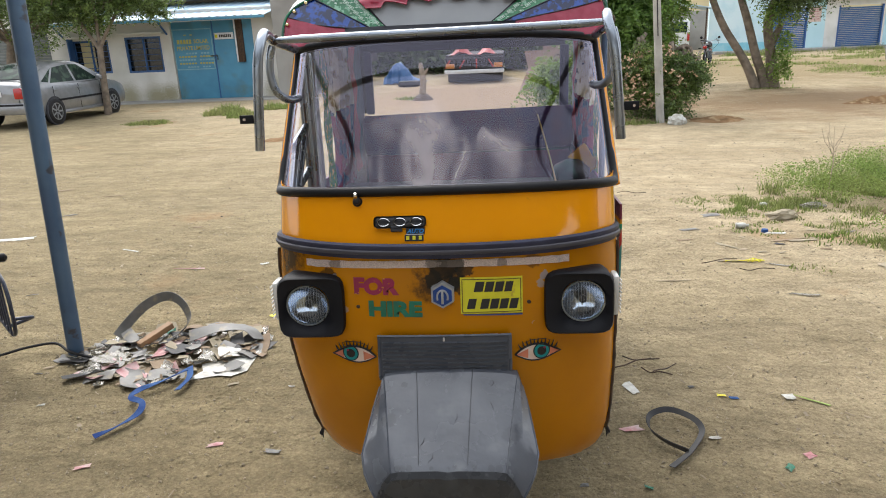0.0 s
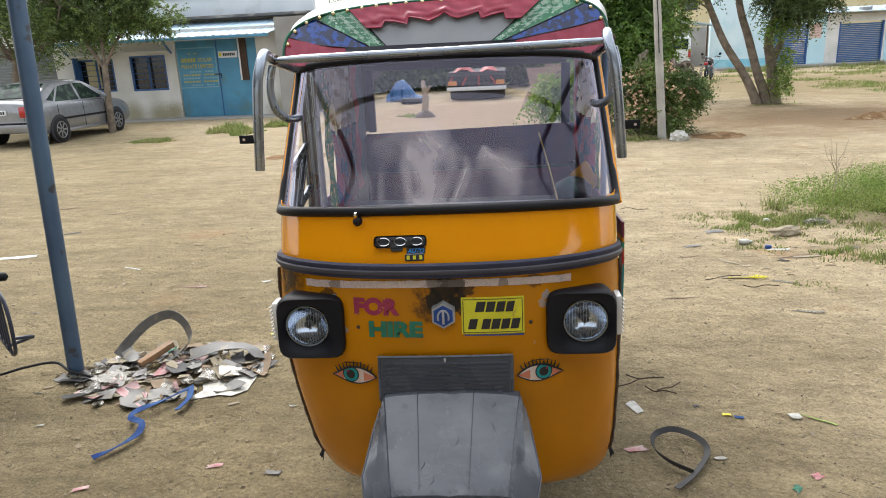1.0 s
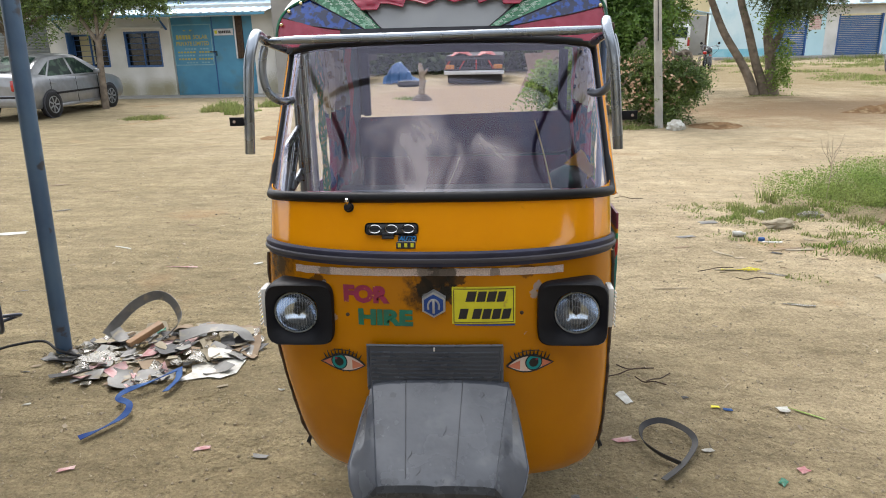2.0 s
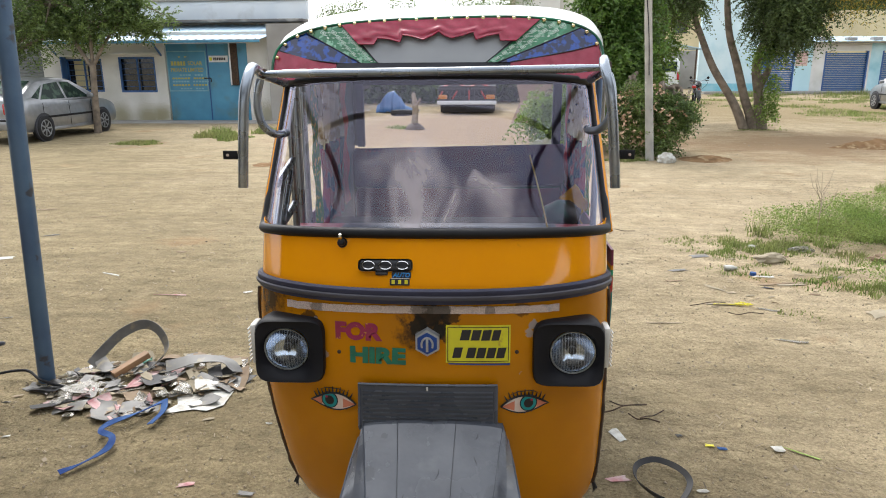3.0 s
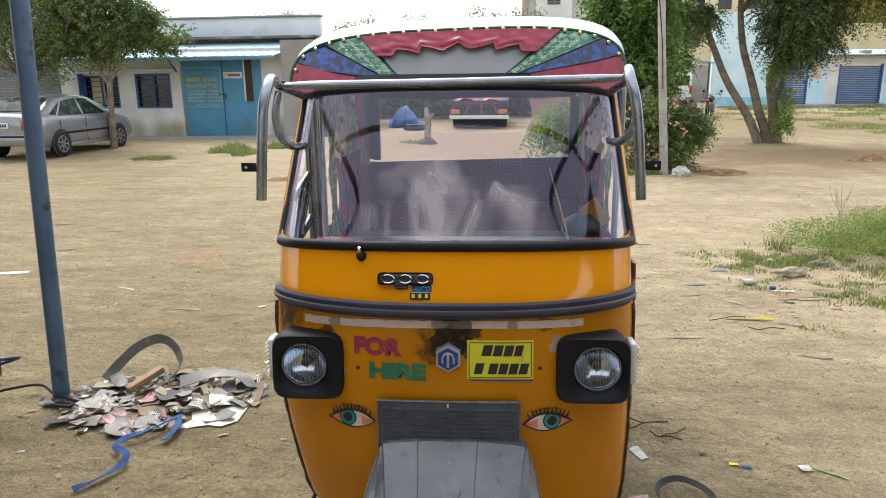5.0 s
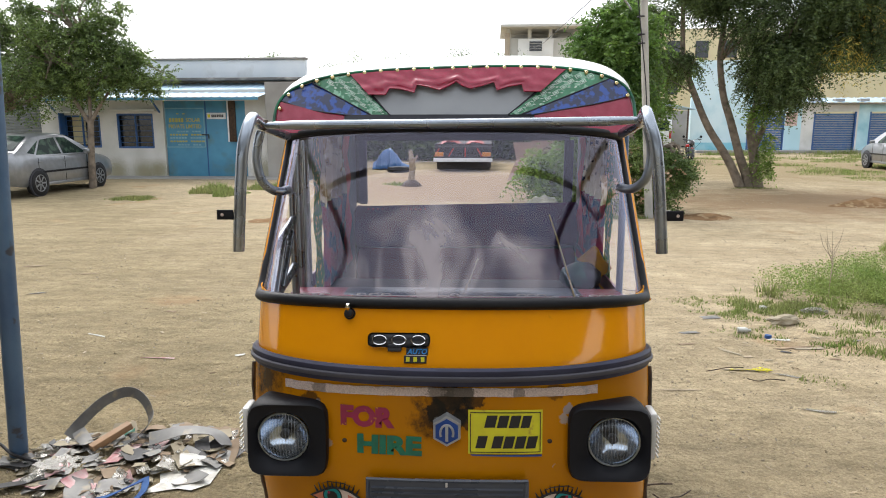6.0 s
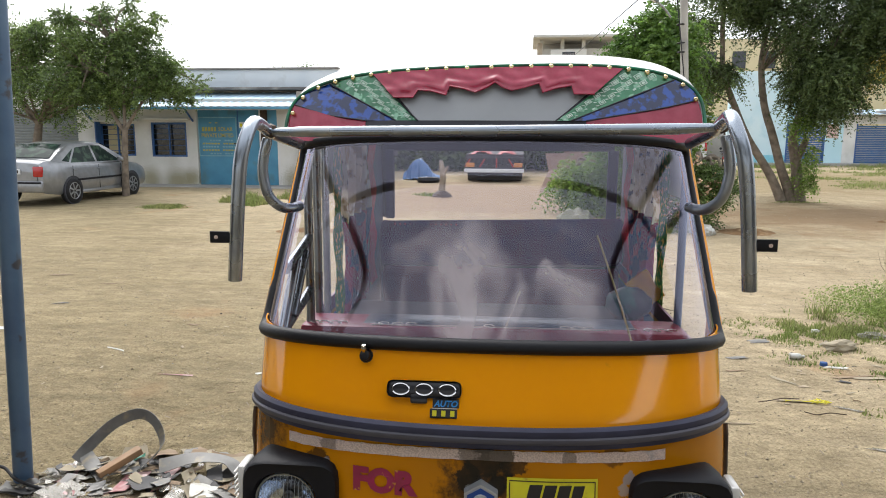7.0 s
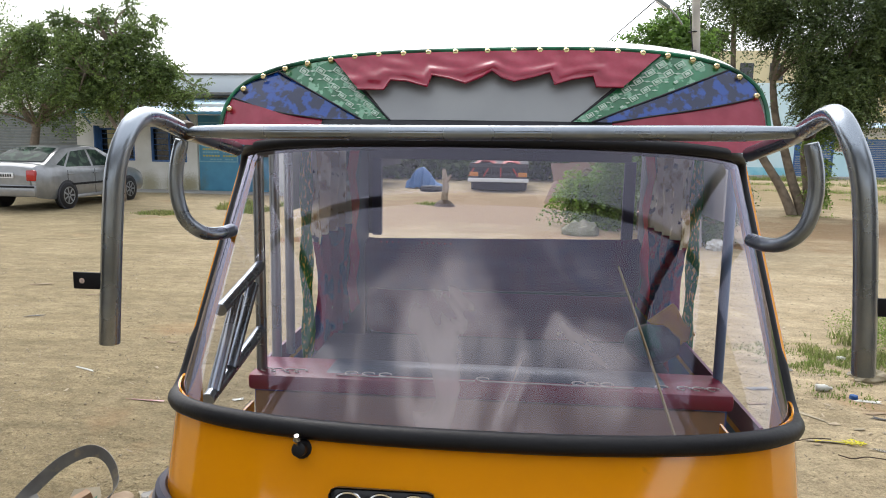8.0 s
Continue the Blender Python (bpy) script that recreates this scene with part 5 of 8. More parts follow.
# headlamps
for sx in (-1, 1):
    cx, cz = sx * 0.469, 0.806
    rows = []
    for y, hw, hh, n, dz in ((2.42, 0.085, 0.078, 5, -0.006), (2.34, 0.105, 0.095, 5, -0.004), (2.24, 0.113, 0.104, 6, 0.0), (2.176, 0.115, 0.106, 6, 0.0), (2.168, 0.111, 0.101, 6, 0.0), (2.172, 0.098, 0.092, 4, 0), (2.184, 0.078, 0.077, 2.4, 0), (2.206, 0.0715, 0.0715, 2.0, 0)):
        ring = []
        for k in range(49):
            t = 2 * math.pi * k / 48
            c, s = math.cos(t), math.sin(t)
            r = (abs(c) ** n + abs(s) ** n) ** (-1 / n)
            ring.append((cx - sx * 0.016 * min(1, max(0, (hw - 0.08) / 0.03)) + hw * r * c, y + 0.012 * r * s * (1 if hw > 0.09 else 0), cz + dz + hh * r * s ))
        rows.append(ring)
    lamp = part("headlight", grid(rows), M_PLASTIC, auto, "round headlight in a square matt black housing")
    turn = Matrix.Translation((cx, 2.20, cz)) @ Matrix.Rotation(radians(90), 4, "X")
    bowl = [[(cx + r * math.cos(t), 2.20 + 0.028 * (1 - (r / 0.0715) ** 2), cz + r * math.sin(t)) for t in (2 * math.pi * k / 40 for k in range(41))] for r in (0.0715, 0.066, 0.058, 0.048, 0.037, 0.025, 0.012, 0.0005)]
    part("reflector", grid(bowl), M_REFLECTOR, lamp, "chrome reflector bowl")
    part("bulb_cap", lathe([(0.011, -0.026), (0.015, -0.014), (0.013, -0.006), (0.007, -0.002), (0.0, -0.001)], 16, turn), M_BADGE, lamp, "dark bulb shield")
    part("lamp_stem", box((cx, 2.216, cz - 0.012), (0.004, 0.003, 0.022)), M_SILVERPL, lamp)
    lens = []
    for i in range(15):
        r = 0.0705 * math.sin(i / 14 * math.pi / 2) + 1e-4
        lens.append([(cx + r * math.cos(t), 2.20 - 0.0185 * math.sqrt(max(0.0, 1 - (r / 0.0708) ** 2)) - 0.0005 * math.cos(r * math.cos(t) * 2 * math.pi / 0.0100), cz + r * math.sin(t)) for t in (2 * math.pi * k / 96 for k in range(97))])
    glass = part("lens", grid(lens), M_LENS, lamp, "fluted clear headlight glass")
    for k in range(-7, 8):
        x, half = k * 0.0089, math.sqrt(0.0695 ** 2 - (k * 0.0089) ** 2)
        part("flute", tube([(cx + x, 2.1985 - 0.0185 * math.sqrt(max(0.0, 1 - (x * x + z * z) / 0.0708 ** 2)), cz + z) for z in (half * q / 6 for q in range(-6, 7))], 0.0004, 5), M_FLUTE, glass)
    part("bezel_ring", tube([(cx + 0.0715 * math.cos(t), 2.193, cz + 0.0715 * math.sin(t)) for t in (2 * math.pi * k / 40 for k in range(40))], 0.003, 6, closed=True), M_STEEL, lamp)
    ind = part("indicator_lens", box((sx * 0.578, 2.235, cz + 0.012), (0.022, 0.07, 0.14), 0.008), M_CLEARPL, lamp, "ribbed clear indicator lens")
    for k in range(9):
        part("rib", box((sx * 0.594, 2.212, cz - 0.046 + k * 0.014), (0.004, 0.03, 0.006), 0.0015), M_CLEARPL, ind)

# louvred panel over the mudguard
grille = part("louvre_panel", grid([[(x, 2.132 - 0.02 * (0.715 - z) / 0.13 + 0.1 * x * x, z) for x in np.linspace(-0.222, 0.224, 15)] for z in (0.565, 0.6, 0.63, 0.66, 0.69, 0.716)], 0.012), M_LOUVREBACK, auto, "grey plastic louvred panel, dusty")
def panel_y(x, z):
    return 2.120 - 0.02 * (0.715 - z) / 0.13 + 0.1 * x * x


for k in range(8):
    z = 0.600 + k * 0.0138
    part("louvre", grid([[(x, panel_y(x, z) + dy, z + dz) for dy, dz in ((0.004, -0.007), (-0.007, -0.0015), (-0.0075, 0.0008), (0.004, 0.0025))] for x in np.linspace(-0.208, 0.210, 13)]), M_GREYPL, grille)
for sx in (-1, 1):
    part("panel_rim", tube([(sx * 0.22 + 0.001, panel_y(0.22, z), z) for z in (0.575, 0.64, 0.716)], 0.0055, 6), M_GREYPL, grille)
part("panel_rim", tube([(x, panel_y(x, 0.716), 0.718) for x in np.linspace(-0.223, 0.225, 9)], 0.0055, 6), M_GREYPL, grille)
part("panel_clip", box((0.0, panel_y(0, 0.716) - 0.003, 0.708), (0.006, 0.006, 0.014), 0.001), M_CREAM, grille)

# front mudguard
secs = [(2.125, 0.585, 0.205, 0.226, 0.575), (2.112, 0.597, 0.222, 0.234, 0.563), (2.085, 0.592, 0.224, 0.240, 0.55), (2.02, 0.556, 0.212, 0.256, 0.505), (1.95, 0.516, 0.201, 0.270, 0.45), (1.89, 0.48, 0.191, 0.278, 0.418), (1.845, 0.452, 0.184, 0.266, 0.38), (1.812, 0.431, 0.178, 0.244, 0.345), (1.797, 0.418, 0.174, 0.226, 0.318), (1.785, 0.402, 0.171, 0.210, 0.298), (1.779, 0.33, 0.160, 0.188, 0.262), (1.783, 0.26, 0.150, 0.166, 0.222)]
rows = []
for y, z, wt, ws, zs in secs:
    row = [(-ws * 0.985, y + 0.014, zs - 0.026), (-ws, y + 0.006, zs - 0.012), (-ws, y + 0.003, zs)]
    row += [(-ws + (ws - wt) * 0.55, y, zs + (z - zs) * 0.65), (-wt, y, z - 0.004)]
    row += [(wt * k / 6, y - (0.012 if y < 1.83 else 0.0) * (1 - (k / 6) ** 2), z + 0.012 * (1 - (k / 6) ** 2) - (0.004 if k == 0 else 0)) for k in range(-5, 6)]
    row += [(wt, y, z - 0.004), (ws - (ws - wt) * 0.55, y, zs + (z - zs) * 0.65)]
    row += [(ws, y + 0.003, zs), (ws, y + 0.006, zs - 0.012), (ws * 0.985, y + 0.014, zs - 0.026)]
    rows.append([(x + 0.0185, yy, zz) for x, yy, zz in row])
guard_rows = rows
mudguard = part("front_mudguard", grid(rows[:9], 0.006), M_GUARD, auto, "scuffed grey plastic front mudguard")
lip = part("front_lip", grid(rows[8:], 0.006), M_GUARDLIP, mudguard, "scraped front lip, shade in its colour")
lip.data.set_sharp_from_angle(angle=radians(17))
mudguard.data.set_sharp_from_angle(angle=radians(17))
for col in (7, 12):
    run = [Vector(r[col]) + Vector((0.0, -0.001, 0.0005)) for r in guard_rows[1:8]]
    part("seam", tube(run, 0.0012, 5), M_SEAM, mudguard)
for sx, col in ((-1, 4), (1, 16)):
    part("fold", tube([Vector(r[min(col, len(r) - 1)]) for r in guard_rows[1:9]], 0.0025, 5), M_GREYPL, mudguard)
for col in (2, len(guard_rows[0]) - 3):
    part("flange", tube([Vector(r[col]) + Vector((0, -0.002, 0)) for r in guard_rows[2:]], 0.003, 6), M_GREYPL, mudguard)
rs = random.Random(77)
for k in range(5):
    i, j = rs.randint(2, 6), rs.randint(6, 14)
    p, q = Vector(guard_rows[i][j]), Vector(guard_rows[i + 1][j + rs.choice((-1, 0, 1))])
    c = p.lerp(q, rs.random())
    d = (q - p).normalized() * rs.uniform(0.008, 0.02)
    part("scuff", tube([c - d + Vector((rs.uniform(-0.008, 0.008), -0.0004, 0.0006)), c + Vector((0, -0.0006, 0.001)), c + d + Vector((rs.uniform(-0.01, 0.01), -0.0004, 0.0006))], [0.0004, 0.0011, 0.0004], 5), M_INK, mudguard)


def road_wheel(c, r, w):
    t = Matrix.Translation(c) @ Matrix.Rotation(radians(90), 4, "Y")
    wh = part("wheel", lathe([(0.0, -0.02), (0.05, -0.03), (0.05, 0.03), (0.0, 0.02)], 16, t), M_STEEL, auto)
    part("tyre", lathe([(r * 0.56, -w / 2), (r * 0.8, -w / 2), (r * 0.95, -w * 0.42), (r, -w * 0.2), (r, w * 0.2), (r * 0.95, w * 0.42), (r * 0.8, w / 2), (r * 0.56, w / 2), (r * 0.56, -w / 2)], 32, t), M_BLACK, wh)
    part("rim", lathe([(r * 0.57, -w * 0.45), (r * 0.5, -w * 0.2), (0.05, -w * 0.1), (0.05, w * 0.1), (r * 0.5, w * 0.2), (r * 0.57, w * 0.45)], 24, t), M_GREYSHUT, wh)


road_wheel((0.012, 2.06, -0.05), 0.306, 0.12)
road_wheel((-0.60, 4.35, -0.05), 0.306, 0.13)
road_wheel((0.60, 4.35, -0.05), 0.306, 0.13)
for sx in (-1, 1):
    part("fork_arm", tube([(0.012 + sx * 0.09, 2.06, -0.05), (0.012 + sx * 0.09, 2.20, 0.10), (0.012 + sx * 0.06, 2.30, 0.42)], 0.022, 10), M_BLACK, auto)
part("chassis_rail", box((0.0, 3.5, 0.24), (0.62, 2.4, 0.22), 0.02), M_DARKIN, auto)
part("rear_axle", tube([(-0.58, 4.35, -0.05), (0.58, 4.35, -0.05)], 0.035, 12), M_BLACK, auto)
for sx in (-1, 1):
    part("trailing_arm", tube([(sx * 0.28, 3.7, 0.2), (sx * 0.45, 4.33, -0.05)], 0.03, 10), M_BLACK, auto)

# painted decorations
def letter_on_shell(text, x, z, size, material, width, bold=0.004):
    bm = font_mesh(text, size, 0.0, bold)
    x0, x1 = min(v.co.x for v in bm.verts), max(v.co.x for v in bm.verts)
    for v in bm.verts:
        px, pz = x + (v.co.x - x0) / (x1 - x0) * width, z + v.co.y
        px += 0.0014 * noise.noise((px * 60, pz * 60, 3.0))
        pz += 0.0018 * noise.noise((px * 60, pz * 60, 9.0))
        v.co = (px, shell_y(px, pz) - 0.0035, pz)
    part("painted_lettering", bm, material, auto, "hand-painted letters " + text, smooth=False)


letter_on_shell("FOR", -0.302, 0.853, 0.072, M_PINK, 0.157, 0.0045)
letter_on_shell("HIRE", -0.254, 0.778, 0.068, M_TEAL, 0.184)

# yellow plate painted on the apron, its characters as plain bars
px0, px1, pz0, pz1 = 0.059, 0.266, 0.783, 0.906
decal("painted_plate", [(px0, pz0), (px1, pz0 - 0.005), (px1, pz1 - 0.004), (px0, pz1)], M_PLATE, 0.003, "yellow painted plate with illegible dark marks")
for x0, x1, z0, z1 in ((0.064, 0.261, 0.787, 0.7895), (0.064, 0.261, 0.8975, 0.90), (0.064, 0.0665, 0.7895, 0.8975), (0.2585, 0.261, 0.7895, 0.8975)):
    decal("plate_line", [(x0, z0), (x1, z0 - 0.004), (x1, z1 - 0.004), (x0, z1)], M_BROWN, 0.0045)
for x0, w, z in ((0.103, 0.03, 0.856), (0.138, 0.028, 0.855), (0.171, 0.028, 0.854), (0.204, 0.025, 0.853), (0.079, 0.027, 0.799), (0.123, 0.027, 0.798), (0.155, 0.027, 0.797), (0.187, 0.027, 0.796), (0.219, 0.027, 0.795)):
    decal("plate_bar", [(x0, z), (x0 + w, z), (x0 + w + 0.008, z + 0.034), (x0 + 0.008, z + 0.034)], M_INK, 0.0045)
decal("blue_underline", [(0.07, 0.777), (0.265, 0.7705), (0.265, 0.776), (0.065, 0.781)], M_EMBLUE, 0.003)

# hexagonal emblem
def hexa(r, cx=0.0, cz=0.851):
    return [(cx + r * math.sin(k * math.pi / 3), cz + r * 1.04 * math.cos(k * math.pi / 3)) for k in range(6)]


bm = bmesh.new()
top = [bm.verts.new((x, 2.148, z)) for x, z in hexa(0.043)]
low = [bm.verts.new((x, 2.185, z)) for x, z in hexa(0.046)]
bm.faces.new(top)
for k in range(6):
    bm.faces.new((top[k], top[(k + 1) % 6], low[(k + 1) % 6], low[k]))
emblem = part("emblem", bm, M_SILVERPL, auto, "blue hexagonal emblem with a raised silver arch", smooth=False)
bm = bmesh.new()
bm.faces.new([bm.verts.new((x, 2.146, z)) for x, z in hexa(0.036)])
part("emblem_field", bm, M_EMBLUE, emblem, smooth=False)
part("emblem_stem", box((0, 2.144, 0.846), (0.008, 0.004, 0.046), 0.001), M_SILVERPL, emblem)
part("emblem_arch", tube([(0.018 * math.sin(t), 2.144, 0.847 + 0.024 * math.cos(t)) for t in np.linspace(-2.0, 2.0, 17)], 0.0034, 6), M_SILVERPL, emblem)

# badge on the cowl: plain shapes in its colours
lean = Matrix.Translation((-0.138, 2.238, 1.083)) @ Matrix.Rotation(radians(-20), 4, "X")
badge = part("badge", box((0, -0.002, 0), (0.176, 0.010, 0.040), 0.012, lean), M_BADGE, auto, "black badge with chrome outlines, blue and black tags")
for k in range(3):
    bm = tube([(-0.055 + k * 0.055 + 0.020 * math.cos(t), -0.0085, 0.013 * math.sin(t)) for t in (2 * math.pi * j / 20 for j in range(20))], 0.0026, 6, closed=True)
    bmesh.ops.transform(bm, matrix=lean, verts=bm.verts)
    part("badge_ring", bm, M_CHROME, badge)
part("badge_drop", box((-0.012, -0.002, -0.022), (0.04, 0.009, 0.022), 0.004, lean), M_BADGE, badge)
part("upper_tag", box((0.052, -0.001, -0.031), (0.062, 0.007, 0.021), 0.002, lean), M_BADGE, badge)
bm = font_mesh("AUTO", 0.02, 0.25, 0.0006)
w = max(v.co.x for v in bm.verts)
for v in bm.verts:
    v.co = lean @ Vector((0.0245 + v.co.x / w * 0.056, -0.0052, -0.0385 + v.co.y))
part("tag_lettering", bm, M_BADGEBLUE, badge, "blue raised letters AUTO", smooth=False)
part("black_tag", box((0.047, -0.001, -0.054), (0.064, 0.007, 0.022), 0.002, lean), M_BADGE, badge)
part("tag_line", box((0.049, -0.0048, -0.0425), (0.058, 0.001, 0.0016), 0, lean), M_CREAM, badge)
for k in range(3):
    part("yellow_bar", box((0.026 + k * 0.021, -0.0052, -0.054), (0.010, 0.002, 0.013), 0, lean), M_PLATE, badge)

# reflective strip under the belt, peeling
zt = 0.9545
strip_x = [-0.475 + 0.90 * k / 46 for k in range(47)]
pts = [(x, zt + 0.0125 - 0.05 * x * x + 0.001 * math.sin(k * 2.1)) for k, x in enumerate(strip_x)]
low = [(x, zt - 0.012 - 0.05 * x * x + 0.0025 * noise.noise((k * 0.7, 0, 0))) for k, x in enumerate(strip_x)]
cuts = [(0, 47)]
for a, b in cuts:
    decal("reflective_strip", low[a:b] + pts[a:b][::-1], M_STRIP, 0.004, "pale worn reflective strip")

# painted ornaments: almond, ring and lashes
for sx, cx in ((-1, -0.317), (1, 0.3165)):
    cz = 0.634
    def E_(u, v, cx=cx, sx=sx, cz=cz):
        return (cx + sx * -u * 1.12, cz + v * 1.15)
    up = [E_(0.070 - 0.140 * k / 14, -0.006 + 0.030 * math.sin(math.pi * (k / 14) ** 0.85)) for k in range(15)]
    dn = [E_(-0.070 + 0.140 * k / 14, -0.006 - 0.022 * math.sin(math.pi * (k / 14) ** 1.15)) for k in range(1, 14)]
    orn = decal("almond_ornament", up + dn, M_ALMOND, 0.003, "painted almond-shaped ornament with teal ring", step=0.02)
    decal("ornament_corner", [E_(0.068, -0.006), E_(0.03, 0.010), E_(0.03, -0.02)], M_SALMON, 0.004, parent=orn)
    decal("ornament_corner", [E_(-0.068, -0.006), E_(-0.035, 0.012), E_(-0.035, -0.018)], M_SALMON, 0.004, parent=orn)
    for r, m, lift in ((0.026, M_INK, 0.0045), (0.0225, M_IRIS, 0.0055), (0.014, M_INK, 0.0065)):
        decal("ornament_ring", [E_(-0.011 + r * math.cos(2 * math.pi * k / 24), 0.001 + r * math.sin(2 * math.pi * k / 24)) for k in range(24)], m, lift, parent=orn, step=0.015)
    decal("ornament_spot", [E_(-0.020 + 0.004 * math.cos(2 * math.pi * k / 10), 0.011 + 0.004 * math.sin(2 * math.pi * k / 10)) for k in range(10)], M_PINK, 0.0075, parent=orn)
    line = up + dn + [up[0]]
    part("ornament_outline", tube(on_shell(line, 0.004), [0.0034] * len(up) + [0.0022] * (len(line) - len(up)), 5), M_INK, orn)
    for k in range(2, 13):
        x, z = up[k]
        d = (k - 7) / 7
        part("ornament_stroke", tube(on_shell([(x, z), (x + sx * 0.007 * d, z + 0.006), (x + sx * 0.017 * d, z + 0.019 + 0.005 * (k % 2))], 0.004), [0.0036, 0.003, 0.0009], 5), M_INK, orn)
    for k in range(2, 12, 2):
        x, z = dn[k]
        part("ornament_stroke", tube(on_shell([(x, z), (x, z - 0.006)], 0.004), [0.0011, 0.0005], 5), M_INK, orn)
    part("ornament_brow", tube(on_shell([E_(0.045, 0.028), E_(0.02, 0.038), E_(-0.02, 0.038), E_(-0.04, 0.03)], 0.004), [0.0006, 0.0014, 0.0014, 0.0006], 5), M_INK, orn)

# bolt holes on the apron
for x, z in ((-0.291, 0.804), (0.287, 0.811)):
    part("bolt", lathe([(0.0, 0.003), (0.005, 0.002), (0.007, 0.0)], 10, Matrix.Translation((x, shell_y(x, z) - 0.001, z)) @ Matrix.Rotation(radians(90), 4, "X")), M_BROWN, auto)

# ---- tube guard round the windscreen ----
guard = part("tube_guard", tube([(-0.585, 2.525, 1.680), (-0.56, 2.522, 1.681), (-0.48, 2.52, 1.682), (0.0, 2.515, 1.686), (0.48, 2.51, 1.692), (0.555, 2.508, 1.695), (0.578, 2.505, 1.696)], [0.008, 0.011, 0.0145, 0.0145, 0.0145, 0.011, 0.008], 16), M_STEEL, auto, "bare galvanised steel tube guard with mirror arms")
left = [(-0.575, 2.212, 1.342), (-0.566, 2.212, 1.45), (-0.557, 2.212, 1.55), (-0.549, 2.216, 1.625), (-0.541, 2.24, 1.677), (-0.546, 2.29, 1.7), (-0.561, 2.37, 1.702), (-0.592, 2.53, 1.684), (-0.60, 2.62, 1.672), (-0.572, 2.76, 1.645)]
right = [(0.578, 2.217, 1.342), (0.568, 2.215, 1.45), (0.557, 2.215, 1.56), (0.546, 2.218, 1.635), (0.534, 2.24, 1.688), (0.535, 2.28, 1.714), (0.548, 2.35, 1.718), (0.574, 2.49, 1.70), (0.592, 2.60, 1.685), (0.575, 2.76, 1.652)]
for sx, run, y in ((-1, left, 2.53), (1, right, 2.505)):
    arm = part("mirror_arm", tube(spline(run, 5), 0.0158, 16), M_STEEL, guard, "bent steel mirror arm, open at its end")
    # flat dark disc paints the shaded hollow on the capped tube end
    part("dark_bore_disc", lathe([(0.0, 0.0), (0.0135, 0.0)], 14, Matrix.Translation(Vector(run[0]) + Vector((0, 0, -0.0006)))), M_DARKIN, arm)
    part("weld", lathe([(0.0, -0.02), (0.014, -0.014), (0.0185, 0.0), (0.014, 0.014), (0.0, 0.02)], 12, Matrix.Translation((sx * 0.584, y, 1.684 if sx < 0 else 1.70))), M_BROWN, arm, "rough welded joint")
    zt = 1.664 if sx < 0 else 1.676
    hook = [(sx * 0.594, y, zt), (sx * 0.607, y, zt - 0.05), (sx * 0.611, y + 0.002, zt - 0.10), (sx * 0.60, y + 0.008, zt - 0.155), (sx * 0.575, y + 0.03, zt - 0.187), (sx * 0.555, y + 0.07, zt - 0.195), (sx * 0.55, y + 0.13, zt - 0.195)]
    part("stay_tube", tube(spline(hook, 5), [0.0125] + [0.0142] * 29 + [0.0142], 14), M_STEEL, guard)
    bm = bmesh.new()
    tx, ty, tz = sx * 0.608, run[0][1] + 0.004, 1.442
    ring = [(tx + 0.0045 * math.cos(t) + sx * 0.008, tz + 0.0045 * math.sin(t)) for t in (2 * math.pi * k / 12 for k in range(12))]
    add_box(bm, (tx, ty, tz), (0.046, 0.004, 0.027), 0.001)
    tab = part("tab", bm, M_PLASTIC, arm, "black drilled steel tab")
    bm = bmesh.new()
    bm.faces.new([bm.verts.new((x, ty - 0.0025, z)) for x, z in ring])
    part("tab_hole", bm, M_STRIP, tab, smooth=False)

# ---- hood ----
def hood_front_y(x, z):
    return 2.733 + (z - 1.72) * 0.494 + 0.20 * x * x


HN, RISE, TILT, HALF = 3.4, 0.184, 0.024, 0.626


def hood_arch(a, k=1.0):
    """The hood's outline: a from -1 to 1 over the arch."""
    t = a * math.pi / 2
    s, c = math.sin(t), abs(math.cos(t))
    x = math.copysign(abs(s) ** (2 / HN), s) * HALF * k
    return x, 1.69 + RISE * c ** (2 / HN) * k + TILT * x


rows = []
for i in range(13):
    f = i / 12
    row = []
    for k in range(57):
        x, z = hood_arch(k / 28 - 1)
        rise = math.sin(min(1, f * 5.5) * math.pi / 2)
        wide = 1.0 + 0.075 * rise
        y = hood_front_y(x, z) + (4.98 - hood_front_y(x, z)) * f
        sag = 0.012 * math.sin(f * math.pi * 5) ** 2
        row.append((x * wide, y, z + 0.072 * rise - sag * 0.5))
    rows.append(row)
hood = part("hood", grid(rows, 0.006), M_HOODTOP, auto, "vinyl hood with glossy silver-white top and patchwork front")
lin = [[(x * 0.985, y + 0.02, z - 0.02) for x, y, z in row] for row in rows]
part("hood_lining", grid(lin), M_DARKIN, hood, "dark inner lining")
for sx in (-1, 1):
    part("hood_side", grid([[(sx * (0.708 if sx < 0 else 0.778), y, z) for y in np.linspace(3.55, 4.96, 8)] for z in (1.42, 1.5, 1.6, 1.70)], 0.006), M_HOODTOP, hood)


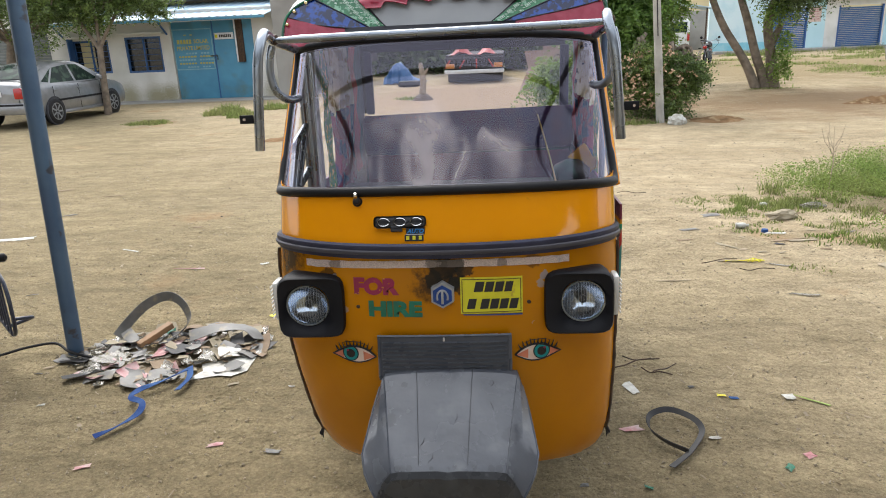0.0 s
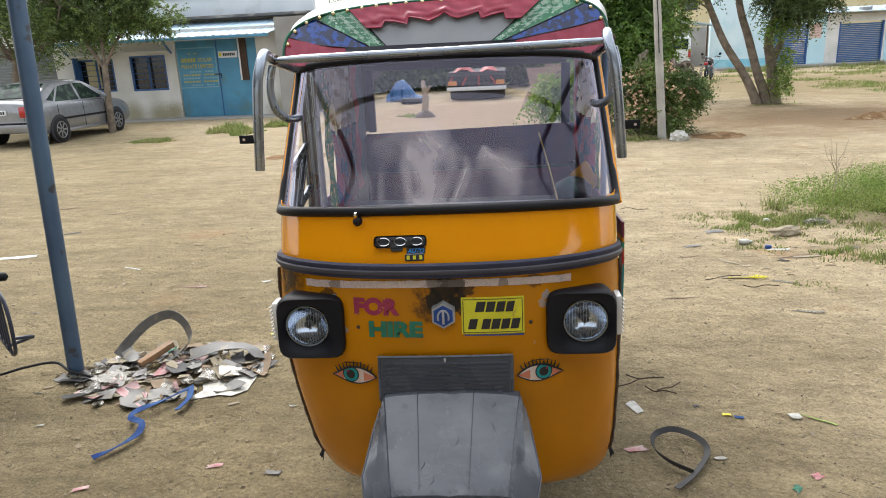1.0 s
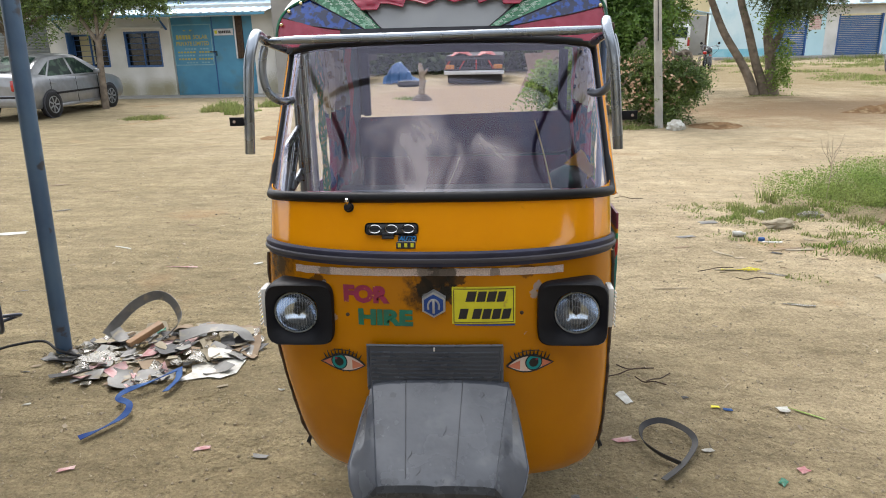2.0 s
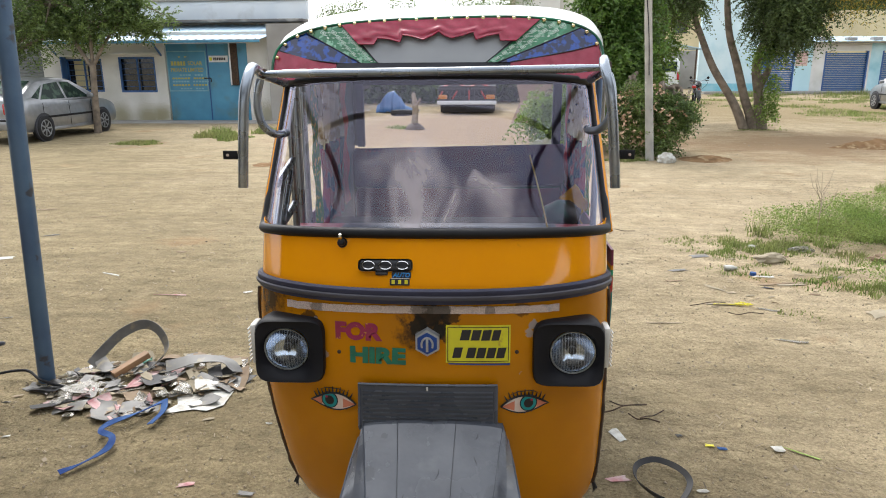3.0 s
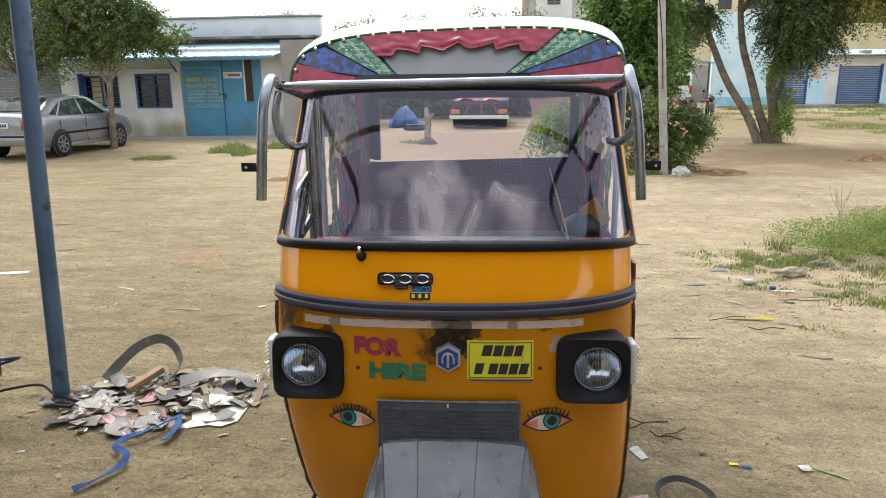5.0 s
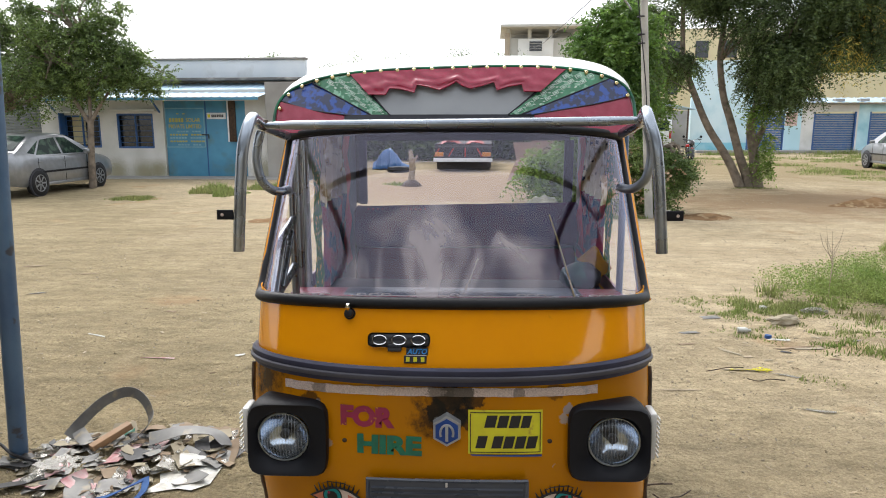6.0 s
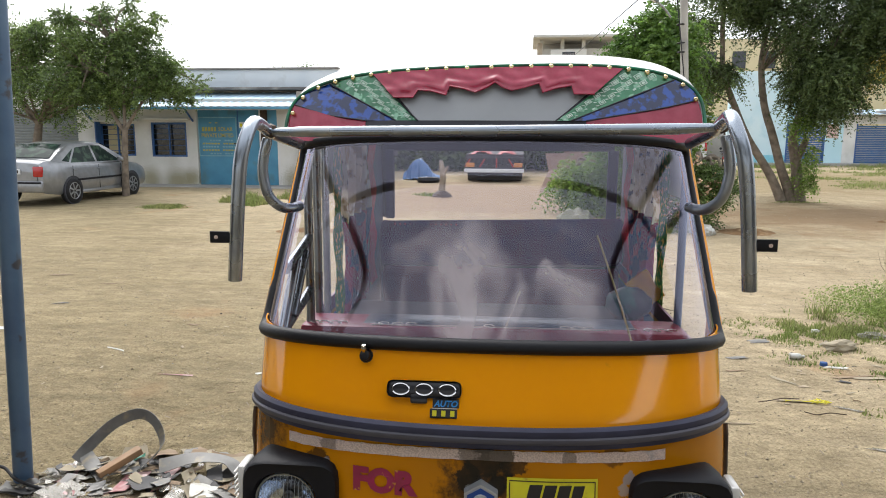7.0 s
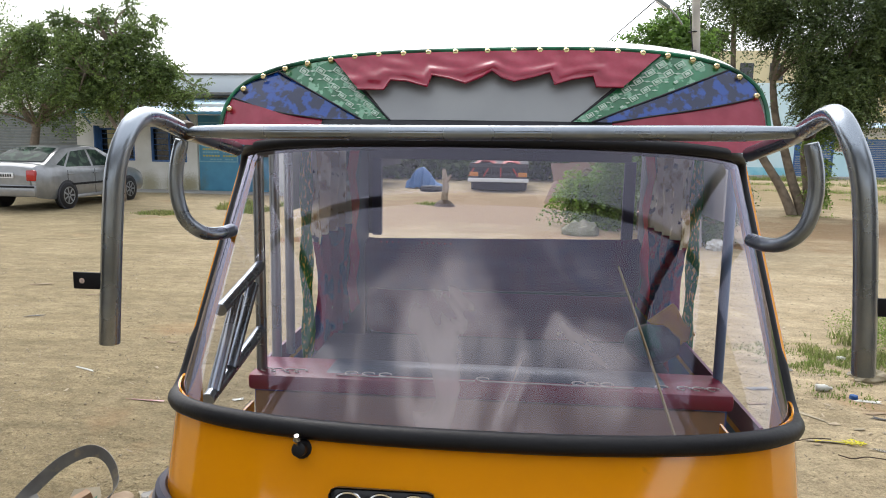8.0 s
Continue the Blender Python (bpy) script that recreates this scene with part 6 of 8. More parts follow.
def patch(name, outline, material, lift, label=""):
    bm = bmesh.new()
    bm.faces.new([bm.verts.new((x, 0, z)) for x, z in outline])
    for k in range(-15, 16):
        bmesh.ops.bisect_plane(bm, geom=bm.verts[:] + bm.edges[:] + bm.faces[:], plane_co=(k * 0.043, 0, 0), plane_no=(1, 0, 0))
    for k in range(6):
        bmesh.ops.bisect_plane(bm, geom=bm.verts[:] + bm.edges[:] + bm.faces[:], plane_co=(0, 0, 1.70 + k * 0.033), plane_no=(0, 0, 1))
    for v in bm.verts:
        p = v.co
        slack = 0.004 if p.x > -0.2 else 0.009
        p.y = hood_front_y(p.x, p.z) - lift - slack * noise.noise((p.x * 9, p.z * 14, lift * 300))
    return part(name, bm, material, hood, label)


def arch_between(x0, x1, n=8):
    """Points of the arch between two x, from x0 to x1."""
    out = []
    for k in range(n + 1):
        x = x0 + (x1 - x0) * k / n
        u = min(1.0, abs(x) / HALF)
        out.append((x, 1.69 + RISE * (1 - u ** HN) ** (1 / HN) + TILT * x - 0.004))
    return out


hem = [(-0.262, 1.772), (-0.207, 1.771), (-0.195, 1.793), (-0.16, 1.79), (-0.118, 1.778), (-0.11, 1.804), (-0.075, 1.797), (-0.041, 1.786), (-0.01, 1.80), (0.011, 1.815), (0.03, 1.80), (0.055, 1.791), (0.09, 1.80), (0.127, 1.812), (0.136, 1.785), (0.17, 1.797), (0.212, 1.805), (0.218, 1.781), (0.272, 1.781)]
hem = [(x * 1.1, z + 0.012) for x, z in hem]
for sx, bot, top, end in ((-1, (-0.212, -0.277, -0.37), (-0.356, -0.495), 1.766), (1, (0.188, 0.232, 0.276), (0.387, 0.542), 1.778)):
    g0, g1, g2 = bot
    z0 = 1.716
    mid = (sx * 0.49, 1.733 if sx < 0 else 1.752)
    wedges = (("green_patch", [(g0, z0)] + arch_between(top[0], top[1]) + [(g1, z0)], M_GREENV, "green patterned vinyl wedge"),
              ("blue_patch", [(g1, z0)] + arch_between(top[1], sx * 0.602) + [(sx * 0.608, end), mid, (g2, z0)], M_BLUEV, "blue mottled vinyl wedge"),
              ("red_patch", [(g2, z0), mid, (sx * 0.608, end), (sx * 0.618, 1.74), (sx * 0.622, 1.655), (g2, 1.655)], M_RED, "red vinyl wedge"))
    for nm, outline, m, lab in wedges:
        patch(nm, outline, m, 0.004, lab)
    for run in ([(g0, z0), arch_between(top[0], top[0], 1)[0]], [(g1, z0), arch_between(top[1], top[1], 1)[0]], [(g2, z0), mid, (sx * 0.608, end)]):
        run = spline([(x, 0, z) for x, z in run], 8)
        part("piping", tube([(p.x, hood_front_y(p.x, p.z) - 0.006, p.z) for p in run], 0.0022, 6), M_DARKIN, hood)
    # printed diamonds on the green wedge, each with a darker core
    slack = 0.004 if sx > 0 else 0.009
    for nm, m, w, h, lift in (("diamond_print", M_PRINT, 0.0135, 0.0105, 0.0060), ("diamond_rim", M_GREENV, 0.0095, 0.0072, 0.0066), ("diamond_core", M_PRINT, 0.0065, 0.0048, 0.0072), ("leaf_fleck", M_PRINT, 0.0075, 0.0022, 0.0060)):
        V, F = [], []
        for j in range(12):
            for i in range(-4, 7):
                f = 0.10 + j * 0.135 if nm != "leaf_fleck" else 0.03 + j * 0.0675
                cz = z0 + f * (1.86 - z0)
                lo, hi = abs(g0) + (abs(top[0]) - abs(g0)) * f, abs(g1) + (abs(top[1]) - abs(g1)) * f
                cx = lo + 0.020 + i * 0.042 + (0.021 if nm == "leaf_fleck" and j % 2 else 0.0)
                q = 0.72 + 0.4 * f
                if lo + w * q + 0.002 < cx < hi - w * q - 0.002 and cz < 1.838 + TILT * sx * cx:
                    b = len(V)
                    for dx, dz in ((w, 0.0), (0.0, h), (-w, 0.0), (0.0, -h)):
                        x, z = sx * (cx + (dx + dz * 0.5) * q), cz + dz * q
                        V.append((x, hood_front_y(x, z) - lift - slack * noise.noise((x * 9, z * 14, 1.2)), z))
                    F.append((b, b + 1, b + 2, b + 3))
        tagged(part(nm, (V, F), m, hood, "pale diamond print", smooth=False), kind="stuff")
patch("grey_panel", [(-0.212, 1.716), (0.188, 1.716), (0.36, 1.86), (-0.335, 1.85)], M_GREYV, 0.002, "plain grey vinyl centre panel")
patch("lower_panel", [(-0.37, 1.66), (0.276, 1.66), (0.276, 1.716), (-0.37, 1.716)], M_DARKIN, 0.001)
# scalloped drape
rows = []
N = 108
for k in range(N + 1):
    u = k / N
    xt = -0.356 + 0.743 * u
    xb = -0.288 + 0.587 * u
    zb = float(np.interp(xb, [p[0] for p in hem], [p[1] for p in hem]))
    zt = arch_between(xt, xt, 1)[0][1]
    col = []
    for j in range(17):
        v = j / 16
        x, z = xb + (xt - xb) * v, zb + (zt - zb) * v
        # one long soft roll under the edge, slack swags below it, slanting creases
        swag = 0.5 + 0.5 * math.cos(u * 10 * math.pi + 0.8)
        fold = 0.006 * math.exp(-((v - 0.26 - 0.05 * math.sin(u * 17)) / 0.14) ** 2) + 0.0035 * swag * math.exp(-((v - 0.58) / 0.18) ** 2)
        fold += 0.0025 * math.sin(u * 42 + v * 7 + 2 * math.sin(u * 9)) * (1 - v) * v * 3 + 0.003 * max(0.0, 1 - v * 9)
        col.append((x, hood_front_y(x, z) - 0.010 - 0.006 * (1 - v) - fold, z))
    rows.append(col)
part("scalloped_drape", grid(rows, 0.003), M_RED, hood, "red vinyl drape with scalloped hem")
run = [(x, hood_front_y(x, z) - 0.024, z) for x, z in hem]
part("hem_piping", tube(run, 0.0026, 6), M_RED, hood)
# green binding and brass studs along the arch
arch = [(x, hood_front_y(x, z) - 0.004, z + 0.002) for x, z in (hood_arch(k / 40 - 1) for k in range(81))]
part("binding", tube(arch, 0.005, 8), M_GREENBIND, hood, "dark green edge binding")
stud = None
run = [Vector((x, 0, z)) for x, z in (hood_arch(k / 400 * 0.96, 0.975) for k in range(-400, 401))]
far, places = 0.03, []
for p, q in zip(run, run[1:]):
    far += (q - p).length
    if far > 0.056:
        places.append((q.x, q.z))
        far = 0.0
for x, z in places:
    if stud is None:
        stud = part("stud", lathe([(0.008, 0.0), (0.0075, 0.0034), (0.005, 0.0064), (0.0, 0.0075)], 12, Matrix.Rotation(radians(90), 4, "X")), M_GOLD, hood, "domed brass stud")
        ob = stud
    else:
        ob = new("stud", stud.data)
        ob.parent = hood
    ob.location = (x, hood_front_y(x, z) - 0.008, z + 0.001)
# rear of the hood with its window opening
for nm, c, sz in (("rear_panel_upper", (0.0, 4.93, 1.745), (1.42, 0.012, 0.34)), ("rear_panel_lower", (0, 4.93, 0.95), (1.42, 0.012, 0.37)), ("rear_panel_side", (-0.666, 4.93, 1.37), (0.09, 0.012, 0.41)), ("rear_panel_side", (0.70, 4.93, 1.37), (0.025, 0.012, 0.41))):
    part(nm, box(c, sz, 0.002), M_DARKIN, hood)

# ---- cabin and rear body ----
part("floor_pan", box((0, 3.75, 0.36), (1.06, 2.2, 0.04), 0.01), M_DARKIN, auto)
for sx in (-1, 1):
    for z0, z1, m, nm, lab in ((0.87, 0.94, M_MAROON, "side_band", "dark maroon upper band"), (0.85, 0.87, M_CLOTHYEL, "side_line", ""), (0.42, 0.85, M_SIDE, "rear_side_panel", "green and blue painted side panel"), (0.26, 0.42, M_BROWN, "side_sill", "rusty lower sill")):
        part(nm, grid([[(sx * (0.735 + 0.012 * math.sin((z - 0.3) * 4)), y, z) for y in np.linspace(3.35 if sx < 0 else 2.98, 4.95, 9)] for z in np.linspace(z0, z1, 4)], 0.01), m, auto, lab)
seat = part("driver_seat", box((0.005, 3.14, 0.973), (1.37, 0.18, 0.05), 0.014), M_REDSEAT, auto, "maroon vinyl bench seat with scroll pattern")
part("seat_panel", box((0.03, 3.155, 0.975), (0.98, 0.14, 0.053), 0.012), M_TEALSEAT, seat, "dark teal middle panel of the seat")
part("seat_base", box((0.005, 3.16, 0.645), (1.33, 0.20, 0.6), 0.005), M_WOODP, seat, "brown slatted plywood seat box")
part("seat_end", box((-0.62, 3.07, 0.84), (0.085, 0.012, 0.25), 0.002), M_PURPLE, seat)
part("seat_end", box((0.63, 3.07, 0.84), (0.09, 0.012, 0.25), 0.002), M_PURPLE, seat)
for k in range(5):
    part("seat_slat", box((0.0, 3.072, 0.54 + k * 0.085), (1.12, 0.006, 0.077), 0.002), M_WOODP, seat)
for x0, x1 in ((-0.42, -0.02), (0.0, 0.42)):
    run = [(x0 + (x1 - x0) * k / 10, 3.066 + 0.002 * math.sin(k * 1.9), 1.0015) for k in range(11)]
    part("seat_scroll", tube(run, 0.0021, 5), M_CREAM, seat)
for cx in (-0.63, -0.60, -0.56, -0.53, -0.38, -0.33, -0.28, 0.0, 0.27, 0.31, 0.35, 0.50, 0.56, 0.60, 0.64):
    part("seat_scroll", tube([(cx + 0.018 * math.cos(t), 3.085 + 0.014 * math.sin(t), 1.0015) for t in np.linspace(0, 4.7, 12)], 0.002, 5), M_CREAM, seat)
def padded(x0, x1, z0, z1, y, puff, slope=0.0):
    rows = []
    for j in range(15):
        v = j / 7 - 1
        row = []
        for k in range(33):
            u = k / 16 - 1
            e = max(0.0, (1 - abs(u) ** 12) * (1 - max(0.0, -v) ** 16)) ** 0.5
            w = 1 - 0.035 * abs(v) ** 6
            row.append(((x0 + x1) / 2 + (x1 - x0) / 2 * u * w, y - puff * e - 0.006 * e * noise.noise((u * 4, v * 3, y)), (z0 + z1) / 2 + (z1 - z0) / 2 * v * (1 - 0.04 * abs(u) ** 8) + slope * u))
        rows.append(row)
    return grid(rows, 0.003)


back = part("passenger_backrest", padded(-0.68, 0.75, 0.90, 1.188, 4.74, 0.07, 0.014), M_NAVY, auto, "dark navy padded backrest")
part("backrest_cushion", padded(-0.66, 0.73, 0.66, 0.91, 4.72, 0.07), M_MAROON, back)
part("backrest_board", box((0.03, 4.78, 0.77), (1.44, 0.02, 0.72), 0.01), M_DARKIN, back)
for k in range(13):
    part("piping_stud", lathe([(0.006, 0.0), (0.004, 0.004), (0.0, 0.005)], 8, Matrix.Translation((-0.58 + k * 0.03, 4.672, 1.155)) @ Matrix.Rotation(radians(90), 4, "X")), M_RED, back)
part("passenger_seat", box((0, 4.40, 0.62), (1.36, 0.5, 0.12), 0.03), M_DARKIN, auto)
# posts
for x, y in ((-0.652, 3.1), (-0.674, 3.3), (-0.692, 3.5)):
    part("side_post", tube([(x, y, 0.92), (x, y + 0.01, 1.74)], 0.0155, 12), M_STEEL, auto)
part("side_post", tube([(0.688, 3.2, 0.4), (0.683, 3.2, 1.74)], 0.014, 12), M_POSTBLUE, auto)
for a, b in (((-0.64, 2.70, 1.055), (-0.648, 3.08, 1.118)), ((-0.64, 2.79, 1.252), (-0.648, 3.09, 1.308)), ((-0.64, 2.735, 1.062), (-0.643, 2.91, 1.262)), ((-0.64, 2.838, 1.088), (-0.645, 3.025, 1.268))):
    part("side_rail", tube([a, b], 0.0165, 10), M_STEEL, auto)
# folded side curtains of shiny sheet
for sx, y0, y1, xo in ((-1, 3.74, 4.28, 0.675), (1, 3.86, 4.44, 0.745)):
    def sheet(v0, v1, n, lift=0.0, sx=sx, y0=y0, y1=y1, xo=xo):
        rows = []
        for k in range(41):
            u = k / 40
            col = []
            for j in range(n + 1):
                v = v0 + (v1 - v0) * j / n
                pinch = 1 - 0.45 * math.exp(-((v - 0.72) / 0.2) ** 2)
                y = y0 + (y1 - y0) * (0.55 + (u - 0.55) * pinch)
                x = xo - lift - 0.022 * math.sin(u * 25 + v * 2.5) - 0.014 * math.sin(u * 49 + v * 7) - 0.01 * noise.noise((u * 7, v * 8, sx))
                col.append((sx * x, y, 1.70 - 0.86 * v))
            rows.append(col)
        return grid(rows, 0.002)
    part("side_curtain", sheet(0.0, 0.5, 14), M_FOIL, auto, "crinkled shiny printed side curtain")
    part("curtain_skirt", sheet(0.47, 1.0, 12, 0.004), M_SKIRT, auto, "maroon and navy printed curtain skirt")
    part("curtain_border", grid([[(sx * (xo + 0.003 - 0.005 * math.sin(v * 20 + 3 * u)), y0 - 0.15 + 0.15 * u + 0.006 * math.sin(v * 9), 1.70 - 0.86 * v) for u in (0, 0.25, 0.5, 0.75, 1)] for v in np.linspace(0, 1, 20)], 0.002), M_DOTTED, auto, "dark green curtain border with pale dots")
    part("red_border", grid([[(sx * (xo - 0.01 - 0.01 * math.sin(v * 20)), y1 + 0.01 + 0.2 * u, 1.69 - 0.82 * v) for u in (0, 0.5, 1)] for v in np.linspace(0, 1, 14)], 0.002), M_REDCLOTH, auto, "red vinyl curtain border")
rows = [[(0.585 + 0.04 * u + 0.09 * v, 3.80 - 0.02 * u, 1.05 - 0.12 * v + 0.04 * u + 0.008 * math.sin(v * 9)) for u in (-1, -0.5, 0, 0.5, 1)] for v in np.linspace(0, 1, 9)]
inside = tagged(part("cloth_strap", grid(rows, 0.004), M_CLOTHYEL, None, "yellow cloth strap"), "knotted yellow cloth strap hanging behind the seat", "strap")
inside.location, inside.scale = SEAT * (1 - SIZE), (SIZE, SIZE, SIZE)
bm = bmesh.new()
bmesh.ops.create_icosphere(bm, subdivisions=3, radius=1.0)
for v in bm.verts:
    d = 1 + 0.16 * noise.noise(v.co * 2.2)
    v.co = Vector((0.56 + v.co.x * 0.10 * d, 3.78 + v.co.y * 0.1, 0.93 + max(v.co.z, -0.75) * 0.075 * d))
inside = tagged(part("bag", bm, M_BAG, None, "teal cloth bag"), "slumped teal and black cloth bag behind the seat", "bag")
inside.location, inside.scale = SEAT * (1 - SIZE), (SIZE, SIZE, SIZE)
for x, ya, yb in ((-0.70, 3.98, 4.92), (0.765, 4.5, 4.92)):
    part("side_lining", box((x, (ya + yb) / 2, 1.12), (0.01, yb - ya, 1.24), 0.002), M_LINING, auto, "dark navy side lining")
part("rear_window_pillar", box((-0.645, 4.90, 1.37), (0.05, 0.02, 0.42), 0.004), M_LINING, auto)
part("rear_window_pillar", box((0.70, 4.90, 1.37), (0.06, 0.02, 0.42), 0.004), M_LINING, auto)
part("cabin_shelf", box((0.0, 3.62, 0.86), (1.3, 0.66, 0.02), 0.004), M_DARKIN, auto)
part("cable", tube(spline([(0.40, 3.3, 1.30), (0.43, 3.05, 1.16), (0.45, 2.75, 1.02), (0.46, 2.62, 0.96)], 6), 0.004, 6), M_TAN, auto, "thin tan control cable")

# ---- the car before the office ----
def car(name, label, at, turn, k=1.0, hatch=False, paint=None):
    """A saloon with sloping tail; its tail stands at the origin, its nose along +y."""
    paint = paint or M_SILVER
    c = thing(name, label, "car", at=at)
    c.rotation_euler = (0, 0, radians(turn))
    L = 4.5 * k
    low = [(0.0, 0.42, 0.78, 0.68), (0.02, 0.36, 0.97, 0.77), (0.10, 0.30, 1.03, 0.82), (0.5, 0.24, 1.05, 0.85), (1.0, 0.22, 1.0, 0.865), (1.9, 0.22, 0.94, 0.868), (2.8, 0.22, 0.93, 0.866), (3.4, 0.22, 0.93, 0.855), (3.9, 0.23, 0.86, 0.83), (4.25, 0.25, 0.76, 0.78), (4.42, 0.30, 0.66, 0.70), (4.5, 0.38, 0.58, 0.58)]
    rows = []
    for y, zb, zt, w in low:
        h = zt - zb
        half = [(w * 0.90, zb), (w * 0.97, zb + h * 0.12), (w, zb + h * 0.40), (w * 0.995, zb + h * 0.62), (w * 0.965, zb + h * 0.85), (w * 0.90, zt - 0.01), (w * 0.78, zt + 0.005), (w * 0.4, zt + 0.03)]
        rows.append([(-x, y * k, z) for x, z in half] + [(0, y * k, zt + 0.035)] + [(x, y * k, z) for x, z in half[::-1]])
    bm = grid(rows)
    body = part("body", bm, paint, c, "metallic silver bodywork")
    part("tail_panel", grid([[(x * (1.0 if z < 0.75 else 0.93), 0.002, z) for x in (-0.65, -0.3, 0, 0.3, 0.65)] for z in (0.42, 0.58, 0.72, 0.805)]), paint, c)
    top = [(0.30, 1.03, 0.02), (0.42, 1.08, 0.05), (0.78, 1.26, 0.25), (1.15, 1.405, 0.40), (1.6, 1.45, 0.45), (2.2, 1.455, 0.46), (2.55, 1.42, 0.44), (2.9, 1.24, 0.30), (3.25, 1.04, 0.10), (3.42, 0.955, 0.01)]
    if hatch:
        top = [(0.12, 0.99, 0.02), (0.2, 1.2, 0.2), (0.35, 1.40, 0.42), (0.8, 1.45, 0.46), (1.7, 1.46, 0.46), (2.3, 1.45, 0.46), (2.7, 1.36, 0.40), (3.1, 1.15, 0.20), (3.42, 0.955, 0.01)]
    rows = []
    for y, z, _ in top:
        f = max(0.0, min(1.0, (z - 0.95) / 0.48))
        w0, w1 = 0.80, 0.80 - 0.21 * f
        half = [(w0, 0.93), (w0 + (w1 - w0) * 0.5, 0.93 + (z - 0.93) * 0.5), (w1, z - 0.035 * f), (w1 - 0.07, z), (w1 * 0.5, z + 0.018 * f)]
        rows.append([(-x, y * k, q) for x, q in half] + [(0, y * k, z + 0.02 * f)] + [(x, y * k, q) for x, q in half[::-1]])
    part("roof", grid(rows), paint, c, "silver roof and pillars")
    # side glass, rear glass and windscreen, a little proud
    for sx in (-1, 1):
        for pts in ([(1.02, 0.97), (1.42, 1.32), (1.98, 1.365), (1.98, 0.965)], [(2.06, 0.965), (2.06, 1.365), (2.42, 1.355), (2.98, 1.0), (2.95, 0.96)], [(0.72, 1.02), (1.33, 1.31), (0.96, 0.985)]):
            if hatch:
                pts = [(y - 0.25, z) for y, z in pts]
            bm = bmesh.new()
            bm.faces.new([bm.verts.new((sx * (0.808 - 0.21 * (z - 0.93) / 0.5), y * k, z)) for y, z in pts])
            part("side_window", bm, M_CARGLASS, c, "dark side window", smooth=False)
    ys = np.linspace(0.44, 1.10, 6) if not hatch else np.linspace(0.15, 0.33, 4)
    rows = []
    for y in ys:
        z = float(np.interp(y, [q[0] for q in top], [q[1] for q in top]))
        f = max(0.0, min(1.0, (z - 0.95) / 0.48))
        w = 0.80 - 0.21 * f - 0.075
        rows.append([(x * w, (y - 0.012) * k, z + 0.014 + 0.022 * f * (1 - x * x)) for x in (-1, -0.5, 0, 0.5, 1)])
    part("rear_window", grid(rows), M_CARGLASS, c, "dark sloping rear window")
    part("windscreen", grid([[(x * (0.56 + 0.12 * j), (2.62 + 0.66 * j) * k, 1.388 - 0.36 * j + 0.02) for x in (-1, -0.5, 0, 0.5, 1)] for j in (0, 1)]), M_CARGLASS, c)
    part("rear_bumper", box((0, 0.0, 0.46), (1.56, 0.10, 0.26), 0.04), paint, c)
    part("bumper_strip", box((0, -0.045, 0.55), (1.54, 0.03, 0.045), 0.01), M_PLASTIC, c)
    for sx in (-1, 1):
        part("tail_light", box((sx * 0.665, 0.035, 0.80), (0.22, 0.10, 0.25), 0.03), M_TAIL, c, "red tail light")
        part("side_strip", box((sx * 0.868, 2.1 * k, 0.56), (0.02, 2.3 * k, 0.05), 0.008), M_PLASTIC, c)
        part("sill", box((sx * 0.835, 2.15 * k, 0.265), (0.05, 1.9 * k, 0.07), 0.015), paint, c)
        part("wing_mirror", box((sx * 0.93, 2.86 * k, 1.0), (0.16, 0.09, 0.11), 0.03), M_SILVER, c)
        for y in (1.06, 2.02):
            part("door_handle", box((sx * 0.868, y * k, 0.80), (0.02, 0.15, 0.03), 0.006), M_SILVER, c)
        for y in (0.98, 2.0, 2.95):
            part("door_seam", box((sx * 0.864, y * k, 0.60), (0.008, 0.008, 0.6)), M_PLASTIC, c)
        for y in (0.95, 3.46):
            t = Matrix.Translation((sx * 0.80, y * k, 0.305)) @ Matrix.Rotation(radians(90), 4, "Y")
            w = part("wheel", lathe([(0.19, -0.09), (0.26, -0.10), (0.30, -0.08), (0.315, -0.03), (0.315, 0.03), (0.30, 0.08), (0.26, 0.10), (0.19, 0.09)], 28, t), M_BLACK, c, "black tyre")
            part("arch", lathe([(0.315, -0.03), (0.345, -0.025), (0.345, 0.02), (0.315, 0.02)], 28, Matrix.Translation((sx * 0.05, 0, 0.015)) @ t), M_DARKIN, c)
            part("rim", lathe([(0.195, sx * 0.075), (0.17, sx * 0.06), (0.05, sx * 0.07), (0.0, sx * 0.075)], 24, t), M_DARKIN, w)
            for q in range(7):
                a = 2 * math.pi * q / 7
                bm = box((0, 0.11, sx * 0.082), (0.045, 0.17, 0.02), 0.006, Matrix.Rotation(a, 4, "Z"))
                bmesh.ops.transform(bm, matrix=t, verts=bm.verts)
                part("spoke", bm, M_SILVER, w)
            part("rim_ring", tube([t @ Vector((0.195 * math.cos(b), 0.195 * math.sin(b), sx * 0.085)) for b in (2 * math.pi * j / 28 for j in range(28))], 0.014, 6, closed=True), M_SILVER, w)
    plate = part("registration_plate", box((0, -0.012, 0.80), (0.52, 0.02, 0.12), 0.004), M_SIGNWHITE, c)
    for q in range(8):
        part("plate_bar", box((-0.2 + q * 0.057, -0.026, 0.80), (0.035, 0.006, 0.07)), M_INK, plate)
    return c


car("saloon_car", "silver saloon car with sloping tail parked before the office", (-11.53, 15.05, -0.005), 0)
car("hatchback_car", "silver hatchback parked on grass by the shops", (14.85, 24.7, -0.01), -4, 0.85, True)

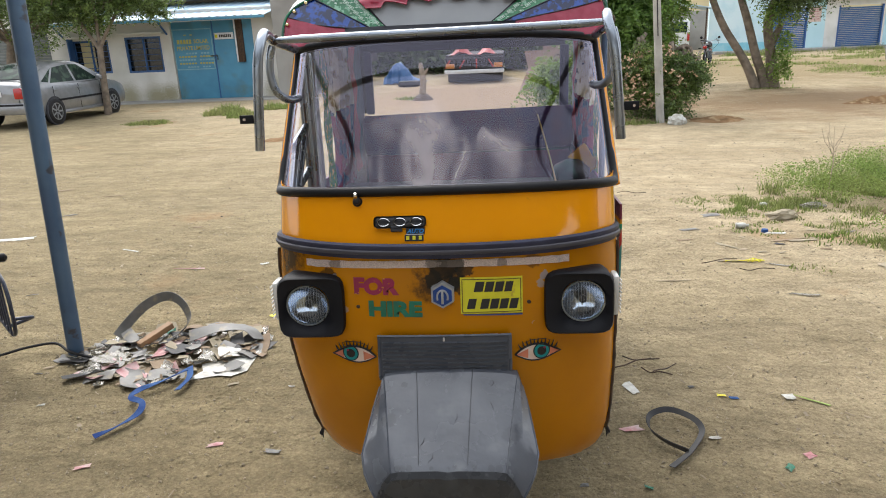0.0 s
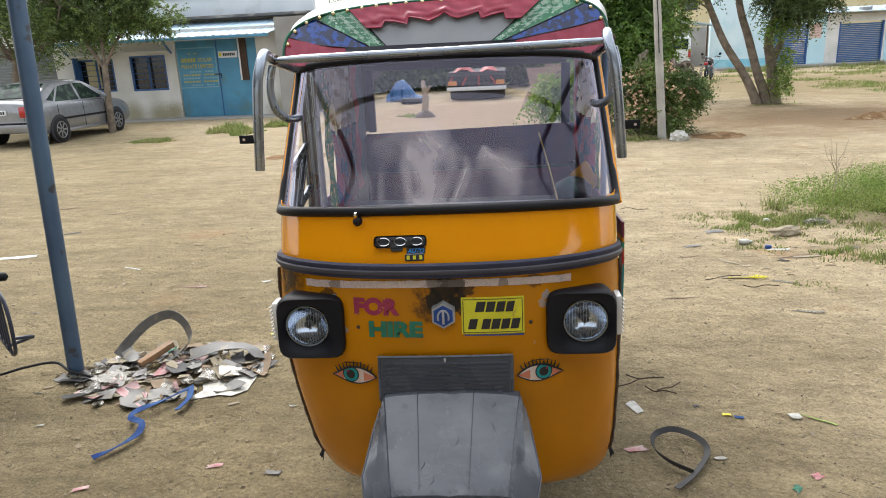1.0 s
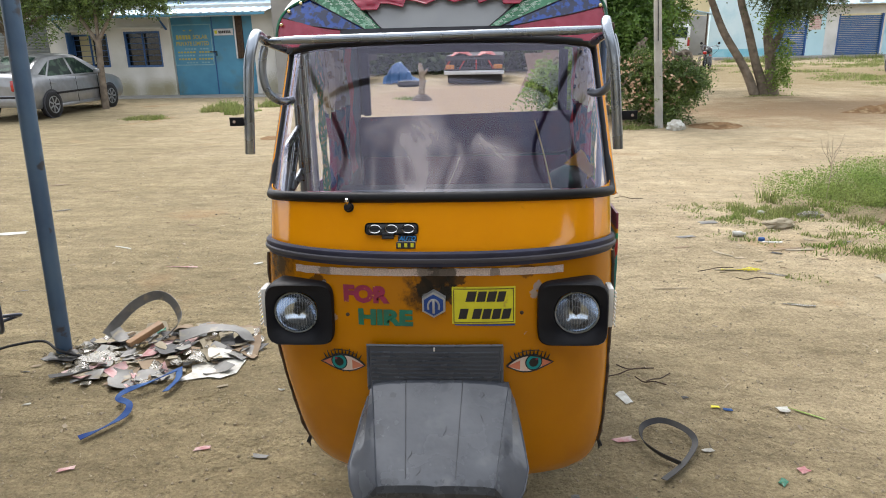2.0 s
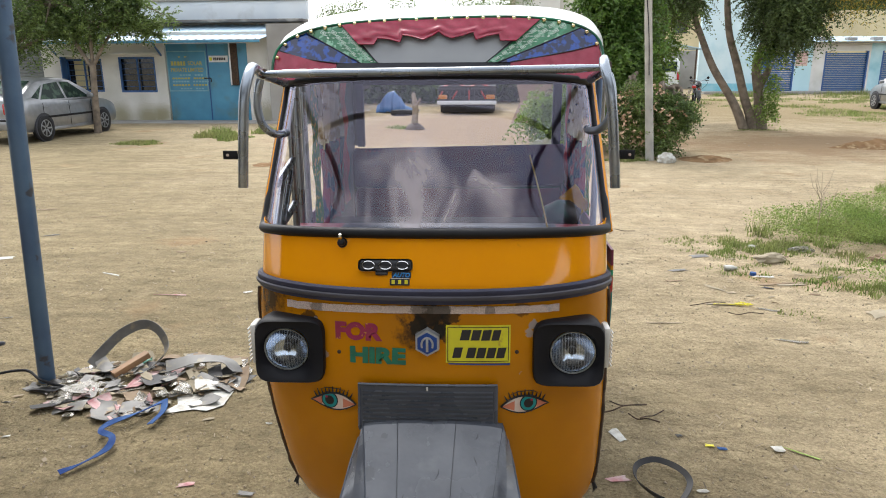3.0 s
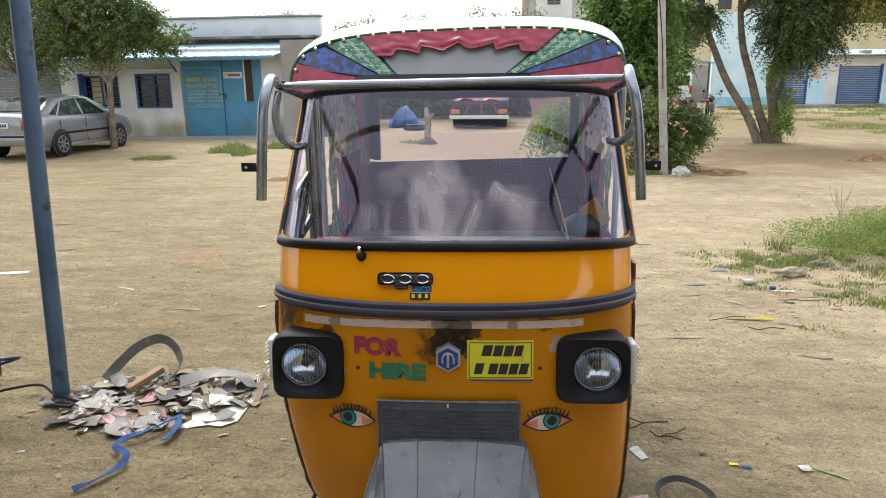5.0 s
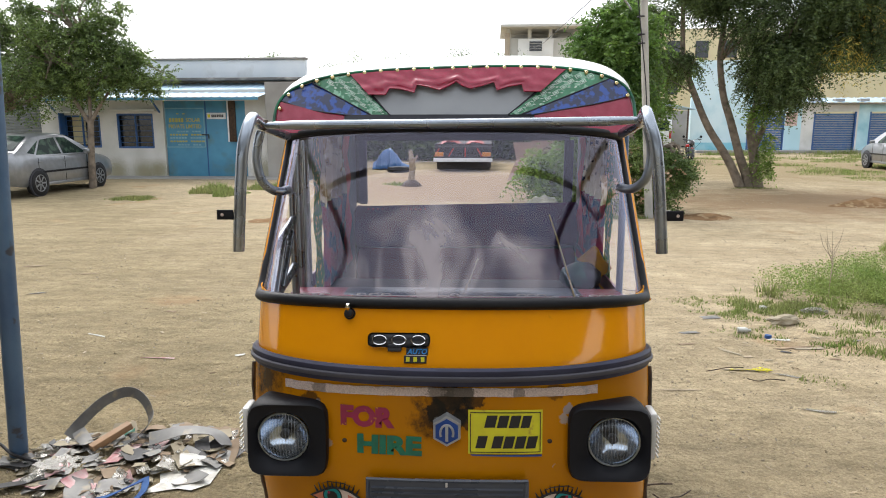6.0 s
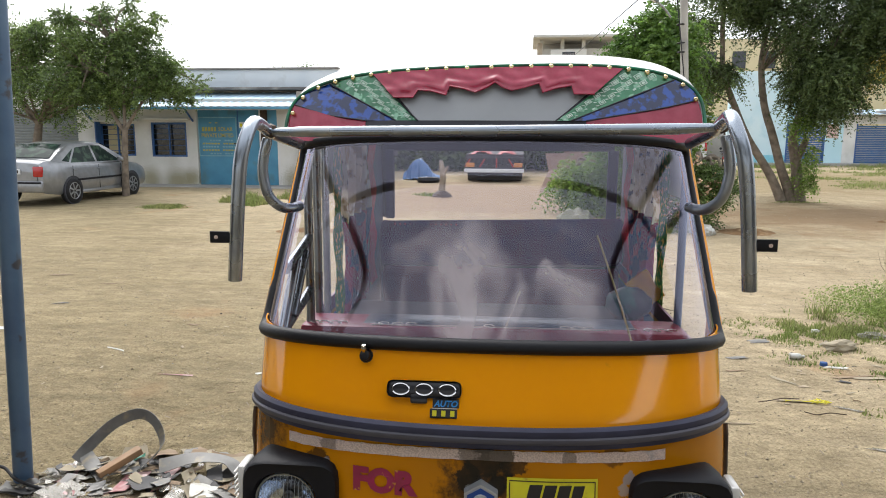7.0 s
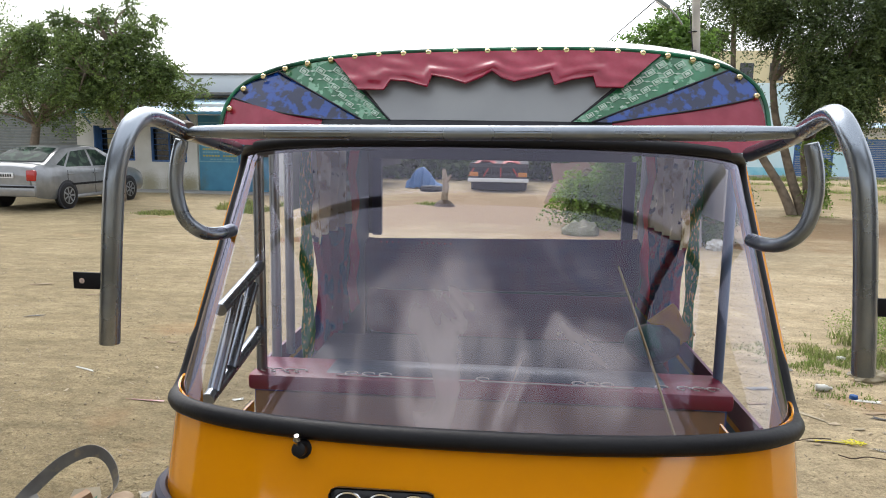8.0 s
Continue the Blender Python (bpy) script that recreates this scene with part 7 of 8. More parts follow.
# ---- behind the auto: stump, truck, tyre, tarpaulin and scrap ----
stump = thing("tree_stump", "dead bare stump standing in the yard", "stump")
part("bole", tube(spline([(-2.13, 19.2, -0.03), (-2.13, 19.2, 0.22), (-2.10, 19.18, 0.55), (-2.16, 19.2, 0.98)], 5), [0.22, 0.16, 0.12, 0.10, 0.095, 0.095, 0.09, 0.09, 0.085, 0.09, 0.085, 0.08, 0.075, 0.07, 0.06, 0.04], 12), M_TRUNKW, stump)
part("root_clod", lathe([(0.30, -0.03), (0.27, 0.03), (0.20, 0.09), (0.12, 0.15), (0.0, 0.16)], 14, Matrix.Translation((-2.13, 19.2, 0))), M_BROWN, stump, "dark earth-caked roots")
part("snag", tube([(-2.08, 19.16, 0.62), (-1.95, 19.1, 0.82)], [0.05, 0.025], 8), M_TRUNKW, stump)
truck = thing("truck", "old truck with white bumper and red sheeted bed", "truck")
TX, TY = -0.98, 25.0
part("chassis", box((TX, TY + 2.4, 0.50), (1.8, 4.6, 0.20), 0.03), M_TRUCKDARK, truck)
part("bumper_beam", box((TX, TY, 0.40), (2.1, 0.14, 0.13), 0.02), M_SIGNWHITE, truck, "white painted bumper beam")
part("under_shadow_board", box((TX, TY + 0.3, 0.2), (1.9, 0.08, 0.3), 0.02), M_TRUCKDARK, truck)
part("tail_rail", box((TX, TY + 0.12, 0.84), (2.1, 0.08, 0.07), 0.01), M_TRUCKDARK, truck)
for q in range(12):
    part("gate_slat", box((0, 0, 0), (0.05, 0.05, 0.34), 0.01, Matrix.Translation((TX - 0.94 + q * 0.17, TY + 0.10, 0.66)) @ Matrix.Rotation(radians(32 if q < 4 else -32 if q > 7 else 0), 4, "Y")), M_TRUCKDARK if q % 3 else M_TRUCKRED, truck)
for sx in (-1, 1):
    part("lamp_box", box((TX + sx * 0.84, TY - 0.03, 0.60), (0.30, 0.06, 0.15), 0.02), M_ORANGE, truck)
    for dx in (0.62, 0.88):
        t = Matrix.Translation((TX + sx * dx, TY + 1.0, 0.42)) @ Matrix.Rotation(radians(90), 4, "Y")
        part("wheel", lathe([(0.2, -0.1), (0.36, -0.11), (0.43, -0.06), (0.43, 0.06), (0.36, 0.11), (0.2, 0.1)], 24, t), M_BLACK, truck)
part("load_bed", box((TX, TY + 2.5, 0.80), (2.05, 4.4, 0.34), 0.03), M_TRUCKDARK, truck)
rows = [[(TX - 0.95 + 1.9 * i / 18, TY + 0.3 + 1.6 * j / 8, 0.93 + (0.42 * math.exp(-((i - 4.5) / 2.4) ** 2) + 0.30 * math.exp(-((i - 13) / 2.2) ** 2)) * math.sin(math.pi * min(1, (j + 0.4) / 6)) ** 0.7 + 0.03 * noise.noise((i * 0.7, j * 0.8, 6))) for j in range(8)] for i in range(19)]
part("red_sheet", grid(rows, 0.01), M_TRUCKRED, truck, "faded red sheet heaped over the bed")
truck2 = thing("truck", "second truck with white bumper at the yard's edge", "truck")
part("bumper_beam", box((-6.3, 25.2, 0.55), (2.1, 0.14, 0.16), 0.02), M_SIGNWHITE, truck2)
part("body", box((-6.3, 27.5, 1.5), (2.1, 4.4, 1.5), 0.05), M_TRUCKDARK, truck2)
part("lamp_box", box((-5.5, 25.18, 0.8), (0.34, 0.08, 0.25), 0.02), M_ORANGE, truck2)
for dx in (-0.8, 0.8):
    part("wheel", lathe([(0.2, -0.1), (0.4, -0.11), (0.43, 0), (0.4, 0.11), (0.2, 0.1)], 20, Matrix.Translation((-6.3 + dx, 26.2, 0.42)) @ Matrix.Rotation(radians(90), 4, "Y")), M_BLACK, truck2)
tagged(part("old_tyre", lathe([(0.2, 0.02), (0.36, 0.0), (0.42, 0.09), (0.36, 0.18), (0.2, 0.16), (0.2, 0.02)], 24, Matrix.Translation((-3.25, 24.6, -0.01))), M_BLACK), "worn black tyre lying on the ground", "tyre")
rows = []
for i in range(15):
    rows.append([(-4.35 + 1.5 * i / 14, 25.6 + 1.2 * j / 10 + 0.1 * math.sin(i * 1.7), 0.75 * math.exp(-((i - 5) / 4.5) ** 2) * math.sin(math.pi * min(1, j / 7)) + 0.12 * abs(noise.noise((i * 0.6, j * 0.7, 2))) + 0.02) for j in range(11)])
tagged(part("tarpaulin", grid(rows, 0.01), M_TARP), "crumpled blue tarpaulin over a heap", "tarpaulin")
for k, (x, y, z, rx, rz, w, d) in enumerate(((1.35, 21.6, 0.55, 52, 15, 1.1, 1.4), (1.05, 21.0, 0.32, 35, -20, 0.8, 1.0), (1.9, 22.0, 0.75, 60, 5, 1.2, 1.4))):
    bm = box((0, 0, 0), (w, d, 0.012))
    bmesh.ops.transform(bm, matrix=pose(x, y, z, rx, 0, rz), verts=bm.verts)
    tagged(part("scrap_sheet", bm, M_RUSTSHEET), "rusty metal sheet leaning on scrap", "scrap metal", "scrap pile")
bm = bmesh.new()
bmesh.ops.create_icosphere(bm, subdivisions=3, radius=1.0)
for v in bm.verts:
    v.co = Vector((1.12 + v.co.x * (0.36 + 0.10 * noise.noise(v.co * 1.7)), 14.15 + v.co.y * 0.3, max(-0.02, 0.02 + v.co.z * (0.22 + 0.12 * noise.noise(v.co * 3.1)) + 0.04 * noise.noise(v.co * 6))))
tagged(part("boulder", bm, M_BOULDER, smooth=False), "grey-green boulder lying before the shrub", "boulder")
bm = bmesh.new()
bmesh.ops.create_icosphere(bm, subdivisions=3, radius=1.0)
for v in bm.verts:
    d = 1 + 0.35 * noise.noise(v.co * 2.4) + 0.14 * noise.noise(v.co * 6.0)
    v.co = Vector((3.2 + v.co.x * 0.15 * d, 12.72 + v.co.y * 0.11 * d, max(-0.02, 0.04 + v.co.z * 0.12 * d)))
tagged(part("plastic_sack", bm, M_OFFWHITE), "small crumpled white plastic sack beside the bush", "sack")
tree("moringa_tree", "slender bright green feathery tree behind the bush", [([(3.9, 21.5, -0.05), (3.9, 21.5, 1.6), (4.2, 21.5, 3.4)], 0.07, 0.03), ([(3.9, 21.5, 1.2), (3.5, 21.5, 2.2), (3.2, 21.5, 3.0)], 0.04, 0.02), ([(3.9, 21.5, 1.5), (4.4, 21.5, 2.3), (4.9, 21.5, 3.1)], 0.035, 0.02)],
     clumps(31, 46, (3.95, 21.5, 2.6), (1.15, 0.8, 1.65), 0.32) + clumps(61, 8, (5.1, 21.5, 3.3), (0.6, 0.4, 0.3), 0.2), (55, 0.46, 0.12, 0.5, 8), M_LEAFY, 15)
tree("wild_shrub", "bright green feathery shrub beside the scrap", [([(1.7, 15.6, -0.05), (1.7, 15.6, 0.5), (1.65, 15.6, 1.0)], 0.03, 0.02)],
     clumps(33, 26, (1.68, 15.5, 0.70), (0.70, 0.5, 0.55), 0.16), (26, 0.62, 0.10, 0.9, 13), M_LEAFY, 16, "shrub")

# ---- far background ----
def far_trees(name, label, spots, size, material, seed):
    blobs = []
    rs = random.Random(seed)
    for x, y, h, w in spots:
        for _ in range(9):
            blobs.append(((x + rs.uniform(-w, w), y + rs.uniform(-1, 1), h * rs.uniform(0.08 if name == "yard_trees" else 0.45, 0.95)), (w * 0.45, w * 0.45, h * 0.2)))
    t = leaves(name, blobs, size, 40.0 if name != "yard_trees" else 34.0, material, None, seed)
    return tagged(t, label, "trees", kind="stuff")


far_trees("yard_trees", "dark mass of trees behind the yard", [(x, 33 + (x * 7 % 3), 2.9, 2.2) for x in range(-11, 4, 2)], 0.34, M_LEAFD, 41)
far_trees("distant_trees", "hazy trees beyond the roofs", [(-13, 62, 7.0, 1.6), (-8.6, 64, 7.3, 1.1), (-2.2, 62, 7.2, 1.8), (1.0, 66, 6.9, 1.5), (-19, 60, 7.0, 2.5), (25, 58, 7, 3.2), (31, 58, 8.0, 3.5)], 0.2, M_LEAF, 42)
far_trees("roadside_trees", "leafy trees at the left of the office", [(-20.3, 26, 6.6, 1.5), (-18.2, 23.5, 4.6, 1.4)], 0.13, M_LEAF, 43)
block = thing("apartment_building", "unfinished grey three-storey building with brick side", "building", kind="structure")
part("wall", box((5.2, 74, 4.9), (7.6, 8, 9.8), 0.02), M_FARGREY, block)
part("white_bay", box((4.0, 69.9, 8.2), (3.4, 0.3, 3.0), 0.02), M_FARWHITE, block)
part("brick_side", box((1.25, 70.0, 5.2), (0.5, 0.4, 10.2), 0.02), M_FARBRICK, block)
part("roof_slab", box((4.9, 73, 10.75), (8.6, 9.6, 0.24), 0.02), M_FARGREY, block)
for x in (1.4, 3.4, 5.4, 8.4):
    part("column", box((x, 70.0, 10.1), (0.35, 0.35, 1.2)), M_FARGREY, block)
part("terrace_wall", box((5.0, 73.5, 10.15), (7.4, 0.3, 1.2), 0.02), M_FARGREY, block)
win = part("window", box((4.0, 69.72, 9.0), (1.2, 0.1, 0.9)), M_WINDARK, block)
for q in range(3):
    part("louvre", box((4.0, 69.66, 8.75 + q * 0.25), (1.1, 0.04, 0.06)), M_CONCRETE, win)
cream = thing("cream_building", "cream painted building behind the shops", "building", kind="structure")
part("wall", box((17.5, 62, 4.5), (9, 8, 9), 0.02), M_CREAMWALL, cream)
for x in (14.2, 16.4, 18.6, 20.8):
    for z in (1.8, 4.6, 7.4):
        part("window", box((x, 57.97, z), (1.0, 0.08, 1.3)), M_WINDARK, cream)
lane = thing("lane_wall", "low grey concrete wall along the lane", "wall", kind="structure")
part("wall", box((11.95, 49.5, 1.25), (4.6, 0.3, 2.5), 0.02), M_CONCRETE, lane)
awning = thing("lane_awning", "pale blue sheet awning on a thin post", "awning")
part("sheet", box((0, 0, 0), (2.6, 2.2, 0.05), 0.01, Matrix.Translation((9.75, 40.5, 2.66)) @ Matrix.Rotation(radians(11), 4, "Y")), M_ROOFSHEET, awning)
for x, z in ((8.7, 2.84), (10.7, 2.46)):
    part("prop", tube([(x, 39.6, -0.02), (x, 39.6, z)], 0.04, 8), M_BROWN, awning)
van = thing("van", "white van standing in the lane", "van")
part("body", box((10.25, 47, 1.1), (1.9, 4.2, 1.75), 0.15), M_SIGNWHITE, van)
part("rear_window", box((10.25, 44.88, 1.5), (1.5, 0.04, 0.6), 0.01), M_CARGLASS, van)
for sx in (-1, 1):
    part("tail_light", box((10.25 + sx * 0.85, 44.88, 0.95), (0.14, 0.05, 0.5), 0.01), M_TAIL, van)
    part("wheel", lathe([(0.2, -0.1), (0.33, -0.08), (0.33, 0.08), (0.2, 0.1)], 18, Matrix.Translation((10.25 + sx * 0.78, 45.8, 0.32)) @ Matrix.Rotation(radians(90), 4, "Y")), M_BLACK, van)


def motorcycle(at, turn, label):
    m = thing("motorcycle", label, "motorcycle", at=at)
    m.rotation_euler = (0, 0, radians(turn))
    for y in (-0.62, 0.62):
        t = Matrix.Translation((0, y, 0.29)) @ Matrix.Rotation(radians(90), 4, "Y")
        w = part("wheel", tube([t @ Vector((0.25 * math.cos(a), 0.25 * math.sin(a), 0)) for a in (2 * math.pi * k / 28 for k in range(28))], 0.042, 8, closed=True), M_BLACK, m)
        for k in range(6):
            a = math.pi * k / 6
            part("spoke", tube([t @ Vector((0.24 * math.cos(a), 0.24 * math.sin(a), 0)), t @ Vector((-0.24 * math.cos(a), -0.24 * math.sin(a), 0))], 0.006, 5), M_STEEL, w)
    for sx in (-1, 1):
        part("fork_leg", tube([(sx * 0.08, 0.62, 0.29), (sx * 0.08, 0.42, 0.86)], 0.02, 8), M_STEEL, m)
    part("tank", lathe([(0.0, -0.26), (0.09, -0.22), (0.13, -0.05), (0.12, 0.12), (0.06, 0.24), (0, 0.26)], 16, Matrix.Translation((0, 0.14, 0.80)) @ Matrix.Rotation(radians(-82), 4, "X")), M_PLASTIC, m)
    part("saddle", box((0, -0.36, 0.80), (0.24, 0.62, 0.09), 0.03), M_BLACK, m)
    part("engine", box((0, 0.05, 0.42), (0.26, 0.36, 0.32), 0.05), M_GREYSHUT, m)
    part("tail", box((0, -0.78, 0.74), (0.16, 0.2, 0.12), 0.03), M_TAIL, m)
    bars = part("handlebar", tube(spline([(-0.36, 0.30, 0.98), (-0.2, 0.38, 1.0), (0, 0.42, 0.94), (0.2, 0.38, 1.0), (0.36, 0.30, 0.98)], 5), 0.014, 8), M_STEEL, m)
    for sx in (-1, 1):
        part("grip", tube([(sx * 0.25, 0.355, 0.995), (sx * 0.37, 0.295, 0.98)], 0.02, 10), M_BLACK, bars)
        part("brake_lever", tube(spline([(sx * 0.22, 0.40, 0.99), (sx * 0.30, 0.40, 0.985), (sx * 0.40, 0.34, 0.97)], 4), 0.008, 6), M_PLASTIC, bars)
        part("mirror_stem", tube(spline([(sx * 0.2, 0.38, 1.0), (sx * 0.26, 0.40, 1.05), (sx * 0.33, 0.36, 1.08)], 4), 0.007, 6), M_PLASTIC, bars)
        part("mirror", lathe([(0.0, -0.012), (0.05, -0.01), (0.055, 0.0), (0.0, 0.012)], 18, Matrix.Translation((sx * 0.36, 0.35, 1.10)) @ Matrix.Rotation(radians(90), 4, "X")), M_PLASTIC, bars)
    part("headlamp", lathe([(0.0, -0.1), (0.07, -0.06), (0.085, 0.02), (0.0, 0.04)], 18, Matrix.Translation((0, 0.52, 0.86)) @ Matrix.Rotation(radians(-90), 4, "X")), M_CHROME, m)
    part("front_mudguard", tube([(0, 0.62 + 0.33 * math.cos(a), 0.29 + 0.33 * math.sin(a)) for a in np.linspace(0.3, 2.6, 12)], 0.05, 8, flat=0.4), M_TRUCKRED, m)
    rail = spline([(-0.13, -0.30, 0.82), (-0.15, -0.62, 0.86), (-0.13, -0.90, 0.95), (0.0, -0.98, 0.98), (0.13, -0.90, 0.95), (0.15, -0.62, 0.86), (0.13, -0.30, 0.82)], 5)
    part("grab_rail", tube(rail, 0.017, 10), M_RAIL, m, "dark blue-grey grab rail")
    part("rear_mudguard", tube([(0, -0.62 - 0.33 * math.cos(a), 0.30 + 0.33 * math.sin(a)) for a in np.linspace(-0.1, 2.0, 14)], 0.06, 8, flat=0.45), M_PLASTIC, m)
    for sx in (-1, 1):
        part("indicator", tube([(sx * 0.06, -0.86, 0.70), (sx * 0.13, -0.87, 0.70), (sx * 0.16, -0.88, 0.705), (sx * 0.24, -0.90, 0.70), (sx * 0.25, -0.90, 0.70)], [0.008, 0.010, 0.026, 0.022, 0.008], 10), M_PLASTIC, m)
        cage = part("side_guard", tube(spline([(sx * 0.17, -0.30, 0.56), (sx * 0.20, -0.60, 0.60), (sx * 0.21, -0.88, 0.56), (sx * 0.21, -0.92, 0.36), (sx * 0.21, -0.78, 0.24), (sx * 0.20, -0.40, 0.24)], 5), 0.010, 8), M_RAIL, m, "bent rod guard beside the rear wheel")
        for k in range(5):
            part("rod", tube([(sx * 0.20, -0.42 - 0.10 * k, 0.25), (sx * 0.20, -0.42 - 0.10 * k, 0.575)], 0.005, 6), M_RAIL, cage)
        part("step", tube(spline([(sx * 0.21, -0.88, 0.36), (sx * 0.30, -0.86, 0.34), (sx * 0.30, -0.70, 0.28), (sx * 0.21, -0.68, 0.26)], 4), 0.010, 8), M_RAIL, cage)
    part("cable", tube(spline([(0.28, 0.38, 0.98), (0.34, 0.46, 0.86), (0.22, 0.52, 0.72), (0.1, 0.5, 0.6)], 5), 0.006, 6), M_PLASTIC, m)
    return m


motorcycle((8.65, 31.3, -0.01), -24, "black motorcycle parked in the lane")
motorcycle((-3.16, 3.62, -0.012), 46, "black motorcycle parked beside the steel post")

# ---- turned soil ----
def soil_heap(name, label, c, r, h, seed):
    """A low crumbly mound: noise-roughened sheet that runs out into the ground."""
    rows = []
    for j in range(29):
        v = j / 14 - 1
        row = []
        for k in range(61):
            u = k / 30 - 1
            x, y = c[0] + r[0] * u, c[1] + r[1] * v
            f = max(0.0, 1 - u * u - v * v) ** 0.8
            lump = 0.65 + 0.75 * noise.noise((x * 1.3, y * 2.6, seed)) + 0.45 * noise.noise((x * 4.1, y * 6.0, seed)) + 0.25 * abs(noise.noise((x * 11, y * 13, seed)))
            row.append((x, y, ground_z(x, y) - 0.03 + f * (0.03 + h * max(0.0, lump))))
        rows.append(row)
    return tagged(part(name, grid(rows), M_SOIL, None), label, "soil", kind="stuff")


soil_heap("soil_ridge", "low ridge of turned reddish-brown soil", (9.3, 14.6), (2.6, 0.6), 0.22, 3.0)
soil_heap("soil_patch", "scraped reddish soil beside the bush", (3.95, 13.1), (0.62, 0.5), 0.06, 8.0)
soil_heap("soil_patch", "scraped sandy soil on the track", (-3.6, 12.2), (0.85, 0.4), 0.05, 5.0)

# ---- weeds and grass ----
def grass(name, label, spots, h, n, seed, material=None):
    """Thin bent blades over round patches: (x, y, rx, ry, height factor)."""
    rs = np.random.RandomState(seed)
    V, F = [], []
    for x, y, rx, ry, k in spots:
        for _ in range(int(n * rx * ry)):
            a = rs.uniform(0, 2 * math.pi)
            r = math.sqrt(rs.uniform(0, 1)) * (0.85 + 0.2 * math.sin(3 * a + x * 5) + 0.1 * math.sin(7 * a + y))
            px, py = x + rx * r * math.cos(a), y + ry * r * math.sin(a)
            bare = noise.noise((px * 2.3, py * 2.3, 4.0)) + 0.5 * noise.noise((px * 7, py * 7, 1.0))
            if bare < 0.06 - 0.30 * (1 - r) and y < 12:
                continue
            if y > 25 and noise.noise((px * 0.55, py * 0.8, 9.0)) + 0.5 * noise.noise((px * 1.9, py * 2.4, 2.0)) < -0.02:
                continue
            hh = h * k * (rs.uniform(0.35, 1.15) if y < 12 else rs.uniform(0.3, 1.0) + 0.7 * rs.uniform() ** 5) * (1.1 - 0.6 * r) * (0.8 + 0.8 * max(-0.4, bare))
            lean = rs.normal(size=2) * hh * 0.35
            w = (0.0022 + 0.0045 * rs.uniform()) * (1.0 if y < 12 else 1.9)
            t = rs.uniform(0, math.pi)
            dx, dy = w * math.cos(t), w * math.sin(t)
            z = ground_z(px, py) - 0.005
            b = len(V)
            V += [(px - dx, py - dy, z), (px + dx, py + dy, z), (px + lean[0] * 0.4 + dx * 0.7, py + lean[1] * 0.4 + dy * 0.7, z + hh * 0.6), (px + lean[0] * 0.4 - dx * 0.7, py + lean[1] * 0.4 - dy * 0.7, z + hh * 0.6), (px + lean[0], py + lean[1], z + hh)]
            F += [(b, b + 1, b + 2, b + 3), (b + 3, b + 2, b + 4)]
    return tagged(part(name, (V, F), material or M_GRASS, None, smooth=False), label, "grass", kind="stuff")


grass("weed_patch", "patch of tangled green weeds and grass", GRASS_SPOTS, 0.25, 6000, 51)
grass("low_grass", "short grass tufts on sand", LOW_SPOTS, 0.08, 3200, 52)
grass("far_weeds", "weeds along the shops and the office", [(19, 39.5, 4.5, 1.2, 1.0), (24, 37.5, 5, 2.0, 1.0), (13, 38.5, 2.2, 1.2, 1.0), (18, 33, 5, 2.6, 0.45), (24, 31, 5, 2.5, 0.45), (11.2, 29.0, 2.3, 1.6, 0.4), (12.0, 25.0, 1.9, 2.0, 0.32), (11.8, 22.2, 1.3, 0.9, 0.3), (8.9, 31.0, 0.7, 0.8, 0.8), (16, 28, 4.5, 2.2, 0.4), (12.5, 34, 3.5, 1.6, 0.5), (20, 36, 5.0, 1.8, 0.8)], 0.34, 620, 53)
leaves("weed_leaves", [((x, y, 0.10 + 0.09 * k), (rx * 0.9, ry * 0.9, 0.10 * k + 0.03)) for x, y, rx, ry, k in GRASS_SPOTS if k > 0.45], 0.022, 2100, M_LEAFW, None, 54)
tagged(bpy.data.objects["weed_leaves"], "small leaves of the weeds", "weeds", kind="stuff")

stalk = thing("dry_stalk", "thin leafless dry stalk standing in the weeds", "dry plant")
sr = random.Random(12)
for k in range(9):
    a = sr.uniform(0, 6.28)
    h0, L = sr.uniform(0.25, 0.5), sr.uniform(0.15, 0.3)
    bx, by = 3.35, 7.0
    part("twig", tube([(bx, by, h0), (bx + math.cos(a) * L * 0.35, by + math.sin(a) * L * 0.35, h0 + L * 0.5), (bx + math.cos(a) * L * 0.5, by + math.sin(a) * L * 0.5, h0 + L)], [0.003, 0.0025, 0.0015], 5), M_CHAFF, stalk)
part("stem", tube([(3.35, 7.0, -0.02), (3.36, 7.0, 0.35), (3.33, 7.0, 0.68)], [0.006, 0.004, 0.002], 6), M_CHAFF, stalk)

# ---- litter ----
def scrap(name, label, cat, pts, material, thick=0.003, group="", lift=0.004):
    """A flat torn piece on the ground: outline in x, y, gently curled."""
    bm = bmesh.new()
    cx, cy = sum(p[0] for p in pts) / len(pts), sum(p[1] for p in pts) / len(pts)
    c = bm.verts.new((cx, cy, ground_z(cx, cy) + lift + 0.006))
    vs = [bm.verts.new((x, y, ground_z(x, y) + lift + 0.012 * abs(noise.noise((x * 20, y * 20, 1))))) for x, y in pts]
    for i in range(len(vs)):
        bm.faces.new((c, vs[i], vs[(i + 1) % len(vs)]))
    bmesh.ops.recalc_face_normals(bm, faces=bm.faces)
    bmesh.ops.solidify(bm, geom=bm.faces[:], thickness=thick)
    return tagged(part(name, bm, material, smooth=False), label, cat, group)


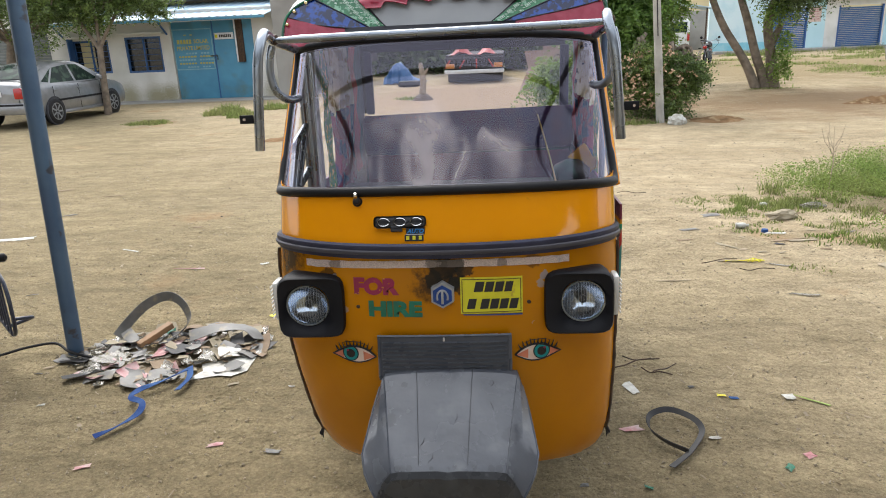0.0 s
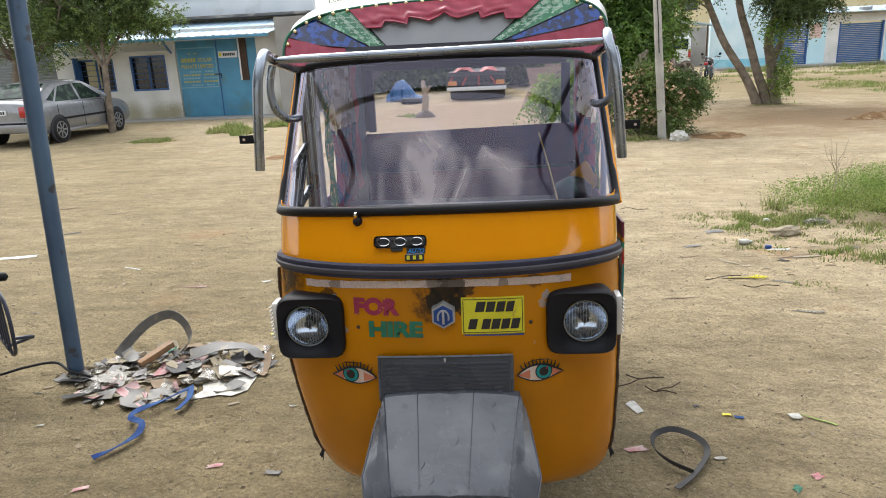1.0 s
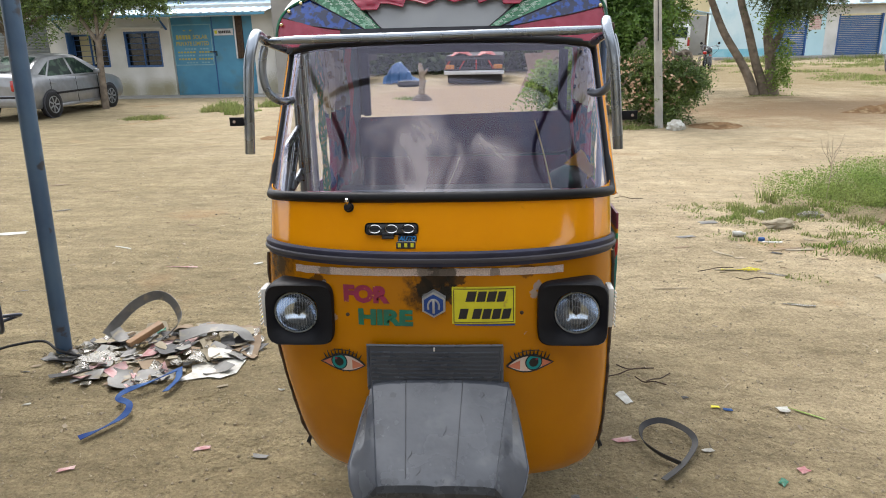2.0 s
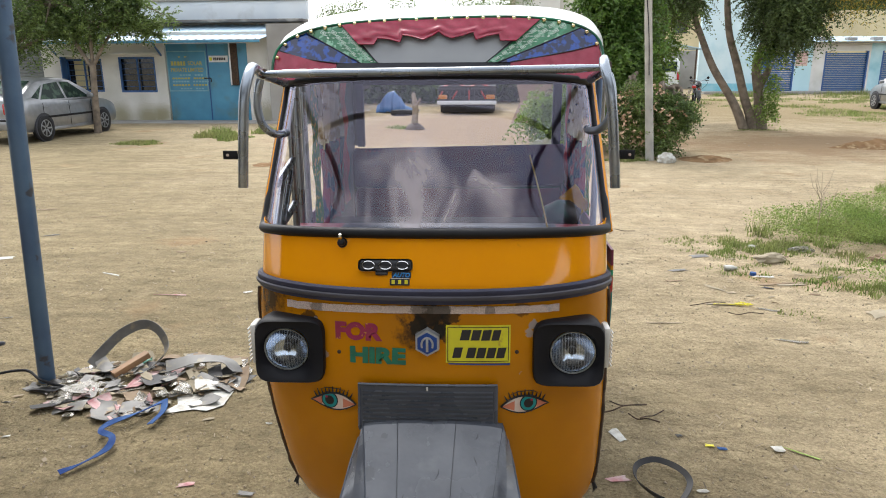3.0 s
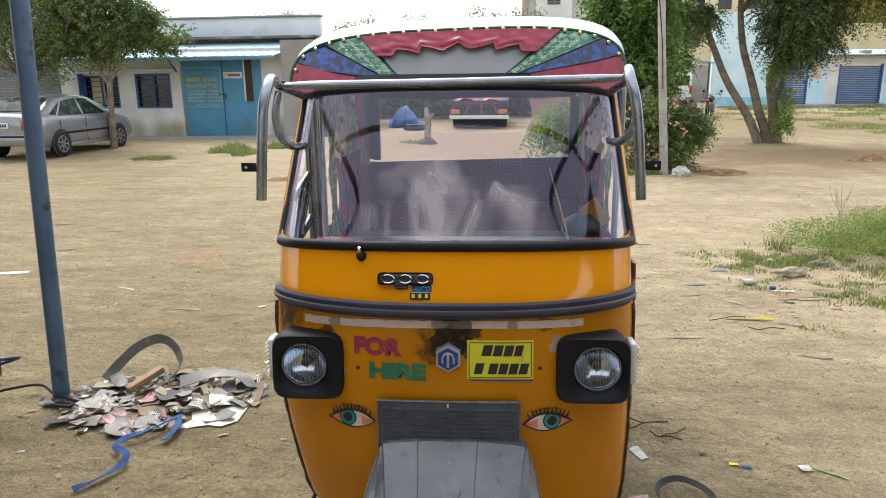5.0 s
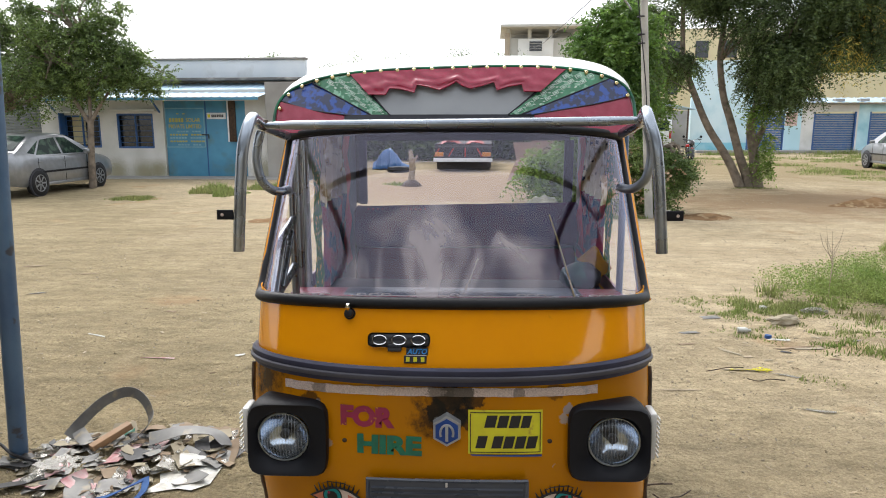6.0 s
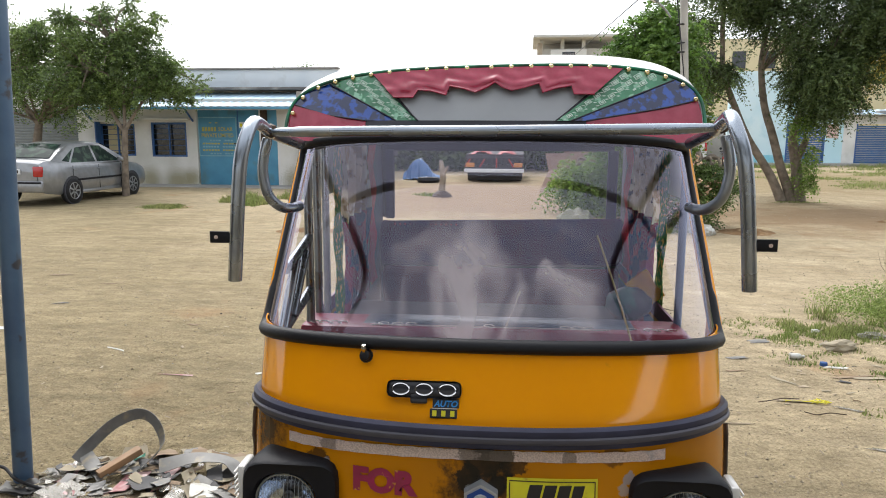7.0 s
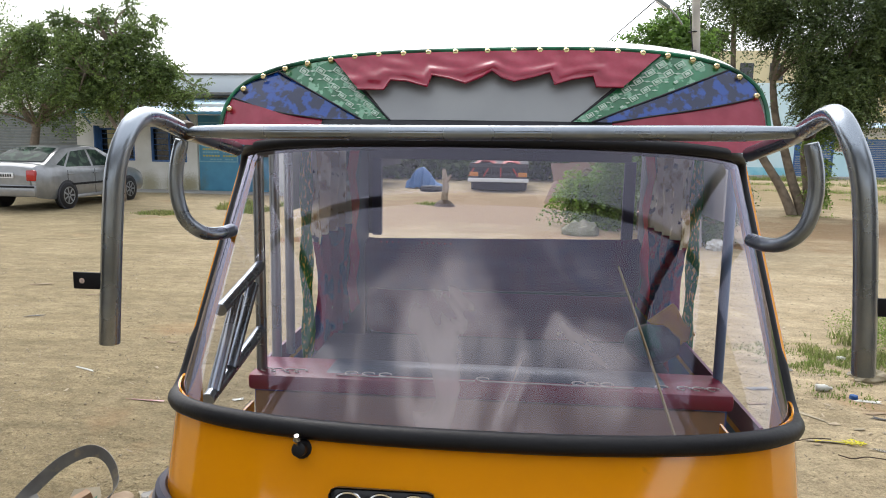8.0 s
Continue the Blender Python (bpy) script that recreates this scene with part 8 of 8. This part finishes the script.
def torn(x, y, w, d, turn, rs, n=7):
    """A crooked four-sided piece with torn ends."""
    sk = rs.uniform(-0.25, 0.25) * w
    q = [(-w / 2 + sk, -d / 2), (-w * rs.uniform(0.1, 0.25), -d / 2 * rs.uniform(0.8, 1.15)), (w * rs.uniform(0.1, 0.3), -d / 2 * rs.uniform(0.85, 1.2)), (w / 2 + sk * rs.random(), -d / 2 * rs.uniform(0.5, 1)), (w / 2 * rs.uniform(0.8, 1), d * rs.uniform(-0.1, 0.2)), (w / 2 * rs.uniform(0.9, 1.1), d / 2), (rs.uniform(-0.1, 0.2) * w, d / 2 * rs.uniform(0.8, 1.2)), (-w / 2 * rs.uniform(0.85, 1.1), d / 2 * rs.uniform(0.6, 1)), (-w / 2 * rs.uniform(0.75, 0.95), d * rs.uniform(-0.15, 0.1))]
    return [(x + u * math.cos(turn) - v * math.sin(turn), y + u * math.sin(turn) + v * math.cos(turn)) for u, v in q]


lr = random.Random(77)
for x, y, w, d, turn, m, lab in LITTER:
    scrap("litter_scrap", lab, "litter", torn(x, y, w * 0.85, d * 0.8, turn, lr), m, 0.002, "scattered litter")


dr = random.Random(31)
KINDS = [(M_OFFBROWN, "brown bark scrap"), (M_OFFGREY, "grey vinyl scrap"), (M_CHAFF, "dry straw bit"), (M_CHAFF, "dry straw bit"), (M_OFFBEIGE, "beige card scrap"), (M_OFFDARK, "dark vinyl scrap"), (M_CHAFF, "dry straw bit"), (M_OFFBROWN, "brown bark scrap")]
for k in range(40):
    y = dr.uniform(4.9, 6.7)
    x = dr.gauss(0.46 * y + 0.25, 0.5)
    if x < 1.0:
        continue
    m, lab = dr.choice(KINDS)
    w = dr.uniform(0.025, 0.085)
    d = w * dr.uniform(0.15, 0.5)
    scrap("litter_scrap", lab + " lying near the weeds", "litter", torn(x, y, w, d, dr.uniform(-0.7, 0.7), dr), m, 0.002, "scattered litter")
for k in range(46):
    x, y = dr.uniform(-4.5, -0.9), dr.uniform(3.0, 8.5)
    m, lab = dr.choice(KINDS)
    w = dr.uniform(0.012, 0.05)
    scrap("litter_scrap", lab + " on the open sand", "litter", torn(x, y, w, w * dr.uniform(0.1, 0.4), dr.uniform(-1, 1), dr), m, 0.002, "scattered litter")


fr = random.Random(14)
for k in range(22):
    x, y = fr.uniform(11.5, 19.5), fr.uniform(27.5, 36.0)
    w = fr.uniform(0.08, 0.26)
    scrap("litter_scrap", "white plastic scrap on the far grass", "litter", torn(x, y, w, w * fr.uniform(0.4, 0.8), fr.uniform(-1, 1), fr), fr.choice((M_OFFWHITE, M_OFFWHITE, M_OFFCLEAR, M_OFFBEIGE)), 0.004, "scattered litter", 0.03)


def strap(name, label, pts, width, material, thick=0.004, twist=0.0):
    """A flat band through points, standing or lying by its twist in degrees."""
    p = spline(pts, 8)
    rows = []
    for i, q in enumerate(p):
        d = (p[min(i + 1, len(p) - 1)] - p[max(i - 1, 0)]).normalized()
        side = d.cross(Vector((0, 0, 1)))
        side = side.normalized() if side.length > 0.05 else Vector((1, 0, 0))
        side = Matrix.Rotation(radians(twist if not callable(twist) else twist(i / len(p))), 3, d) @ side
        rows.append([q - side * width / 2, q, q + side * width / 2])
    return tagged(part(name, grid(rows, thick), material), label, "strap")


def crumpled(name, label, category, c, size, turn, material, seed):
    """A crumpled soft thing lying on the ground."""
    bm = bmesh.new()
    bmesh.ops.create_icosphere(bm, subdivisions=3, radius=1.0)
    m = Matrix.Rotation(turn, 3, "Z")
    for v in bm.verts:
        p = v.co.copy()
        d = 1 + 0.45 * noise.noise(p * 1.6 + Vector((seed, 0, 0))) + 0.28 * abs(noise.noise(p * 4.2 + Vector((0, seed, 0))))
        q = m @ Vector((p.x * size[0] * d, p.y * size[1] * d, 0))
        v.co = (c[0] + q.x, c[1] + q.y, ground_z(c[0], c[1]) + max(-0.01, size[2] * (0.45 + p.z * 0.6 * d)))
    return tagged(part(name, bm, material, smooth=False), label, category, "scattered litter")


def bottle(label, c, length, r, turn, material, cap):
    """A small plastic bottle on its side, slightly squashed, with its cap."""
    t = Matrix.Translation((c[0], c[1], ground_z(c[0], c[1]) + r * 0.85)) @ Matrix.Rotation(turn, 4, "Z") @ Matrix.Rotation(radians(88), 4, "Y")
    b = thing("plastic_bottle", label, "bottle", "scattered litter")
    part("body", lathe([(0.0, 0.0), (r * 0.9, 0.002), (r, r * 0.3), (r * 0.93, length * 0.35), (r, length * 0.6), (r * 0.8, length * 0.78), (r * 0.4, length * 0.9), (r * 0.38, length)], 14, t), material, b)
    part("cap", lathe([(r * 0.46, length * 0.94), (r * 0.48, length * 0.95), (r * 0.48, length * 1.07), (0.0, length * 1.08)], 12, t), cap, b)


crumpled("rag", "crumpled beige rag lying in the weeds", "rag", (2.64, 6.25), (0.15, 0.055, 0.075), 0.35, M_OFFBEIGE, 3.0)
crumpled("plastic_bag", "crumpled clear plastic bag in the weeds", "bag", (3.07, 6.64), (0.10, 0.045, 0.05), 0.1, M_OFFCLEAR, 7.0)
crumpled("rag", "crumpled dark rag in the weeds", "rag", (3.75, 6.3), (0.2, 0.07, 0.07), -0.2, M_OFFBROWN, 9.0)
bottle("white plastic bottle lying on the sand", (2.15, 5.95), 0.10, 0.026, -0.15, M_OFFWHITE, M_OFFWHITE)
bottle("small white plastic bottle in the weeds", (2.62, 6.74), 0.07, 0.02, 0.1, M_OFFWHITE, M_OFFGREY)
tagged(part("bottle_cap", lathe([(0.026, 0.0), (0.027, 0.006), (0.025, 0.026), (0.0, 0.028)], 16, Matrix.Translation((2.35, 5.82, ground_z(2.35, 5.82)))), M_STRAPBLUE), "blue plastic bottle cap on the sand", "bottle cap", "scattered litter")
cord = thing("frayed_cord", "frayed yellow cord tangled on the sand", "cord", "scattered litter")
cr = random.Random(8)
for k in range(9):
    x0 = 1.80 if k < 3 else 1.96
    pts = [(x0 + 0.24 * f * (1 if k < 3 else 0.45) + cr.uniform(-0.012, 0.012), 5.03 + cr.uniform(-0.03, 0.03) * (0.4 if k < 3 else 1.2), 0.006 + cr.uniform(0, 0.014 if k > 2 else 0.004) + ground_z(1.9, 5.03)) for f in (0, 0.25, 0.5, 0.75, 1)]
    part("strand", tube(spline(pts, 4), 0.002, 5), M_PLATE, cord)


# heap of upholstery offcuts under the post
hr = random.Random(9)
HEAP = [M_OFFGREY] * 8 + [M_OFFCLEAR] * 8 + [M_OFFWHITE] + [M_OFFBEIGE] * 4 + [M_OFFDARK] * 4 + [M_OFFPINK] + [M_OFFBROWN] * 3 + [M_OFFGREEN]
NAMES = {M_OFFGREEN: "green vinyl offcut", M_OFFGREY: "grey vinyl offcut", M_OFFDARK: "dark vinyl offcut", M_OFFCLEAR: "clear plastic sheet scrap", M_OFFWHITE: "white plastic wrapper", M_OFFBEIGE: "beige foam offcut", M_OFFPINK: "pink plastic wrapper", M_OFFBROWN: "brown torn card"}
for k in range(250):
    u = hr.uniform(-1, 1)
    v = hr.uniform(-1, 1)
    if u * u + v * v > 1:
        continue
    x, y = -1.76 + 0.58 * u, 3.49 + 0.38 * v + 0.08 * u
    h = 0.04 * max(0, 1 - (u * u + v * v)) * hr.random()
    m = hr.choice(HEAP)
    big = hr.random() < 0.30
    w, d = (hr.uniform(0.13, 0.27), hr.uniform(0.05, 0.12)) if big else (hr.uniform(0.04, 0.12), hr.uniform(0.018, 0.06))
    curl, wave, skew, ph = hr.uniform(-0.5, 1.1) * w * 0.08, hr.uniform(0.001, 0.006), hr.uniform(-0.5, 0.5), hr.uniform(0, 6)
    crumple = 0.012 if m in (M_OFFWHITE, M_OFFCLEAR) and big else 0.002
    rows = []
    for i in range(9):
        p = i / 4 - 1
        e = 1 - 0.18 * abs(math.sin(i * 2.3 + ph)) if i in (0, 8) else 1.0
        rows.append([(w / 2 * p * e + skew * q * d / 2, d / 2 * q * (1 + 0.15 * math.sin(p * 3 + ph)), curl * p * p + wave * math.sin(3 * p + 2 * q + ph) + crumple * noise.noise((i * 1.3, q * 2 + k, ph))) for q in (-1, -0.5, 0, 0.5, 1)])
    bm = grid(rows, 0.0018)
    bmesh.ops.transform(bm, matrix=pose(x, y, ground_z(x, y) + 0.010 + max(0.0, -curl) + h, hr.uniform(-13, 13), hr.uniform(-13, 13), hr.uniform(0, 360)), verts=bm.verts)
    tagged(part("offcut", bm, m), NAMES[m] + " in a rubbish heap", "rubbish", "rubbish heap")
strap("vinyl_band", "wide grey vinyl band arching over the rubbish heap", [(-2.16, 3.68, 0.01), (-2.12, 3.75, 0.07), (-2.04, 3.84, 0.15), (-1.92, 3.88, 0.195), (-1.81, 3.85, 0.165), (-1.73, 3.76, 0.08), (-1.76, 3.60, 0.03)], 0.06, M_OFFGREY, 0.003, lambda f: 50 + 40 * math.sin(f * 3.6))
strap("vinyl_band", "folded dark vinyl trough on the heap", [(-1.66, 3.60, 0.05), (-1.50, 3.66, 0.075), (-1.33, 3.66, 0.07), (-1.24, 3.60, 0.03)], 0.085, M_OFFGREY, 0.003, lambda f: 30 - 60 * f)
strap("blue_strap", "blue woven strap trailing from the heap", [(-1.50, 3.24, 0.025), (-1.58, 3.10, 0.025), (-1.66, 3.02, 0.02), (-1.66, 2.93, 0.025), (-1.57, 2.87, 0.03), (-1.55, 2.78, 0.02), (-1.60, 2.68, 0.012), (-1.66, 2.60, 0.012)], 0.030, M_STRAPBLUE, 0.003, lambda f: 22 * math.sin(f * 17))
strap("blue_strap", "short blue strap end on the heap", [(-1.50, 3.25, 0.03), (-1.46, 3.15, 0.02), (-1.47, 3.03, 0.012)], 0.035, M_STRAPBLUE, 0.003, 15)
bm = box((0, 0, 0), (0.22, 0.05, 0.035), 0.003)
bmesh.ops.transform(bm, matrix=pose(-1.88, 3.62, 0.05, 0, -15, 55), verts=bm.verts)
tagged(part("wood_offcut", bm, M_WOODP), "pale sawn wood offcut on the heap", "wood")
strap("rubber_strap", "black rubber strap curled on the sand", [(0.94, 2.56, 0.012), (0.86, 2.62, 0.02), (0.81, 2.70, 0.03), (0.83, 2.80, 0.035), (0.92, 2.85, 0.035), (1.01, 2.79, 0.03), (1.03, 2.70, 0.02), (0.95, 2.56, 0.014), (0.85, 2.45, 0.012)], 0.026, M_OFFDARK, 0.0025, lambda f: 75 - 70 * f)
tagged(part("black_cable", tube(spline([(-3.2, 3.25, 0.02), (-2.78, 3.36, 0.02), (-2.6, 3.47, 0.035), (-2.45, 3.52, 0.04), (-2.30, 3.44, 0.02), (-2.05, 3.35, 0.02)], 6), 0.008, 8), M_BLACK), "black cable lying on the sand", "cable")
# twigs by the auto's side
for k, (x, y, a) in enumerate(((0.85, 3.35, 20), (0.95, 3.25, -35), (0.9, 3.4, -5), (1.0, 3.3, 40), (1.5, 7.3, 5), (1.1, 8.9, 2), (1.75, 5.0, 10), (1.95, 4.8, -12))):
    L = lr.uniform(0.12, 0.22) * (0.6 if k < 4 else 0.8)
    p = [(x + math.cos(radians(a)) * L * t, y + math.sin(radians(a)) * L * t, 0.012 + 0.012 * math.sin(t * 7 + k)) for t in (-1, -0.4, 0.2, 1)]
    tagged(part("twig", tube(spline(p, 4), 0.0035, 5), M_BROWN), "dry dark twig on the sand", "twig", "twigs")

# pebbles and crumbs
prs = np.random.RandomState(5)
V, F = [], []
OCT = np.array([(1, 0, 0), (-1, 0, 0), (0, 1, 0), (0, -1, 0), (0, 0, 1), (0, 0, -1)], float)
OF = [(0, 2, 4), (2, 1, 4), (1, 3, 4), (3, 0, 4), (2, 0, 5), (1, 2, 5), (3, 1, 5), (0, 3, 5)]
for k in range(14000):
    y = 1.2 + 9.5 * prs.uniform() ** 1.5
    x = prs.uniform(-1, 1) * (1.2 + y * 0.78)
    s = 0.0022 + 0.007 * prs.uniform() ** 5 + 0.0004 * y
    q = OCT * (s * prs.uniform(0.7, 1.4, 3)) @ np.linalg.qr(prs.normal(size=(3, 3)))[0]
    b = len(V)
    V += [(x + p[0], y + p[1], ground_z(x, y) + 0.001 + p[2]) for p in q]
    F += [(b + i, b + j, b + m_) for i, j, m_ in OF]
tagged(part("pebbles", (V, F), M_PEBBLE, None, smooth=False), "small pebbles and crumbs over the sand", "pebbles", kind="stuff")
V, F = [], []
for k in range(1900):
    y = 2.0 + 14 * prs.uniform() ** 1.3
    x = prs.uniform(-1, 1) * (1.5 + y * 0.8)
    if abs(x) < 0.75 and 1.7 < y < 5.0:
        continue
    L, w, t = prs.uniform(0.004, 0.018) * (1 + y * 0.12), prs.uniform(0.001, 0.003) * (1 + y * 0.06), prs.uniform(0, 3.14)
    if prs.uniform() < 0.12:
        L *= 0.7
        w = L * prs.uniform(0.3, 0.6)
    dx, dy = math.cos(t), math.sin(t)
    z = ground_z(x, y) + 0.005
    b = len(V)
    V += [(x - dx * L - dy * w, y - dy * L + dx * w, z), (x - dx * L + dy * w, y - dy * L - dx * w, z + 0.002), (x + dx * L + dy * w, y + dy * L - dx * w, z + 0.006), (x + dx * L - dy * w, y + dy * L + dx * w, z + 0.003)]
    F.append((b, b + 1, b + 2, b + 3))
tagged(part("chaff", (V, F), M_CHAFF, None, smooth=False), "straw, bark and paper crumbs over the sand", "debris", kind="stuff")

# ---- unseen roof and walls round the camera, to shape shade and reflections ----
shed = thing("unseen_shade_roof", "unseen sheet roof on posts behind the viewer, extended for shade", "shed", kind="structure")
part("roof_sheet", box((0.0, -3.3, 3.2), (9.0, 5.4, 0.04)), M_TIN, shed)
# left and right sheets are added to darken near ground and glass reflections
part("roof_sheet", box((-5.65, -1.05, 3.09), (6.5, 9.6, 0.04)), M_TIN, shed)
part("roof_sheet", box((4.35, 0.65, 3.14), (3.9, 2.66, 0.04)), M_TIN, shed)
for x in (-4.3, 0.0, 4.3):
    part("post", tube([(x, -5.5, -0.03), (x, -5.5, 3.07 if x < 0 else 3.19)], 0.05, 10), M_POLE, shed)
# out-of-view walls, added as something dark for the bowed glass to mirror
for x, y0, y1 in ((-8.6, -6.4, 1.0), (6.2, -6.4, 2.2)):
    side = thing("unseen_dark_wall", "unseen tall dull wall, added to darken windscreen reflections", "wall", kind="structure")
    part("wall", box((x, (y0 + y1) / 2, 1.5), (0.25, y1 - y0, 3.1), 0.02), M_SHEDWALL, side)
